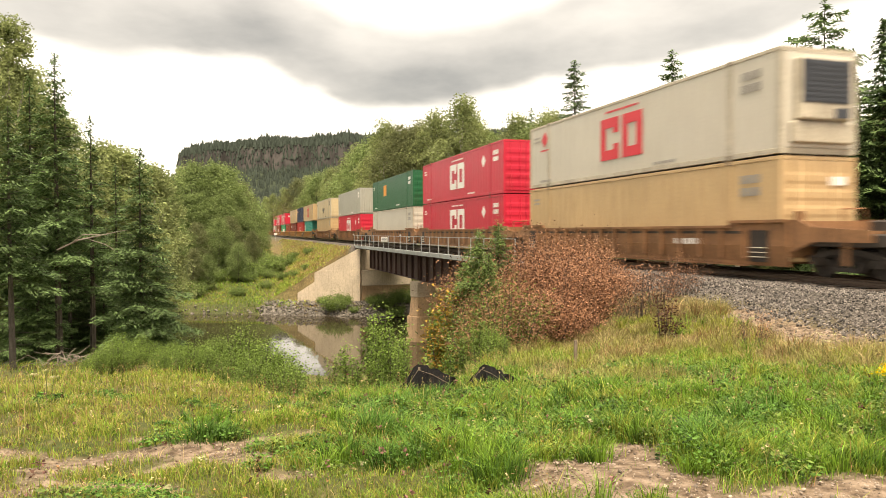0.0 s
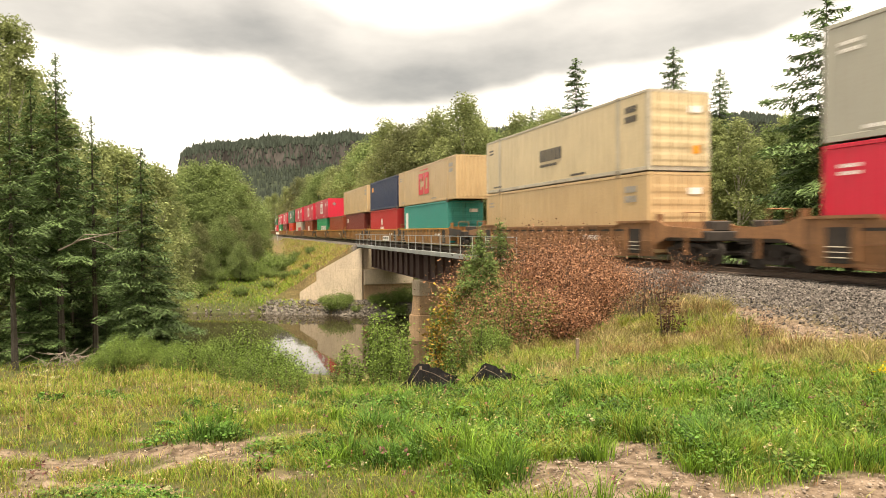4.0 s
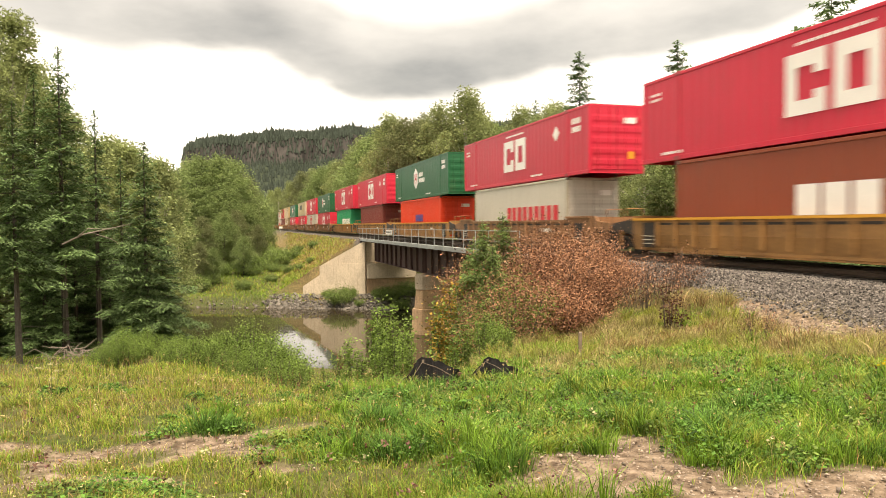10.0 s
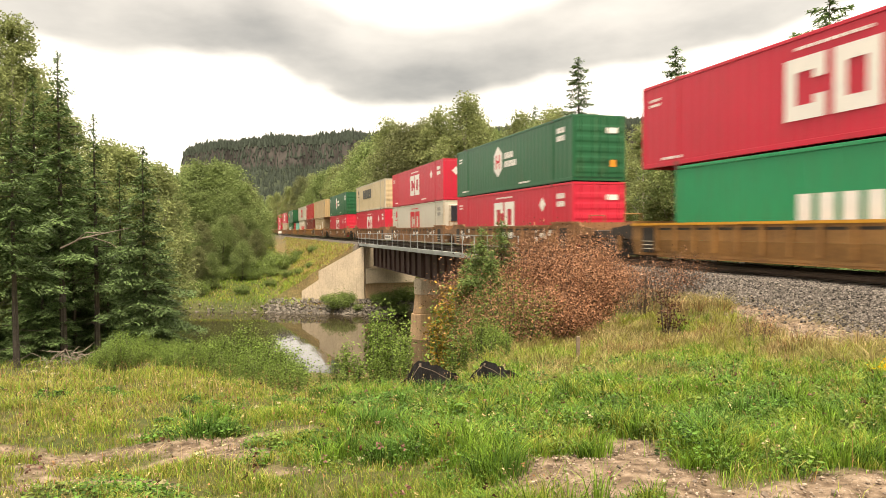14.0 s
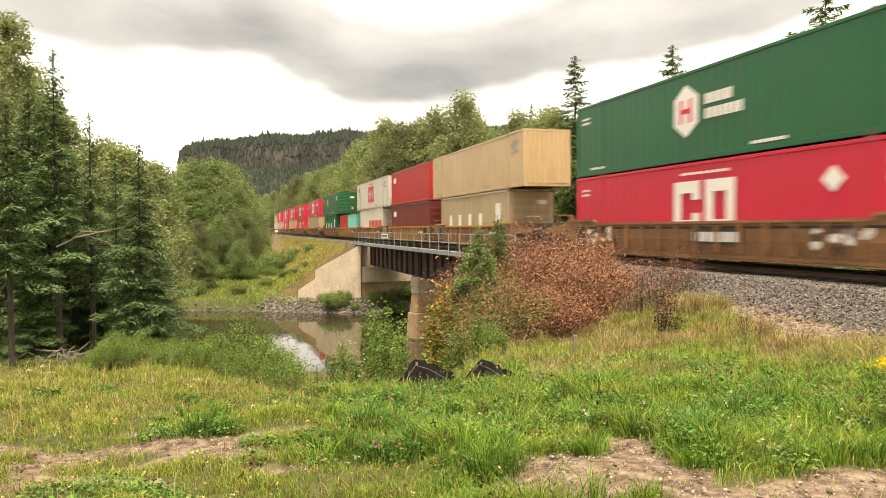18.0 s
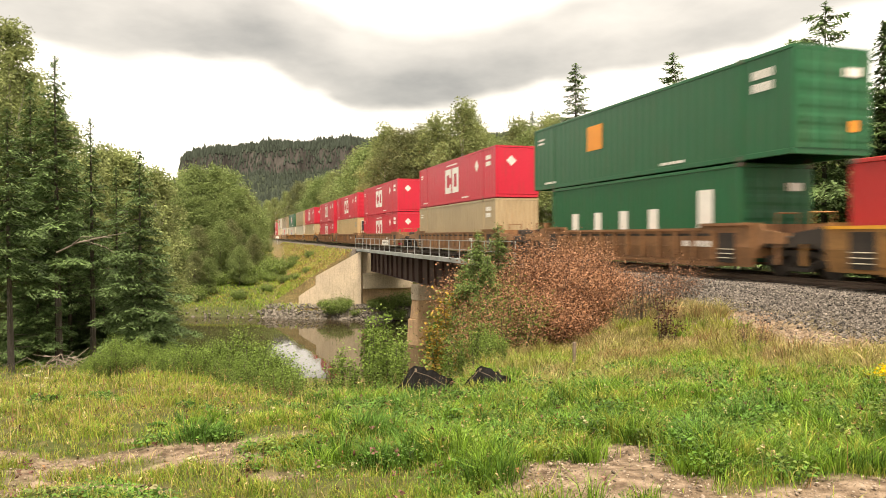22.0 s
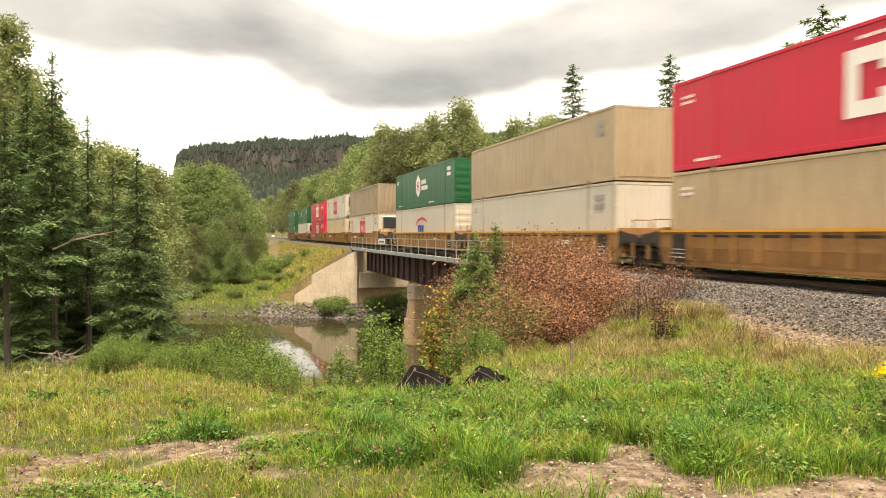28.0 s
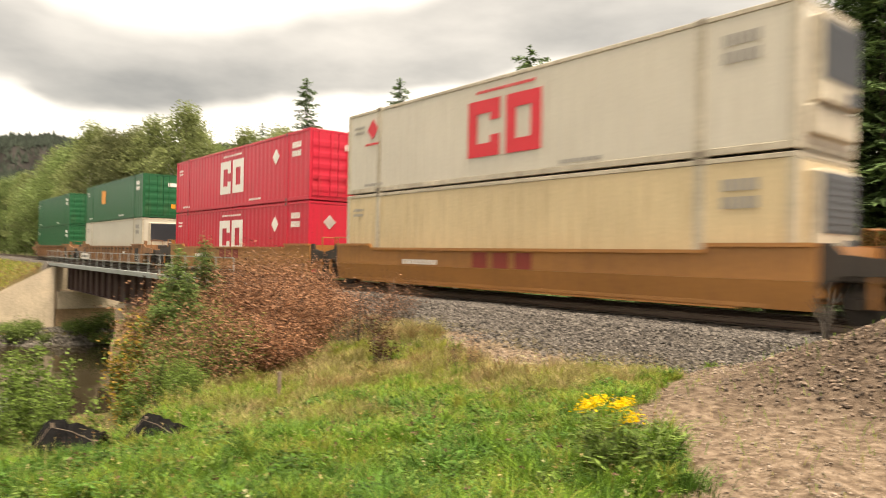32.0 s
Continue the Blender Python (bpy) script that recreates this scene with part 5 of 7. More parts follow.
def spruce(name, h, radius, seed, col="spruce", bare=0.06, whorl=0.30, thin=1.0, lab="", spray=0.17, cat="tree", taper=0.9):
    """A spruce: straight stem, whorls of drooping boughs set with flat sprays of needles."""
    rng, rnd = np.random.default_rng(seed), random.Random(seed)
    t = tagged(new(name), lab, cat)
    bm = B()
    tube(bm, [(0, 0, -0.4), (0.02, 0, h * 0.5), (0, 0.02, h)], 0.011 * h + 0.02, 0.008, 7)
    Cs, As, Bs = [], [], []
    count = int(h * (1 - bare) / whorl * 5.2 * thin)
    for i in range(count):
        f = bare + (1 - bare) * ((i + rnd.random()) / count) ** 0.92
        z, ang = f * h + rnd.uniform(-0.06, 0.06), i * 2.39996 + rnd.uniform(-0.5, 0.5)
        ln = radius * ((1.0 - f) ** taper) * rnd.choice((1.0, 0.85, 0.72, 0.5, 1.15)) * min(1.0, 0.65 + f * 2) + 0.08
        rise = 0.55 * (f - 0.45) + rnd.uniform(-0.10, 0.10)
        d = np.array([math.cos(ang), math.sin(ang), 0.0])
        sd = np.array([-d[1], d[0], 0.0])
        bend = 0.10 * ln * rnd.uniform(-1, 1)
        k = max(3, int(ln / (spray * 0.62)))
        pts = [(q, 0.0, 0) for q in np.linspace(0.12, 1.0, max(3, int(ln / (spray * 0.45))))]
        for q in np.linspace(0.15, 0.92, k):
            reach = 0.50 * ln * (1 - q) ** 0.6 * min(1, 0.35 + q * 1.6) + 0.4 * spray
            for sgn in (-1, 1):
                for m in np.arange(0.5, max(1.0, reach / (spray * 0.52)), 1.0):
                    pts.append((q + 0.55 * m * spray * 0.52 / ln, sgn * m * spray * 0.52, sgn))
        q, off, sg = (np.array(v) for v in zip(*pts))
        n = len(q)
        P = np.array([0, 0, z]) + d * (q * ln)[:, None] + sd * (bend * q ** 2 + off)[:, None]
        P[:, 2] += ln * (rise * q - 0.40 * q ** 2 + 0.25 * q ** 3) - 0.34 * np.abs(off) + rng.normal(size=n) * 0.05
        a = d[None] * np.where(sg == 0, 1.0, 0.62)[:, None] + sd[None] * (sg * 0.75)[:, None] + np.array([0, 0, -0.24]) + rng.normal(size=(n, 3)) * 0.27
        a /= np.linalg.norm(a, axis=1)[:, None]
        b = np.cross(a, np.array([0, 0, 1.0]) + rng.normal(size=(n, 3)) * 0.26)
        b /= np.linalg.norm(b, axis=1)[:, None]
        wd = spray * 0.66 * rng.uniform(0.7, 1.35, n)[:, None]
        Cs.append(P)
        As.append(a * wd)
        Bs.append(b * wd * 0.36)
        if ln > 0.5 and i % 2 == 0:
            tube(bm, [(0, 0, z), tuple(P[len(pts) // 9]), (d[0] * ln * 0.8, d[1] * ln * 0.8, z + ln * (rise * 0.8 - 0.40 * 0.64 + 0.128))], 0.016, 0.005, 4)
    for _ in range(int(bare * h * 9)):
        z, ang, l = rnd.uniform(0.25, bare * h + 0.8), rnd.uniform(0, 6.28), rnd.uniform(0.25, 0.8)
        tube(bm, [(0, 0, z), (l * math.cos(ang), l * math.sin(ang), z - 0.15 * l)], 0.012, 0.004, 3)
    part("trunk", bm, M["bark"], t)
    V, F = slips(np.concatenate(Cs), np.concatenate(As), np.concatenate(Bs))
    hang("crown", mesh_np("crown", V, [F], [M[col]]), t)
    return t


def shrub(name, h, width, leaves, size, seed, cols, stems=12, lab="", cat="bush", girth=1.0):
    """A many-stemmed bush; cols: (material, share)."""
    rng, rnd = np.random.default_rng(seed), random.Random(seed)
    t = tagged(new(name), lab, cat)
    bm, tips = B(), []
    for i in range(stems):
        a, r = rnd.uniform(0, 6.28), width / 2 * math.sqrt(rnd.random())
        x, y = r * math.cos(a), r * math.sin(a)
        z = h * rnd.uniform(0.6, 1.0) * (1 - 0.45 * (r / (width / 2)) ** 2)
        p0 = (x * 0.45, y * 0.45, -0.15)
        tube(bm, [p0, (x * 0.75, y * 0.75, z * 0.5), (x, y, z)], (0.012 + 0.004 * h) * girth, 0.004 * girth, 4)
        for q in np.linspace(0.25, 1, 7):
            tips.append((p0[0] + (x - p0[0]) * q, p0[1] + (y - p0[1]) * q, z * q))
    tagged(part("stem", bm, M["bark"], t), kind="stuff")
    tips = np.array(tips)
    for col, share in cols:
        n = int(leaves * share)
        C = tips[rng.integers(0, len(tips), n)] + rng.normal(size=(n, 3)) * np.array([width * 0.085, width * 0.085, h * 0.075])
        C[:, 2] = np.maximum(C[:, 2], 0.03)
        V, F = leaf_quads(rng, C, size, shape=quads if size > 0.03 else slips)
        hang("foliage", mesh_np("foliage", V, [F], [M[col]]), t)
    return t


def put(ob, x, y, s=1.0, rz=0.0, sink=0.0, first=False):
    """Stand a plant on the ground: the thing itself the first time, a copy after that."""
    m = pose(x, y, ground(x, y) - sink, 0, 0, rz) @ Matrix.Diagonal((s, s, s, 1))
    if first:
        ob.matrix_basis = m
        return ob
    return copy_thing(ob, m @ Matrix.Diagonal([1 / v for v in ob.scale] + [1]))


def at_px(px, depth):
    """Across and ahead for a direction px to the side of straight ahead."""
    return (px - 784) / 1219 * depth, depth


rnd = random.Random(11)
PLANTED = set()


def plant(ob, x, y, s=1.0, rz=None):
    first = ob.name not in PLANTED
    PLANTED.add(ob.name)
    return put(ob, x, y, s, rnd.uniform(0, 360) if rz is None else rz, first=first)


def top_at(ob, h0, px, depth, py, rz=None):
    """Plant so that the top, h0 up in the model, reaches the line of sight py (410 is level)."""
    x, y = at_px(px, depth)
    s = (1.6 + (410 - py) / 1219 * depth - ground(x, y)) / h0
    return plant(ob, x, y, max(s, 0.12), rz)


def build_near_woods():
    sp = [spruce("spruce_tree", 9.6, 1.9, 1, taper=0.8, bare=0.30, whorl=0.28, spray=0.105, lab="tall narrow dark green spruce on the river bank"),
          spruce("spruce_tree", 7.4, 2.15, 2, bare=0.10, whorl=0.28, spray=0.105, lab="full dark green spruce with spreading boughs"),
          spruce("spruce_tree", 8.6, 1.35, 3, bare=0.34, whorl=0.30, thin=0.9, spray=0.105, lab="thin spruce with a bare spiky top"),
          spruce("spruce_tree", 7.8, 2.1, 4, bare=0.34, whorl=0.28, spray=0.105, lab="dark green spruce with dead bare lower stem")]
    # (kind, bearing, depth, line of the top)
    for k, px, dep, py in ((0, 100, 24, 98), (3, 15, 16.5, 185), (2, 160, 26, 205), (1, 247, 21.5, 262), (3, -75, 18, 120), (0, 55, 27, 140), (1, 135, 29, 275), (2, 205, 30, 290), (1, -160, 22, 90), (0, -260, 20, 60), (0, -20, 31, 80),
                           (1, 180, 28, 400), (1, 62, 24, 360), (1, 90, 32, 330), (1, 220, 33, 400), (1, 30, 30, 300), (1, 275, 31, 430), (1, 150, 34, 350), (2, 120, 27, 330), (1, 40, 25, 420), (1, 100, 27, 430), (1, 155, 30, 440), (1, 200, 31, 450), (1, 75, 34, 400), (1, 0, 28, 400), (1, 240, 34, 440), (1, 130, 36, 410), (1, 40, 36, 380)):
        top_at(sp[k], (9.6, 7.4, 8.6, 7.8)[k], px, dep, py)
    bl = [broadleaf("poplar_tree", 12.5, 4.6, 30000, 0.060, 5, "leaf_pale", "birch", 0.16, 90, lab="pale-stemmed leafy poplar behind the spruces"),
          broadleaf("birch_tree", 10.0, 4.0, 24000, 0.066, 6, "leaf_pale", "birch", 0.15, 80, lab="yellow-green leafy birch behind the spruces")]
    for k, px, dep, py in ((0, 25, 29, 40), (0, -60, 27, 20), (1, 190, 42, 250), (1, 225, 40, 262), (0, 125, 45, 215), (1, 55, 38, 130), (0, -140, 30, 30), (1, 205, 48, 262), (1, 265, 50, 290), (0, 90, 50, 230), (0, 20, 45, 120), (1, 150, 38, 300), (0, 250, 55, 300)):
        top_at(bl[k], (12.5, 10.0)[k], px, dep, py)


build_near_woods()


def build_back_woods():
    kinds = [broadleaf("aspen_tree", 13, 6.0, 19000, 0.105, 21, "leaf_pale", "birch", 0.15, 95, lab="pale green aspen beyond the tracks"),
             broadleaf("maple_tree", 11, 7.0, 19000, 0.112, 22, "leaf", "bark", 0.10, 95, lab="mid-green broad-leaved tree beyond the river"),
             broadleaf("ash_tree", 12, 6.2, 19000, 0.105, 23, "leaf_olive", "bark", 0.12, 95, lab="olive green broad-leaved tree beyond the tracks"),
             broadleaf("birch_tree", 9, 4.6, 16000, 0.080, 24, "leaf_pale", "birch", 0.12, 80, lab="slender birch with light yellow-green leaves")]
    H = (13, 11, 12, 9)
    # behind the railway, seen over the train
    for k, px, dep, py in ((1, 640, 120, 265), (0, 678, 95, 222), (2, 702, 90, 228), (2, 730, 90, 232), (2, 752, 92, 222), (0, 778, 86, 205), (0, 812, 80, 182), (0, 838, 84, 205), (1, 858, 88, 240), (0, 885, 90, 250), (0, 912, 80, 212),
                           (1, 935, 76, 230), (0, 962, 72, 205), (0, 985, 70, 210), (1, 1040, 62, 235), (0, 1080, 58, 230), (3, 1130, 52, 235), (3, 1180, 46, 215), (1, 1215, 45, 240), (3, 1255, 42, 225), (3, 1305, 40, 225), (1, 1345, 42, 240),
                           (0, 1400, 44, 215), (1, 1480, 40, 210), (0, 1560, 38, 180), (1, 1650, 36, 190), (0, 1740, 34, 170), (3, 1850, 33, 150), (1, 1950, 30, 160), (0, 2100, 30, 120), (3, 2250, 30, 120),
                           (1, 560, 170, 312), (0, 590, 155, 300), (2, 612, 150, 285), (0, 632, 140, 262), (1, 655, 128, 250), (2, 530, 190, 318), (0, 505, 210, 335), (0, 545, 200, 315), (1, 575, 175, 305), (0, 485, 230, 345), (0, 470, 240, 350), (1, 600, 135, 310), (3, 650, 112, 300), (3, 690, 100, 290), (1, 720, 100, 270)):
        top_at(kinds[k], H[k], px, dep, py)
    # left of the railway beyond the river
    for k, px, dep, py in ((1, 300, 105, 315), (1, 335, 98, 292), (1, 372, 100, 292), (1, 402, 104, 300), (2, 428, 112, 325), (1, 440, 118, 345), (1, 270, 110, 300), (2, 235, 110, 290), (0, 200, 112, 280), (1, 160, 115, 280), (1, 110, 115, 280), (0, 60, 118, 270), (1, 10, 118, 270),
                           (1, 320, 84, 400), (2, 350, 86, 395), (1, 385, 88, 390), (2, 410, 92, 385), (1, 290, 84, 390), (2, 340, 78, 440), (1, 365, 79, 450), (1, 420, 84, 430), (2, 445, 95, 410), (1, 455, 105, 395), (1, 432, 100, 375), (1, 310, 95, 350), (1, 355, 96, 345), (1, 390, 97, 345), (2, 418, 105, 350),
                           (0, 330, 140, 300), (0, 380, 150, 305), (1, 425, 160, 335), (1, 450, 170, 355), (0, 465, 190, 372)):
        top_at(kinds[k], H[k], px, dep, py)
    sp = [spruce("spruce_tree", 17, 2.7, 31, taper=0.5, bare=0.12, whorl=0.40, thin=0.8, spray=0.21, lab="tall lone spruce rising behind the train"),
          spruce("spruce_tree", 13, 2.9, 32, bare=0.05, whorl=0.32, spray=0.26, lab="broad dark spruce beyond the tracks"),
          spruce("spruce_tree", 11, 4.0, 33, taper=0.6, bare=0.10, whorl=0.42, thin=0.62, spray=0.20, lab="open-branched spruce beyond the tracks")]
    for k, px, dep, py in ((0, 1016, 62, 110), (0, 1187, 52, 92), (0, 940, 88, 193), (0, 1268, 54, 132), (2, 1455, 29.5, 8), (1, 1558, 27, 40), (1, 1620, 26, 30), (1, 1505, 33, 120), (1, 1690, 24, 40), (0, 1760, 26, 60), (1, 1840, 24, 20), (1, 1930, 22, 40),
                           (1, 2420, 20, -480), (2, 2480, 21, -620), (0, 2545, 20, -560), (1, 2290, 23, -260), (0, 2350, 22, -420), (1, 2620, 20, -500), (0, 2050, 22, 20), (1, 2180, 22, 0), (1, 2350, 20, 0), (0, 2500, 20, 0), (1, 645, 128, 262), (1, 1400, 36, 190), (0, 735, 105, 224), (0, 838, 115, 225), (1, 1590, 30, 60), (1, 1660, 30, 70)):
        top_at(sp[k], (17, 13, 11)[k], px, dep, py)


build_back_woods()


def build_bushes():
    red = shrub("dogwood_bush", 2.5, 3.6, 50000, 0.026, 41, [("leaf_rust", 0.74), ("leaf_dead", 0.14), ("leaf_peach", 0.12)], 60, lab="dense bush with rust-red and brown autumn leaves")
    for px, dep, py in ((925, 18.6, 418), (985, 19.2, 408), (1024, 20.3, 416), (960, 17.4, 450), (900, 17.6, 468)):
        top_at(red, 2.5, px, dep, py)
    sumac = shrub("sumac_bush", 1.7, 2.2, 13000, 0.024, 42, [("leaf_peach", 0.30), ("leaf_rust", 0.25), ("leaf_alder", 0.45)], 34, lab="bush turning peach and red")
    top_at(sumac, 1.7, 895, 15.8, 490), top_at(sumac, 1.7, 850, 16.2, 520)
    yel = shrub("maple_sapling", 2.0, 1.0, 4600, 0.029, 43, [("leaf_yellow", 0.55), ("leaf_alder", 0.45)], 9, lab="sapling with yellowing leaves")
    top_at(yel, 2.0, 803, 17, 480), top_at(yel, 2.0, 818, 17.5, 465)
    fir = spruce("young_fir", 2.9, 1.0, 44, col="fir", bare=0.02, whorl=0.12, spray=0.055, lab="young green fir beside the red bush")
    top_at(fir, 2.9, 845, 17.2, 408), top_at(fir, 2.9, 880, 18.5, 394), top_at(fir, 2.9, 826, 18.0, 445), top_at(fir, 2.9, 862, 16.6, 450)
    green = shrub("alder_bush", 1.9, 2.2, 12500, 0.038, 45, [("leaf_alder", 1.0)], 70, lab="rounded leafy green alder bush")
    for px, dep, py in ((425, 13.5, 576), (375, 13.6, 590), (335, 12.6, 598), (292, 13.2, 606), (478, 12.2, 610), (190, 13.6, 604), (375, 14.2, 600), (462, 12.6, 600), (400, 12.2, 618), (205, 15, 588), (440, 11.6, 630), (300, 17, 600), (245, 18, 590), (160, 15.5, 620), (345, 13.0, 640), (488, 11.4, 645), (862, 14.2, 575)):
        top_at(green, 1.9, px, dep, py)
    sap = shrub("alder_sapling", 1.9, 0.85, 1500, 0.036, 46, [("leaf_alder", 1.0)], 6, lab="thin green sapling on the bank")
    for px, dep, py in ((560, 10.0, 648), (600, 9.7, 655), (522, 9.9, 655), (585, 10.5, 626), (612, 10.8, 600), (668, 11.5, 540), (645, 12.3, 560), (692, 12.2, 535), (655, 10.8, 570), (685, 10.9, 575), (712, 11.4, 590), (845, 11.6, 560), (866, 12.4, 575), (822, 12.2, 590), (712, 13.5, 560), (207, 13.5, 585), (885, 11.8, 590), (660, 10.5, 610), (690, 10.2, 620), (800, 13, 600)):
        top_at(sap, 1.9, px, dep, py)
    thin = shrub("bare_red_shrub", 1.3, 1.5, 1700, 0.019, 47, [("leaf_dead", 0.5), ("leaf_rust", 0.5)], 30, girth=0.45, lab="thin leafless shrub with reddish twigs")
    for px, dep, py in ((1165, 17.2, 440), (1205, 17.6, 438), (1130, 17.0, 455), (1330, 12.8, 545)):
        top_at(thin, 1.3, px, dep, py)
    top_at(shrub("dead_weed", 1.15, 0.75, 520, 0.034, 48, [("leaf_dead", 1.0)], 8, girth=0.7, lab="withered dark brown weed stalks"), 1.15, 1172, 14.6, 505)
    far = shrub("willow_bush", 2.6, 4.0, 3600, 0.10, 49, [("leaf_alder", 0.5), ("leaf", 0.5)], 30, lab="rounded willow bush on the far bank")
    for px, dep, s in ((592, 69.5, 0.75), (606, 70.5, 0.5), (680, 69, 0.7), (715, 70, 0.8), (660, 70, 0.45), (740, 70, 0.7), (700, 68, 0.5), (570, 71, 0.35), (625, 69, 0.3), (455, 88, 0.6), (475, 86, 0.5), (500, 84, 0.45), (440, 84, 0.6), (520, 80, 0.35), (490, 92, 0.5), (505, 98, 0.5), (470, 80, 0.4), (420, 76, 0.5), (540, 79, 0.3), (480, 92, 1.1), (500, 96, 1.0), (460, 100, 1.1), (430, 86, 1.0), (340, 76, 0.8), (390, 90, 1.0), (365, 95, 1.1), (440, 108, 1.2), (415, 98, 1.3), (330, 88, 1.2), (380, 84, 0.7), (300, 80, 1.0), (280, 78, 1.2), (520, 100, 0.5), (545, 94, 0.45)):
        plant(far, *at_px(px, dep), s)


build_bushes()


def blades(name, P, height, width, lean, index, mats, label, category, seed=1, out=None):
    """Grass: each blade a bent strip of two quads' width that ends in a point."""
    rng = np.random.default_rng(seed)
    n = len(P)
    a = rng.uniform(0, 6.283, n)
    side = np.stack([np.cos(a), np.sin(a), 0 * a], 1)
    if out is None:
        b = rng.uniform(0, 6.283, n)
        out = np.stack([np.cos(b), np.sin(b), 0 * b], 1)
    out = out * (lean * rng.uniform(0.2, 1.2, n))[:, None]
    up = np.array([0, 0, 1.0])
    H, W = np.asarray(height)[:, None], np.asarray(width)[:, None]
    p0, p1, p2 = P, P + up * H * 0.62 + out * H * 0.3, P + up * H * 0.95 + out * H
    V = np.stack([p0 - side * W, p0 + side * W, p1 + side * W * 0.8, p1 - side * W * 0.8, p2], 1).reshape(-1, 3)
    i = np.arange(n)[:, None] * 5
    me = mesh_np(name, V, [i + np.array([[0, 1, 2, 3]]), i + np.array([[3, 2, 4]])], mats, np.concatenate([index, index]))
    return tagged(new(name, me), label, category, kind="stuff")


def tufts(name, x, y, per, spread, height, kind, width, lean, label, seed, mats):
    """Clumps of blades that arch outwards."""
    rng = np.random.default_rng(seed)
    m = len(x)
    X, Y = np.repeat(x, per), np.repeat(y, per)
    q = np.abs(rng.normal(size=m * per)) * np.repeat(spread, per)
    a = rng.uniform(0, 6.283, m * per)
    out = np.stack([np.cos(a), np.sin(a), 0 * a], 1) + rng.normal(size=(m * per, 3)) * np.array([0.4, 0.4, 0])
    X, Y = X + q * np.cos(a), Y + q * np.sin(a)
    H = np.repeat(height, per) * rng.uniform(0.45, 1.1, m * per) * (1 - 0.25 * np.clip(q / np.repeat(spread, per) - 0.8, 0, 1.5))
    W = np.repeat(width, per)
    return blades(name, np.stack([X, Y, ground_np(X, Y) - 0.01], 1), H, W, np.full(m * per, lean), np.repeat(kind, per), mats, label, "grass", seed, out)


def fan(rng, n, r0, r1, a0=-42, a1=66, power=1.0):
    r = r0 + (r1 - r0) * rng.random(n) ** power
    a = rng.uniform(radians(a0), radians(a1), n)
    return r * np.sin(a), r * np.cos(a), r


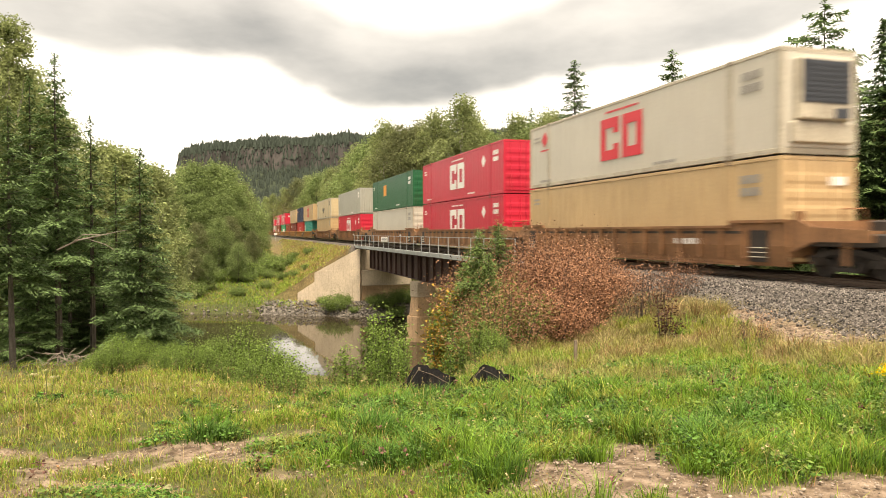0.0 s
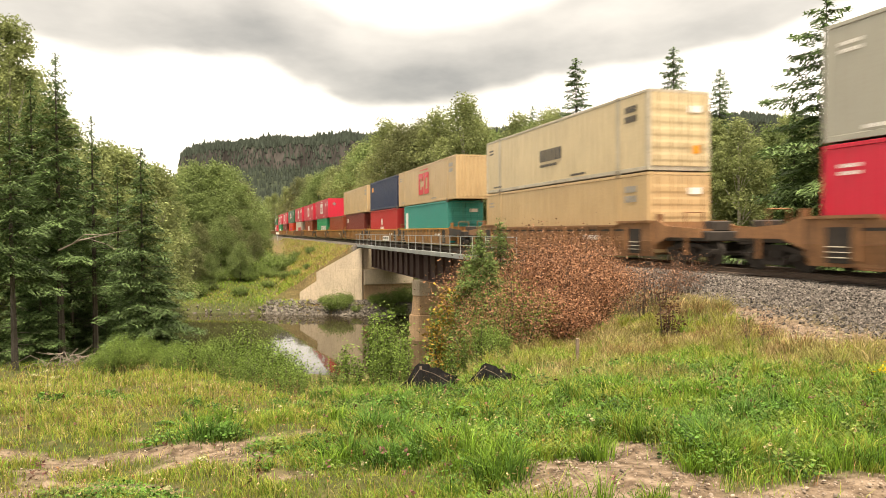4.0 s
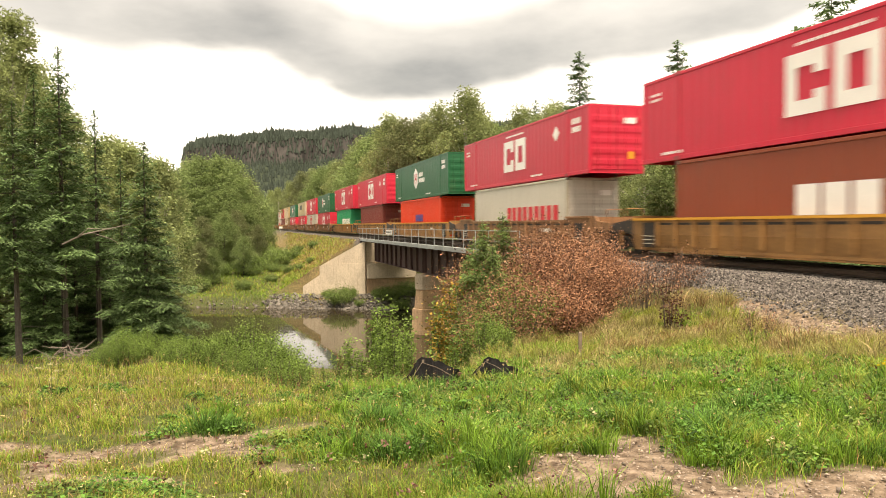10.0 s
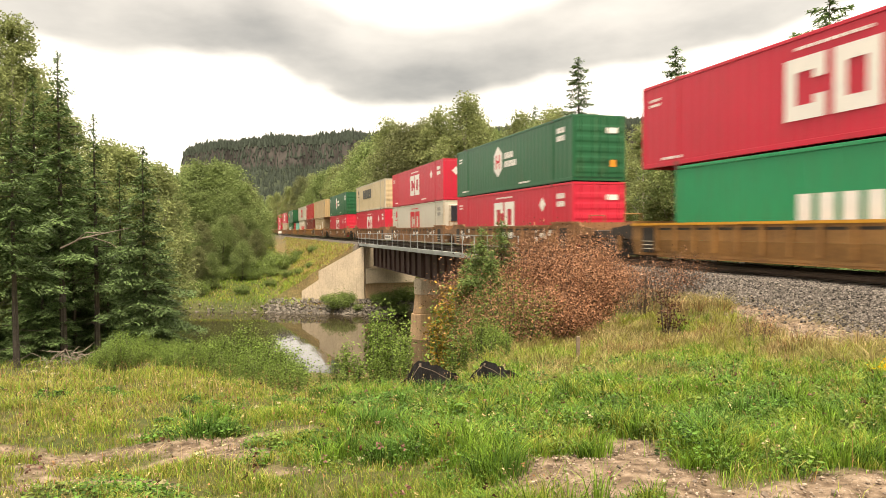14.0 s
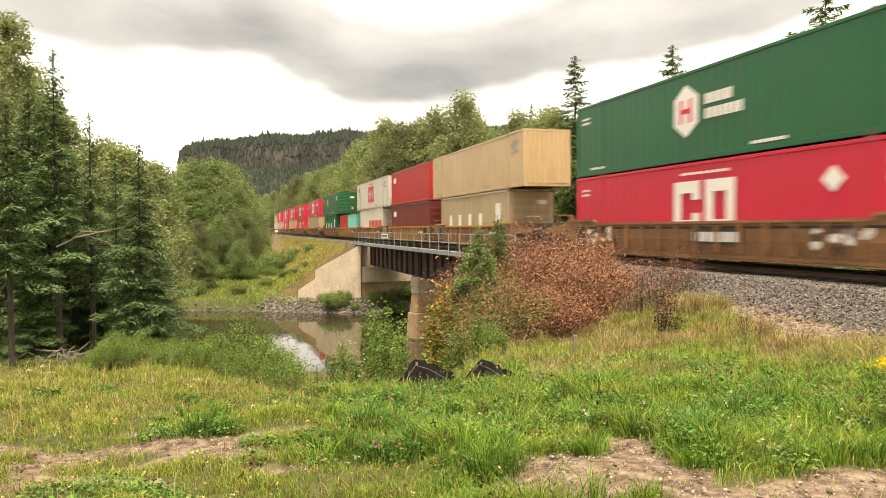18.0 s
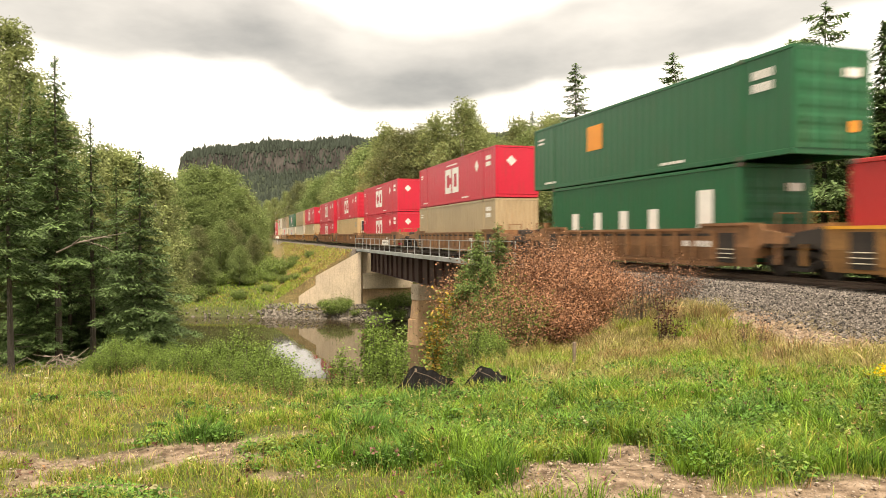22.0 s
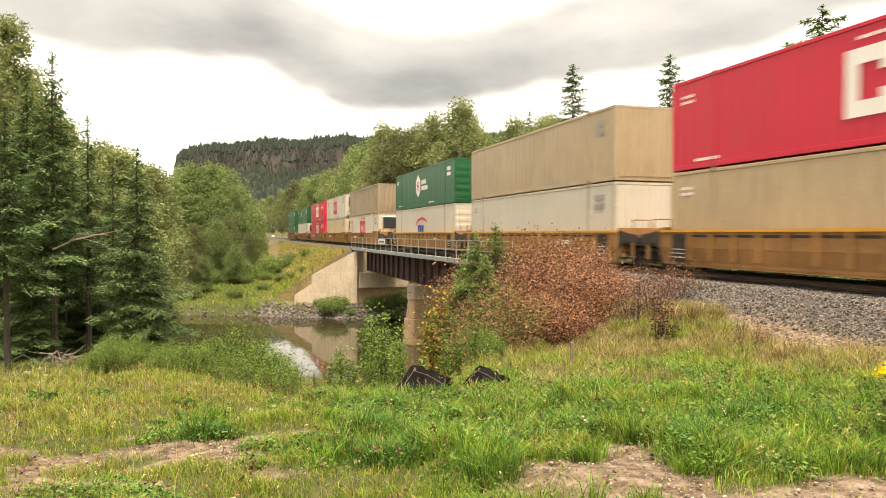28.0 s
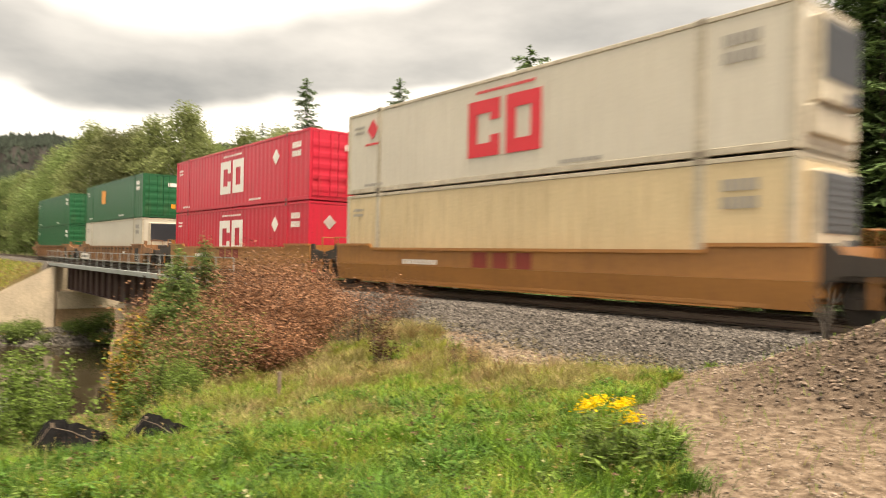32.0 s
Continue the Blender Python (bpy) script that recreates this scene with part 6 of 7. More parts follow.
def build_grass():
    rng = np.random.default_rng(8)
    GR = [M["grass"], M["grass_dry"], M["grass_yellow"], M["grass_rust"], M["grass_olive"], M["clover_leaf"]]

    def dry_np(X, Y, r):
        w, s = CT * X + ST * Y, -ST * X + CT * Y
        d = 0.10 + 0.22 * noise_np(X, Y, 0.8, 2.0) + 0.80 * np.clip((w - 2.9) / 2.2, 0, 1) * np.clip((s - 5.2) / 2.6, 0, 1) + 0.16 * np.clip((r - 6) / 3, 0, 1) * (X < 0.5)
        return d - 0.9 * blotch(X, Y, 3.6, 10.4, 1.2, 1.6, -20) - 0.8 * blotch(X, Y, 1.8, 12.8, 0.9, 1.4, 0)

    def lush_np(X, Y):
        """How rank the grass grows, 0 to 1: deep towards the rails, thin and worn on the river side."""
        a = X + 0.55 + 0.22 * (Y - 5) + 0.35 * noise_np(X, Y, 1.3, 6.0)
        return 1 / (1 + np.exp(-np.clip(a * 3.2, -30, 30)))

    # short turf, thin where the soil shows
    n = 390000
    X, Y, r = fan(rng, n, 2.9, 15.0, -37, 57, power=1.45)
    w = CT * X + ST * Y
    patch = noise_np(X, Y, 1.8, 1.0) + 0.8 * noise_np(X, Y, 5.0, 3.0)
    lush = lush_np(X, Y)
    keep = (rng.random(n) > bare_np(X, Y) * 0.985) & (np.abs(w - MID) > 4.5 + 0.3 * noise_np(X, Y, 0.9)) & (rng.random(n) < 0.60 + 0.14 * lush + 0.50 * patch)
    X, Y, r, w, patch, lush = (v[keep] for v in (X, Y, r, w, patch, lush))
    n = len(X)
    dryness, pick = dry_np(X, Y, r) + 0.10 * (1 - lush), rng.random(n)
    index = np.where(pick < dryness * 0.7, np.where(rng.random(n) < 0.18, 3, np.where(rng.random(n) < 0.6, 4, 1)), np.where(pick < dryness * 0.7 + 0.28 + 0.22 * (1 - lush), 2, 0))
    H = (0.020 + 0.050 * rng.random(n) ** 1.5 + 0.06 * np.clip(patch, 0, 1)) * (1.15 + 0.35 * lush) * (1 + 0.5 * np.clip((r - 6) / 5, 0, 1))
    blades("meadow_grass", np.stack([X, Y, ground_np(X, Y) - 0.01], 1), H, 0.0008 + 0.00033 * r, 0.6 + 0.5 * rng.random(n), index, GR, "uneven green meadow grass with dry straw stalks", "grass")
    # lush tufts in drifts, in a few heights: thick sedge clumps stand over the rest
    x, y, r = fan(rng, 6600, 2.9, 13, -37, 57, power=0.9)
    lush = lush_np(x, y)
    drift = noise_np(x, y, 0.9, 4.0) + 0.6 * noise_np(x, y, 2.6, 1.0) + 0.9 * (lush - 0.5)
    ok = (drift > 0.30) & (bare_np(x, y) < 0.35) & (dry_np(x, y, r) < 0.60)
    x, y, r, drift, lush = (v[ok] for v in (x, y, r, drift, lush))
    spots = ((1.43, 5.46), (1.22, 5.4), (1.62, 5.35), (1.47, 5.05), (0.61, 6.8), (0.35, 6.9), (0.85, 6.7), (3.03, 6.02), (-0.95, 8.0), (-0.7, 7.8), (0.25, 4.35), (-0.85, 4.75), (1.05, 4.55), (1.6, 4.35), (2.3, 4.6), (2.7, 4.3))
    for cx, cy in spots:
        k = 7
        x, y = np.append(x, cx + 0.10 * rng.normal(size=k)), np.append(y, cy + 0.10 * rng.normal(size=k))
        r, drift, lush = np.append(r, np.full(k, math.hypot(cx, cy))), np.append(drift, np.full(k, 1.2)), np.append(lush, np.ones(k))
    m = len(x)
    high = rng.random(m) ** 1.6
    tall = (0.065 + 0.115 * high) * (0.75 + 0.45 * lush) * (1 + 0.35 * np.clip(drift, 0, 1.3))
    tufts("grass_tufts", x, y, 64, rng.uniform(0.03, 0.09, m), tall, rng.choice([0, 0, 0, 0, 0, 5, 5, 2], m), 0.0010 + 0.00044 * r, 0.75, "coarse arching tufts of bright green grass", 4, GR)
    k = 150
    x, y, r = fan(rng, k, 4.7, 9.5, -32, 50)
    ok = (lush_np(x, y) > 0.35) & (bare_np(x, y) < 0.2) & (dry_np(x, y, r) < 0.5)
    x, y, r = x[ok], y[ok], r[ok]
    x, y = np.append(x, (-2.06, -1.93)), np.append(y, (5.70, 5.78))
    r = np.hypot(x, y)
    m = len(x)
    k = 300
    q, a = np.abs(rng.normal(size=k)) * 0.13, rng.uniform(0, 6.283, k)
    out = np.stack([np.cos(a), np.sin(a), 0 * a], 1) + rng.normal(size=(k, 3)) * np.array([0.4, 0.4, 0])
    leaves = blades("blade", np.stack([q * np.cos(a), q * np.sin(a), 0 * a - 0.01], 1), 0.17 * rng.uniform(0.5, 1.1, k) * (1 - 0.6 * np.clip(q - 0.1, 0, 1)), np.full(k, 0.0032), np.full(k, 1.0), np.zeros(k, int), [M["clover_leaf"]], "dense dark green clump of arching sedge", "sedge", 15, out)
    clump = tagged(new("sedge_clump"), "dense dark green clump of arching sedge", "sedge", "sedge clumps in the meadow")
    leaves.parent = clump
    del leaves["category"]
    for i in range(m):
        put(clump, float(x[i]), float(y[i]), float(rng.uniform(0.75, 1.2)), float(rng.uniform(0, 360)), first=i == 0)
    # dry hummocks towards the rails and along the lip of the bank
    x, y, r = fan(rng, 7600, 6.0, 17.5, power=0.8)
    w = CT * x + ST * y
    d = dry_np(x, y, r)
    ok = (d > 0.42 + 0.2 * rng.random(len(x))) & (np.abs(w - MID) > 4.6) & (bare_np(x, y) < 0.5)
    x, y, r, d = (v[ok] for v in (x, y, r, d))
    m = len(x)
    tone = noise_np(x, y, 1.1, 7.0) + 0.5 * rng.normal(size=m)
    kind = np.where(tone > 1.05, 3, np.where(tone > 0.45, 1, np.where(tone > -0.45, 4, np.where(tone > -0.95, 2, 0))))
    hum = np.clip(noise_np(x, y, 1.3, 2.0) + 0.5 * noise_np(x, y, 3.3, 4.0), -0.6, 1.2)
    tufts("dry_grass", x, y, 54, rng.uniform(0.05, 0.15, m), rng.uniform(0.13, 0.34, m) * (1 + 0.7 * hum), kind, 0.0007 + 0.00029 * r, 0.7, "olive and straw-coloured dry grass in low hummocks", 6, GR)
    # thin seed stalks over the turf, most of them faded to rust and straw
    n = 3600
    X, Y, r = fan(rng, n, 3.2, 14.0, -37, 57, power=0.8)
    keep = (bare_np(X, Y) < 0.55) & (np.abs(CT * X + ST * Y - MID) > 4.9) & (noise_np(X, Y, 1.5, 9.0) > -0.35)
    X, Y, r = X[keep], Y[keep], r[keep]
    n = len(X)
    H = rng.uniform(0.10, 0.30, n) * (1 + 0.35 * np.clip((r - 6) / 5, 0, 1))
    Z = ground_np(X, Y)
    blades("seed_stalks", np.stack([X, Y, Z - 0.01], 1), H, 0.0006 + 0.00022 * r, np.full(n, 0.2), rng.choice([3, 1, 4, 2, 2], n), GR, "thin faded seed stalks standing over the grass", "grass", 12)
    C = np.repeat(np.stack([X, Y, Z + H * 0.92], 1), 5, 0) + rng.normal(size=(n * 5, 3)) * np.array([0.008, 0.008, 0.016])
    V, F = leaf_quads(rng, C, 0.0085, shape=slips)
    tagged(new("seed_heads", mesh_np("seed_heads", V, [F], [M["grass_rust"], M["grass_dry"], M["leaf_dead"]], np.repeat(rng.choice([0, 1, 1, 2], n), 5))), "small faded seed heads on thin stalks", "grass", kind="stuff")
    # slopes and the far bank
    n = 130000
    s = np.where(rng.random(n) < 0.34, rng.uniform(11, 40, n), 66 + 49 * rng.random(n) ** 1.3)
    w = rng.uniform(-34, 13.5, n)
    along = (s > 66) & (rng.random(n) < 0.22)
    s, w = np.where(along, rng.uniform(72, 170, n), s), np.where(along, rng.uniform(5, 12.3, n), w)
    X, Y = CT * w - ST * s, ST * w + CT * s
    Z = ground_np(X, Y)
    keep = (Z > np.where(s < 60, -6.4, -6.78)) & (np.abs(w - MID) > np.where(s < 60, 5.0, 3.2))
    X, Y, Z, w, s = (v[keep] for v in (X, Y, Z, w, s))
    n = len(X)
    dryness = np.where(s > 60, 0.03 + 0.62 * np.clip((w - 5.5) / 3, 0, 1), 0.25) + 0.28 * noise_np(X, Y, 0.25)
    pick = rng.random(n)
    index = np.where(pick < dryness * 0.8, np.where(rng.random(n) < 0.4, 3, np.where(rng.random(n) < 0.6, 4, 1)), np.where(pick < dryness * 0.8 + 0.4, 2, 0))
    blades("bank_grass", np.stack([X, Y, Z - 0.02], 1), np.where(s > 60, rng.uniform(0.10, 0.32, n), rng.uniform(0.08, 0.24, n)), np.where(s > 60, 0.030, np.where(s < 24, 0.006, 0.012)), np.full(n, 1.0), index, GR, "rank grass on the river banks", "grass", 2)
    # mounds of clover and other broad-leaved weeds
    x, y, r = fan(rng, 2500, 2.9, 11.5, -37, 57, power=1.0)
    drift = noise_np(x, y, 1.2, 5.0) + 0.5 * noise_np(x, y, 3.1, 2.0) + 0.9 * (lush_np(x, y) - 0.5)
    ok = (drift > -0.05) & (bare_np(x, y) < 0.25) & (CT * x + ST * y < 8.5)
    x, y, r = x[ok], y[ok], r[ok]
    m, per = len(x), 95
    R, Hm = np.repeat(rng.uniform(0.08, 0.24, m), per), np.repeat(rng.uniform(0.06, 0.17, m) * (0.7 + 0.5 * lush_np(x, y)), per)
    v = rand_dirs(rng, m * per)
    v[:, 2] = np.abs(v[:, 2])
    v *= (rng.random(m * per) ** 0.25)[:, None]
    X, Y = np.repeat(x, per) + v[:, 0] * R, np.repeat(y, per) + v[:, 1] * R
    C = np.stack([X, Y, ground_np(X, Y) + 0.01 + v[:, 2] * Hm], 1)
    a = v * np.array([1, 1, -0.25]) + rng.normal(size=(m * per, 3)) * np.array([0.5, 0.5, 0.25])
    a /= np.linalg.norm(a, axis=1)[:, None]
    b = np.cross(a, np.array([0, 0, 1.0]) + rng.normal(size=a.shape) * 0.35)
    b /= np.linalg.norm(b, axis=1)[:, None] + 1e-6
    k = np.repeat((0.007 + 0.0011 * r) * rng.uniform(0.75, 1.5, m), per)[:, None] * rng.uniform(0.7, 1.3, (m * per, 1))
    V, F = quads(C, a * k, b * k * 0.72)
    index = np.repeat(rng.choice([0, 0, 1], m), per)
    tagged(new("clover_leaves", mesh_np("clover_leaves", V, [F], [M["clover_leaf"], M["leaf_alder"]], index)), "mounds of clover and broad-leaved weeds in the grass", "weeds", kind="stuff")
    # clover heads, faded brown heads, cream umbels
    x, y, r = fan(rng, 300, 3, 10, -38, 55)
    ok = bare_np(x, y) < 0.3
    x, y = x[ok], y[ok]
    C = np.stack([x, y, ground_np(x, y) + 0.11 + 0.12 * rng.random(len(x))], 1)
    idx = np.repeat(rng.choice([0, 0, 1, 1, 2], len(x)), 8)
    C = np.repeat(C, 8, 0) + rng.normal(size=(len(C) * 8, 3)) * 0.010
    V, F = leaf_quads(rng, C, 0.013)
    tagged(new("clover_flowers", mesh_np("clover_flowers", V, [F], [M["clover"], M["leaf_dead"], M["umbel"]], idx)), "scattered pink clover heads gone partly brown", "flowers", kind="stuff")
    um = tagged(new("yarrow"), "tall weed with flat cream flower heads", "wildflower")
    bm, C, r2 = B(), [], random.Random(5)
    for i in range(4):
        px, py, h = r2.gauss(0, 0.08), r2.gauss(0, 0.08), r2.uniform(0.28, 0.48)
        tube(bm, [(px * 0.4, py * 0.4, -0.03), (px, py, h)], 0.004, 0.003, 4)
        for _ in range(26):
            C.append((px + r2.gauss(0, 0.022), py + r2.gauss(0, 0.022), h + r2.uniform(-0.006, 0.012)))
    tagged(part("stem", bm, M["leaf_olive"], um), kind="stuff")
    V, F = leaf_quads(rng, np.array(C), 0.010, 0.2)
    hang("flower_head", mesh_np("flower_head", V, [F], [M["umbel"]]), um)["kind"] = "stuff"
    for px, dep in ((1450, 10.6), (1478, 10.3), (1405, 11.0), (70, 7.5)):
        plant(um, *at_px(px, dep), r2.uniform(0.8, 1.1))
    # pebbles and crumbs of soil on the worn patches
    n = 30000
    X, Y, r = fan(rng, n, 3.0, 8.0)
    ok = bare_np(X, Y) > 0.35
    X, Y = X[ok], Y[ok]
    scatter_stones("soil_crumbs", np.stack([X, Y, ground_np(X, Y) + 0.0], 1), 0.005 + 0.018 * rng.random(len(X)) ** 3, M["stone_tan"], "pebbles and crumbs of soil on bare patches", "pebbles")


build_grass()


def build_goldenrod():
    g = tagged(new("goldenrod"), "clump of goldenrod with bright yellow plumes", "wildflower")
    rng, r2 = np.random.default_rng(61), random.Random(61)
    bm, C, Fl = B(), [], []
    for i in range(52):
        x, y = r2.gauss(0, 0.24), r2.gauss(0, 0.16)
        h = r2.uniform(0.30, 0.46) if i >= 6 else r2.uniform(0.42, 0.52)
        tube(bm, [(x * 0.6, y * 0.6, -0.03), (x * 0.9, y * 0.9, h * 0.6), (x * 1.2, y * 1.2, h)], 0.005, 0.003, 4)
        for q in np.linspace(0.15, 0.95, 16):
            C.append((x * (0.6 + 0.6 * q) + r2.gauss(0, 0.035), y * (0.6 + 0.6 * q) + r2.gauss(0, 0.035), h * q))
        if i < 6:
            for _ in range(130):
                q = r2.random()
                Fl.append((x * 1.2 + r2.gauss(0, 0.042) + 0.05 * q, y * 1.2 + r2.gauss(0, 0.03), h + 0.02 + 0.06 * q + r2.gauss(0, 0.012)))
    tagged(part("stem", bm, M["leaf_alder"], g), kind="stuff")
    a = rand_dirs(rng, len(C)) * np.array([1, 1, 0.4])
    b = np.cross(a, [0, 0, 1.0])
    V, F = quads(np.array(C), a * 0.062, b * 0.019)
    hang("leaves", mesh_np("leaves", V, [F], [M["leaf_alder"]]), g)
    V, F = leaf_quads(rng, np.array(Fl), 0.012)
    hang("plume", mesh_np("plume", V, [F], [M["goldenrod"]]), g, "bright yellow flower plume")["kind"] = "stuff"
    put(g, 3.52, 4.98, 0.92, 0, first=True)


build_goldenrod()


def build_oddments():
    # collapsed black silt fence in two humps
    for (x, y, w, h, rz, seed) in ((-0.30, 8.4, 0.60, 0.42, 12, 1), (0.50, 8.55, 0.50, 0.34, -15, 2)):
        r2 = random.Random(seed)
        bm, rows, n = B(), [], 14
        for i in range(n + 1):
            q = i / n
            top = h * (1 - abs(q - 0.34) * (2.6 if q < 0.34 else 0.75)) * (1 + r2.uniform(-0.06, 0.06))
            xx, fold = (q - 0.4) * w, 0.05 * math.sin(q * 19 + seed)
            rows.append([bm.verts.new((xx + r2.uniform(-0.015, 0.015) + 0.12 * (k - 2) * (q - 0.5), yy + fold * (1 - zz / h), zz * 1.0)) for k, (yy, zz) in enumerate(((-0.16, -0.06), (-0.12, top * 0.35), (-0.05, top * 0.72), (0.0, top), (0.09, top * 0.62), (0.2, -0.05)))])
        for p, q in zip(rows, rows[1:]):
            for k in range(5):
                bm.faces.new((p[k], q[k], q[k + 1], p[k + 1]))
        bmesh.ops.solidify(bm, geom=bm.faces[:], thickness=0.006)
        f = tagged(new("silt_fence"), "slumped black woven silt fence in the grass", "silt fence")
        put(f, x, y, 1.0, rz, first=True)
        part("sheet", bm, M["silt"], f)
        part("cord", tube(B(), [(-0.38 * w, -0.14, h * 0.28), (-0.10 * w, -0.075, h * 0.80), (0.18 * w, -0.085, h * 0.66), (0.52 * w, -0.12, h * 0.38)], 0.003, 0.003, 4), M["wood_grey"], f, "pale stringy cord")
        part("stake", box(B(), -w * 0.06 - 0.014, -w * 0.06 + 0.014, -0.02, 0.01, -0.1, h * 0.85), M["wood_grey"], f)
    st = tagged(new("wooden_stake"), "short weathered wooden stake standing in the grass", "stake")
    put(st, 2.30, 12.1, 1.0, 10, first=True)
    bm = box(B(), -0.03, 0.03, -0.02, 0.02, -0.2, 0.50, 0.006)
    part("post", bm, M["wood_grey"], st)
    # dead limb that hangs out of the spruces
    limb = tagged(new("dead_branch"), "bare bleached dead branch leaning out of the spruces", "branch")
    x, y = at_px(100, 20.5)
    limb.matrix_basis = pose(x, y, 1.35)
    bm = tube(B(), [(-0.3, 0.5, -0.25), (0.6, 0, 0.05), (1.5, -0.2, 0.22), (2.2, -0.3, 0.35)], 0.035, 0.008, 5)
    tube(bm, [(0.4, 0.1, 0.0), (1.0, -0.5, 0.22), (1.9, -0.6, 0.20)], 0.02, 0.005, 5)
    tube(bm, [(0.9, -0.1, 0.1), (1.4, 0.1, -0.1), (1.7, 0.2, -0.35)], 0.014, 0.004, 4)
    part("limb", bm, M["twig"], limb)
    heap = tagged(new("brush_pile"), "heap of dead grey branches under the spruces", "brush pile")
    x, y = at_px(112, 19.0)
    put(heap, x, y, 1.0, 0, first=True)
    bm, r2 = B(), random.Random(9)
    for i in range(40):
        a, l = r2.uniform(0, 6.28), r2.uniform(0.4, 1.0)
        c = (r2.gauss(0, 0.35), r2.gauss(0, 0.3), r2.uniform(0.05, 0.4))
        tube(bm, [(c[0] - l * math.cos(a) / 2, c[1] - l * math.sin(a) / 2, max(0.0, c[2] - r2.uniform(0, 0.3))), (c[0], c[1], c[2]), (c[0] + l * math.cos(a) / 2, c[1] + l * math.sin(a) / 2, max(0, c[2] + r2.uniform(-0.3, 0.2)))], 0.014, 0.005, 4)
    tagged(part("branch", bm, M["twig"], heap), kind="stuff")
    # leafless bush on the shoulder
    tw = tagged(new("bare_bush"), "leafless grey twiggy bush beside the rails", "bush")
    put(tw, CT * 12.8 - ST * 5.6, ST * 12.8 + CT * 5.6, 1.0, 0, first=True)
    bm = B()
    for i in range(14):
        a, e = r2.uniform(0, 6.28), r2.uniform(0.2, 0.42)
        top = r2.uniform(0.6, 1.0)
        tube(bm, [(0, 0, -0.1), (0.4 * e * math.cos(a), 0.4 * e * math.sin(a), 0.45), (e * math.cos(a), e * math.sin(a), top)], 0.010, 0.003, 4)
        for _ in range(3):
            q, d = r2.uniform(0.4, 0.9), r2.uniform(0, 6.28)
            p = (e * q * math.cos(a), e * q * math.sin(a), top * q)
            tube(bm, [p, (p[0] + 0.14 * math.cos(d), p[1] + 0.14 * math.sin(d), p[2] + 0.16)], 0.004, 0.002, 3)
    part("twig", bm, M["bark"], tw)
    # small marker post far down the line
    mk = tagged(new("marker_post"), "white trackside marker post by the far line", "marker post")
    mk.matrix_basis = on_track(178, MID - 4.2, RAIL - 1.0)
    part("post", box(B(), -0.05, 0.05, -0.05, 0.05, 0, 1.9), M["galv"], mk)
    part("plate", box(B(), -0.4, 0.4, -0.08, -0.052, 1.5, 2.0), M["mark_white"], mk)


build_oddments()


# ---- hills ----
def cliff_material():
    m = bpy.data.materials.new("forested_cliff")
    m.use_nodes = True
    nt = m.node_tree
    N, L = nt.nodes.new, nt.links.new
    bs = nt.nodes["Principled BSDF"]
    tc, mp = N("ShaderNodeTexCoord"), N("ShaderNodeMapping")
    mp.inputs["Scale"].default_value = (0.10, 0.10, 0.030)
    L(tc.outputs["Object"], mp.inputs[0])
    t1, t2 = N("ShaderNodeTexNoise"), N("ShaderNodeTexNoise")
    t1.inputs["Scale"].default_value, t1.inputs["Detail"].default_value = 1.0, 8
    t2.inputs["Scale"].default_value, t2.inputs["Detail"].default_value = 0.16, 8
    L(mp.outputs[0], t1.inputs["Vector"]), L(tc.outputs["Object"], t2.inputs["Vector"])
    r1, r2 = N("ShaderNodeValToRGB"), N("ShaderNodeValToRGB")
    for r, cs in ((r1, ((0.30, (0.030, 0.028, 0.026)), (0.70, (0.080, 0.072, 0.066)))), (r2, ((0.35, (0.022, 0.030, 0.020)), (0.68, (0.044, 0.054, 0.034))))):
        for e, (p, c) in zip(r.color_ramp.elements, cs):
            e.position, e.color = p, (*c, 1)
    L(t1.outputs[0], r1.inputs[0]), L(t2.outputs[0], r2.inputs[0])
    at, mx = N("ShaderNodeAttribute"), N("ShaderNodeMix")
    at.attribute_name = "rock"
    mx.data_type = "RGBA"
    L(at.outputs["Fac"], mx.inputs["Factor"]), L(r2.outputs[0], mx.inputs[6]), L(r1.outputs[0], mx.inputs[7])
    L(mx.outputs[2], bs.inputs["Base Color"])
    bs.inputs["Roughness"].default_value = 0.95
    bs.inputs["Specular IOR Level"].default_value = 0.1
    bp = N("ShaderNodeBump")
    bp.inputs["Strength"].default_value, bp.inputs["Distance"].default_value = 0.7, 3.0
    L(t1.outputs[0], bp.inputs["Height"]), L(bp.outputs[0], bs.inputs["Normal"])
    return m


def hill_np(X, Y):
    """The flat-topped cliff across the valley, and the lower wooded ridge beside it."""
    edge = 900 + 30 * np.sin(X * 0.011) + 9 * np.sin(X * 0.06) + 5 * np.sin(X * 0.17) + 1.6 * np.sin(X * 0.47 + 3 * np.sin(X * 0.11)) + 1.2 * np.sin(X * 0.21 + 2 * np.sin(X * 0.07))
    q = Y - edge
    face = np.interp(q, [-330, -120, -45, -8, 5, 40, 700], [0, 0.34, 0.54, 0.64, 0.90, 1.0, 1.04])
    left = 1 / (1 + np.exp(-(X + 352 + 8 * np.sin(Y * 0.03)) / 3.0))
    top = np.interp(X, [-357, -344, -327, -300, -150, -60, 60, 200, 350, 900], [110, 117, 120, 122, 125, 127, 137, 149, 151, 118])
    shoulder = np.interp(X, [-432, -364, -350], [0.25, 0.45, 1.0])
    return face * top * (left * 0.55 + 0.45 * shoulder * np.clip(left + 0.35, 0, 1)) + 2.5 * np.sin(X * 0.09) * np.sin(Y * 0.08) * (face > 0.05), face


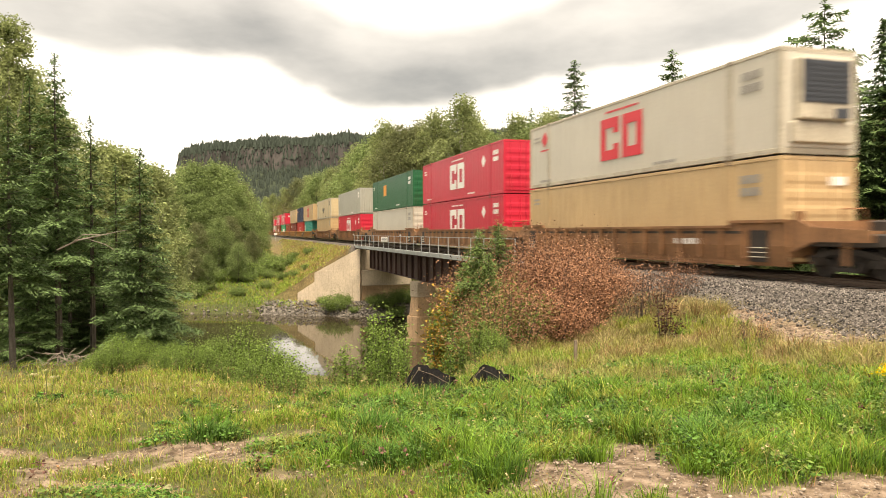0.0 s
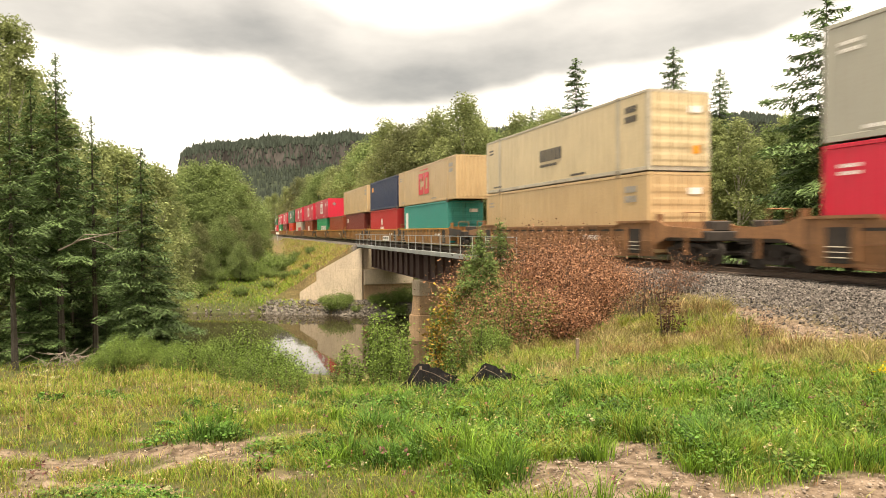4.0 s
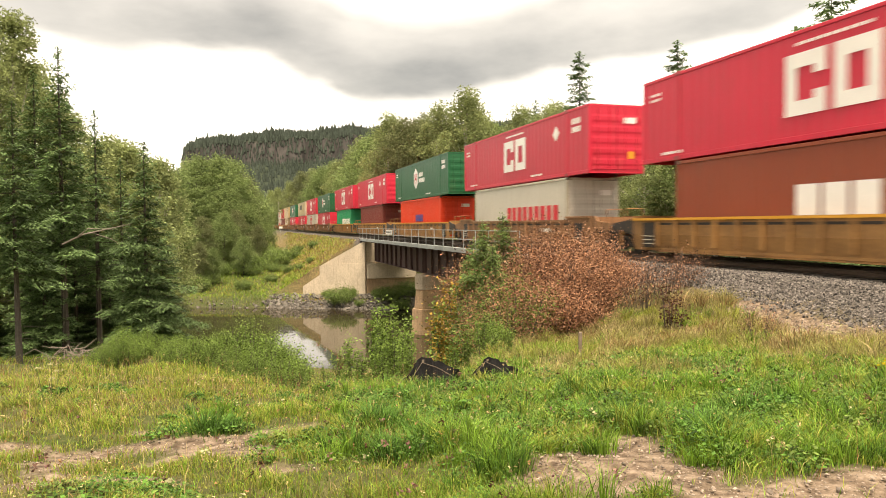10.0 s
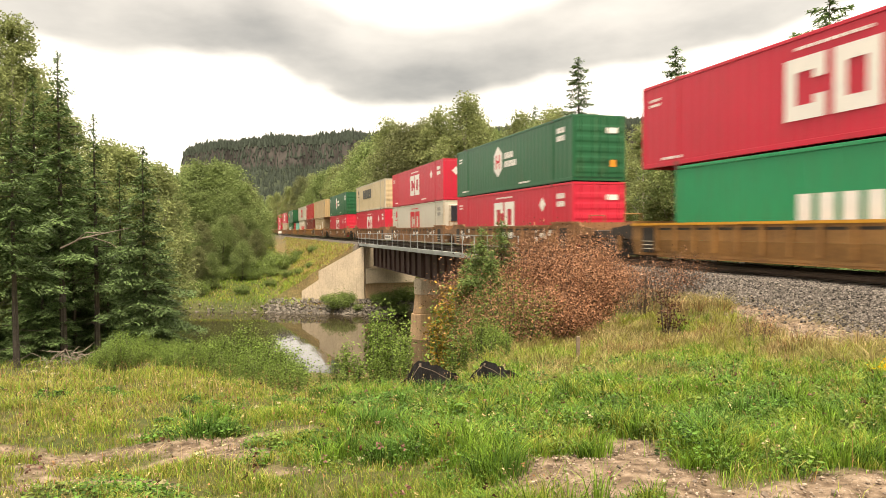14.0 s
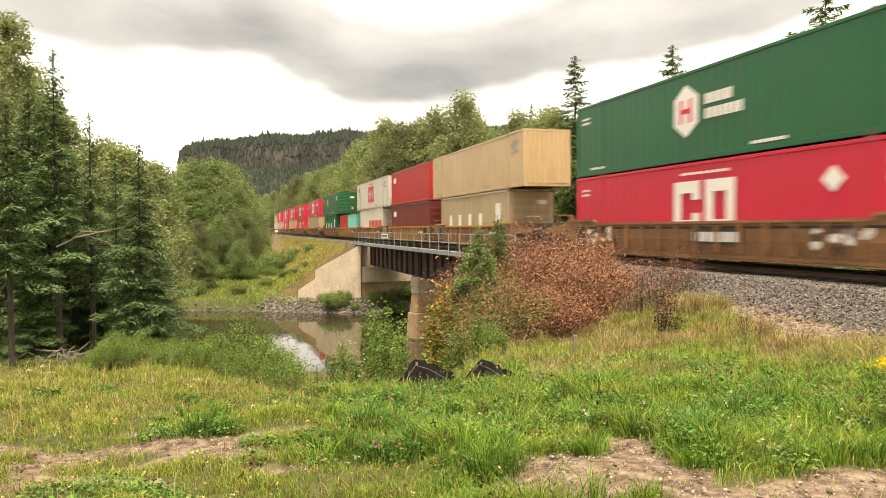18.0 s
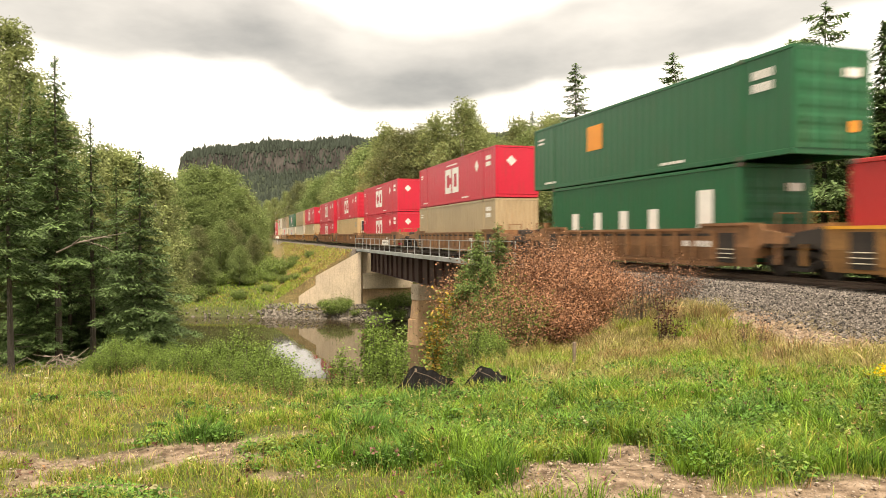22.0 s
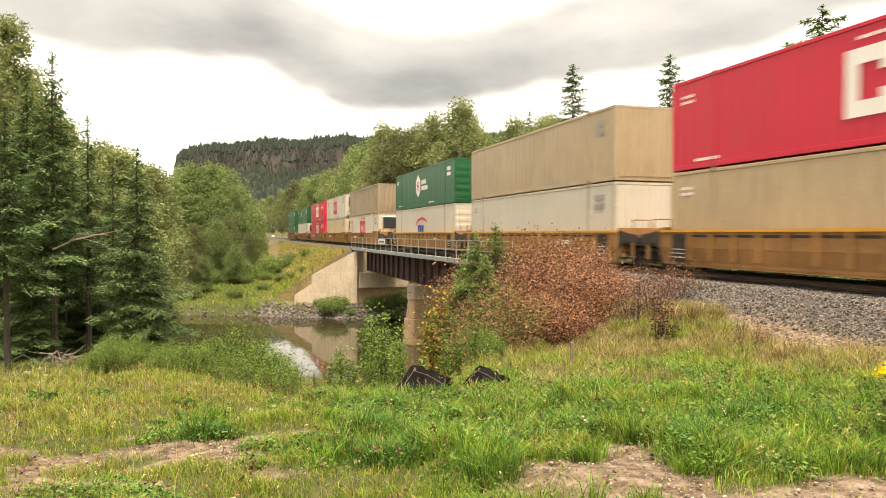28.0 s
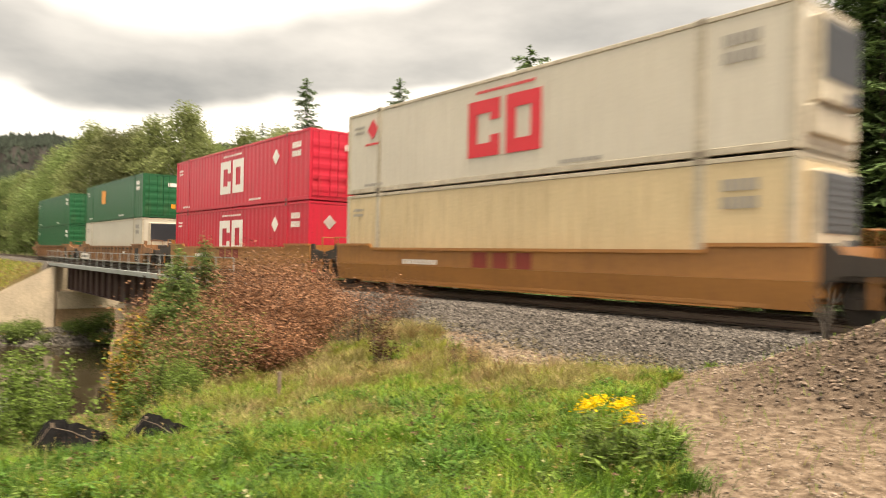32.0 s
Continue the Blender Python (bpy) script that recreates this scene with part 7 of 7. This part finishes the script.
def build_hills():
    xs = np.concatenate([np.arange(-520, 260, 3.0), np.arange(260, 1700, 14.0)])
    ys = np.concatenate([np.arange(540, 800, 12.0), np.arange(800, 990, 3.0), np.arange(990, 1500, 30.0)])
    X, Y = np.meshgrid(xs, ys)
    Z, face = hill_np(X, Y)
    gy = np.gradient(Z, axis=0) / np.maximum(np.gradient(Y, axis=0), 0.1)
    gx = np.gradient(Z, axis=1) / np.maximum(np.gradient(X, axis=1), 0.1)
    rock = np.clip((np.hypot(gx, gy) - 0.9) / 0.7, 0, 1) * np.clip((Z - 45) / 15, 0, 1)
    ny, nx = X.shape
    i = (np.arange(ny - 1)[:, None] * nx + np.arange(nx - 1)[None]).ravel()
    me = mesh_np("cliff", np.stack([X, Y, Z], -1).reshape(-1, 3), [np.stack([i, i + 1, i + nx + 1, i + nx], 1)], [cliff_material()], smooth=False)
    at = me.attributes.new("rock", "FLOAT", "POINT")
    at.data.foreach_set("value", rock.astype(np.float32).ravel())
    tagged(new("cliff", me), "flat-topped rock cliff with dark forest across the valley", "cliff", kind="structure")
    rng = np.random.default_rng(14)
    n = 52000
    x, y = rng.uniform(-420, 1200, n), rng.uniform(570, 960, n)
    top = rng.random(n) < 0.40
    y = np.where(top, 900 + 30 * np.sin(x * 0.011) + 9 * np.sin(x * 0.06) + 5 * np.sin(x * 0.17) + np.where(rng.random(n) < 0.3, rng.uniform(-9, 4, n), rng.uniform(2, 40, n)), y)
    z, f = hill_np(x, y)
    keep = ~((f > 0.64) & (f < 0.88) & (rng.random(n) < 0.60)) & (z > 3)
    x, y, z = x[keep], y[keep], z[keep]
    n = len(x)
    h = rng.uniform(3.5, 8.0, n) * np.where(rng.random(n) < 0.12, 1.35, 1.0)
    r = h * rng.uniform(0.13, 0.26, n)
    k = 5
    a = np.arange(k) * math.tau / k + rng.uniform(0, 6, n)[:, None]
    ring = np.stack([x[:, None] + r[:, None] * np.cos(a), y[:, None] + r[:, None] * np.sin(a), np.repeat((z + h * 0.02)[:, None], k, 1)], 2)
    tip = np.stack([x, y, z + h], 1)[:, None]
    V = np.concatenate([ring, tip], 1).reshape(-1, 3)
    base = np.arange(n)[:, None] * (k + 1)
    T = np.concatenate([base + np.array([[j, (j + 1) % k, k]]) for j in range(k)])
    tagged(new("far_forest", mesh_np("far_forest", V, [T], [M["spruce_far"]])), "distant dark spruce forest on the cliff", "forest", kind="stuff")


build_hills()


def motions():
    """The train rolls at a steady pace along the straight line towards the camera's right."""
    for thing, u, z in ROLLING:
        walk(thing, [(t, on_track(u - SPEED * (t - 16), MID, RAIL + z)) for t in (0, 4, 8, 12, 16, 20, 24, 28, 32)])


motions()
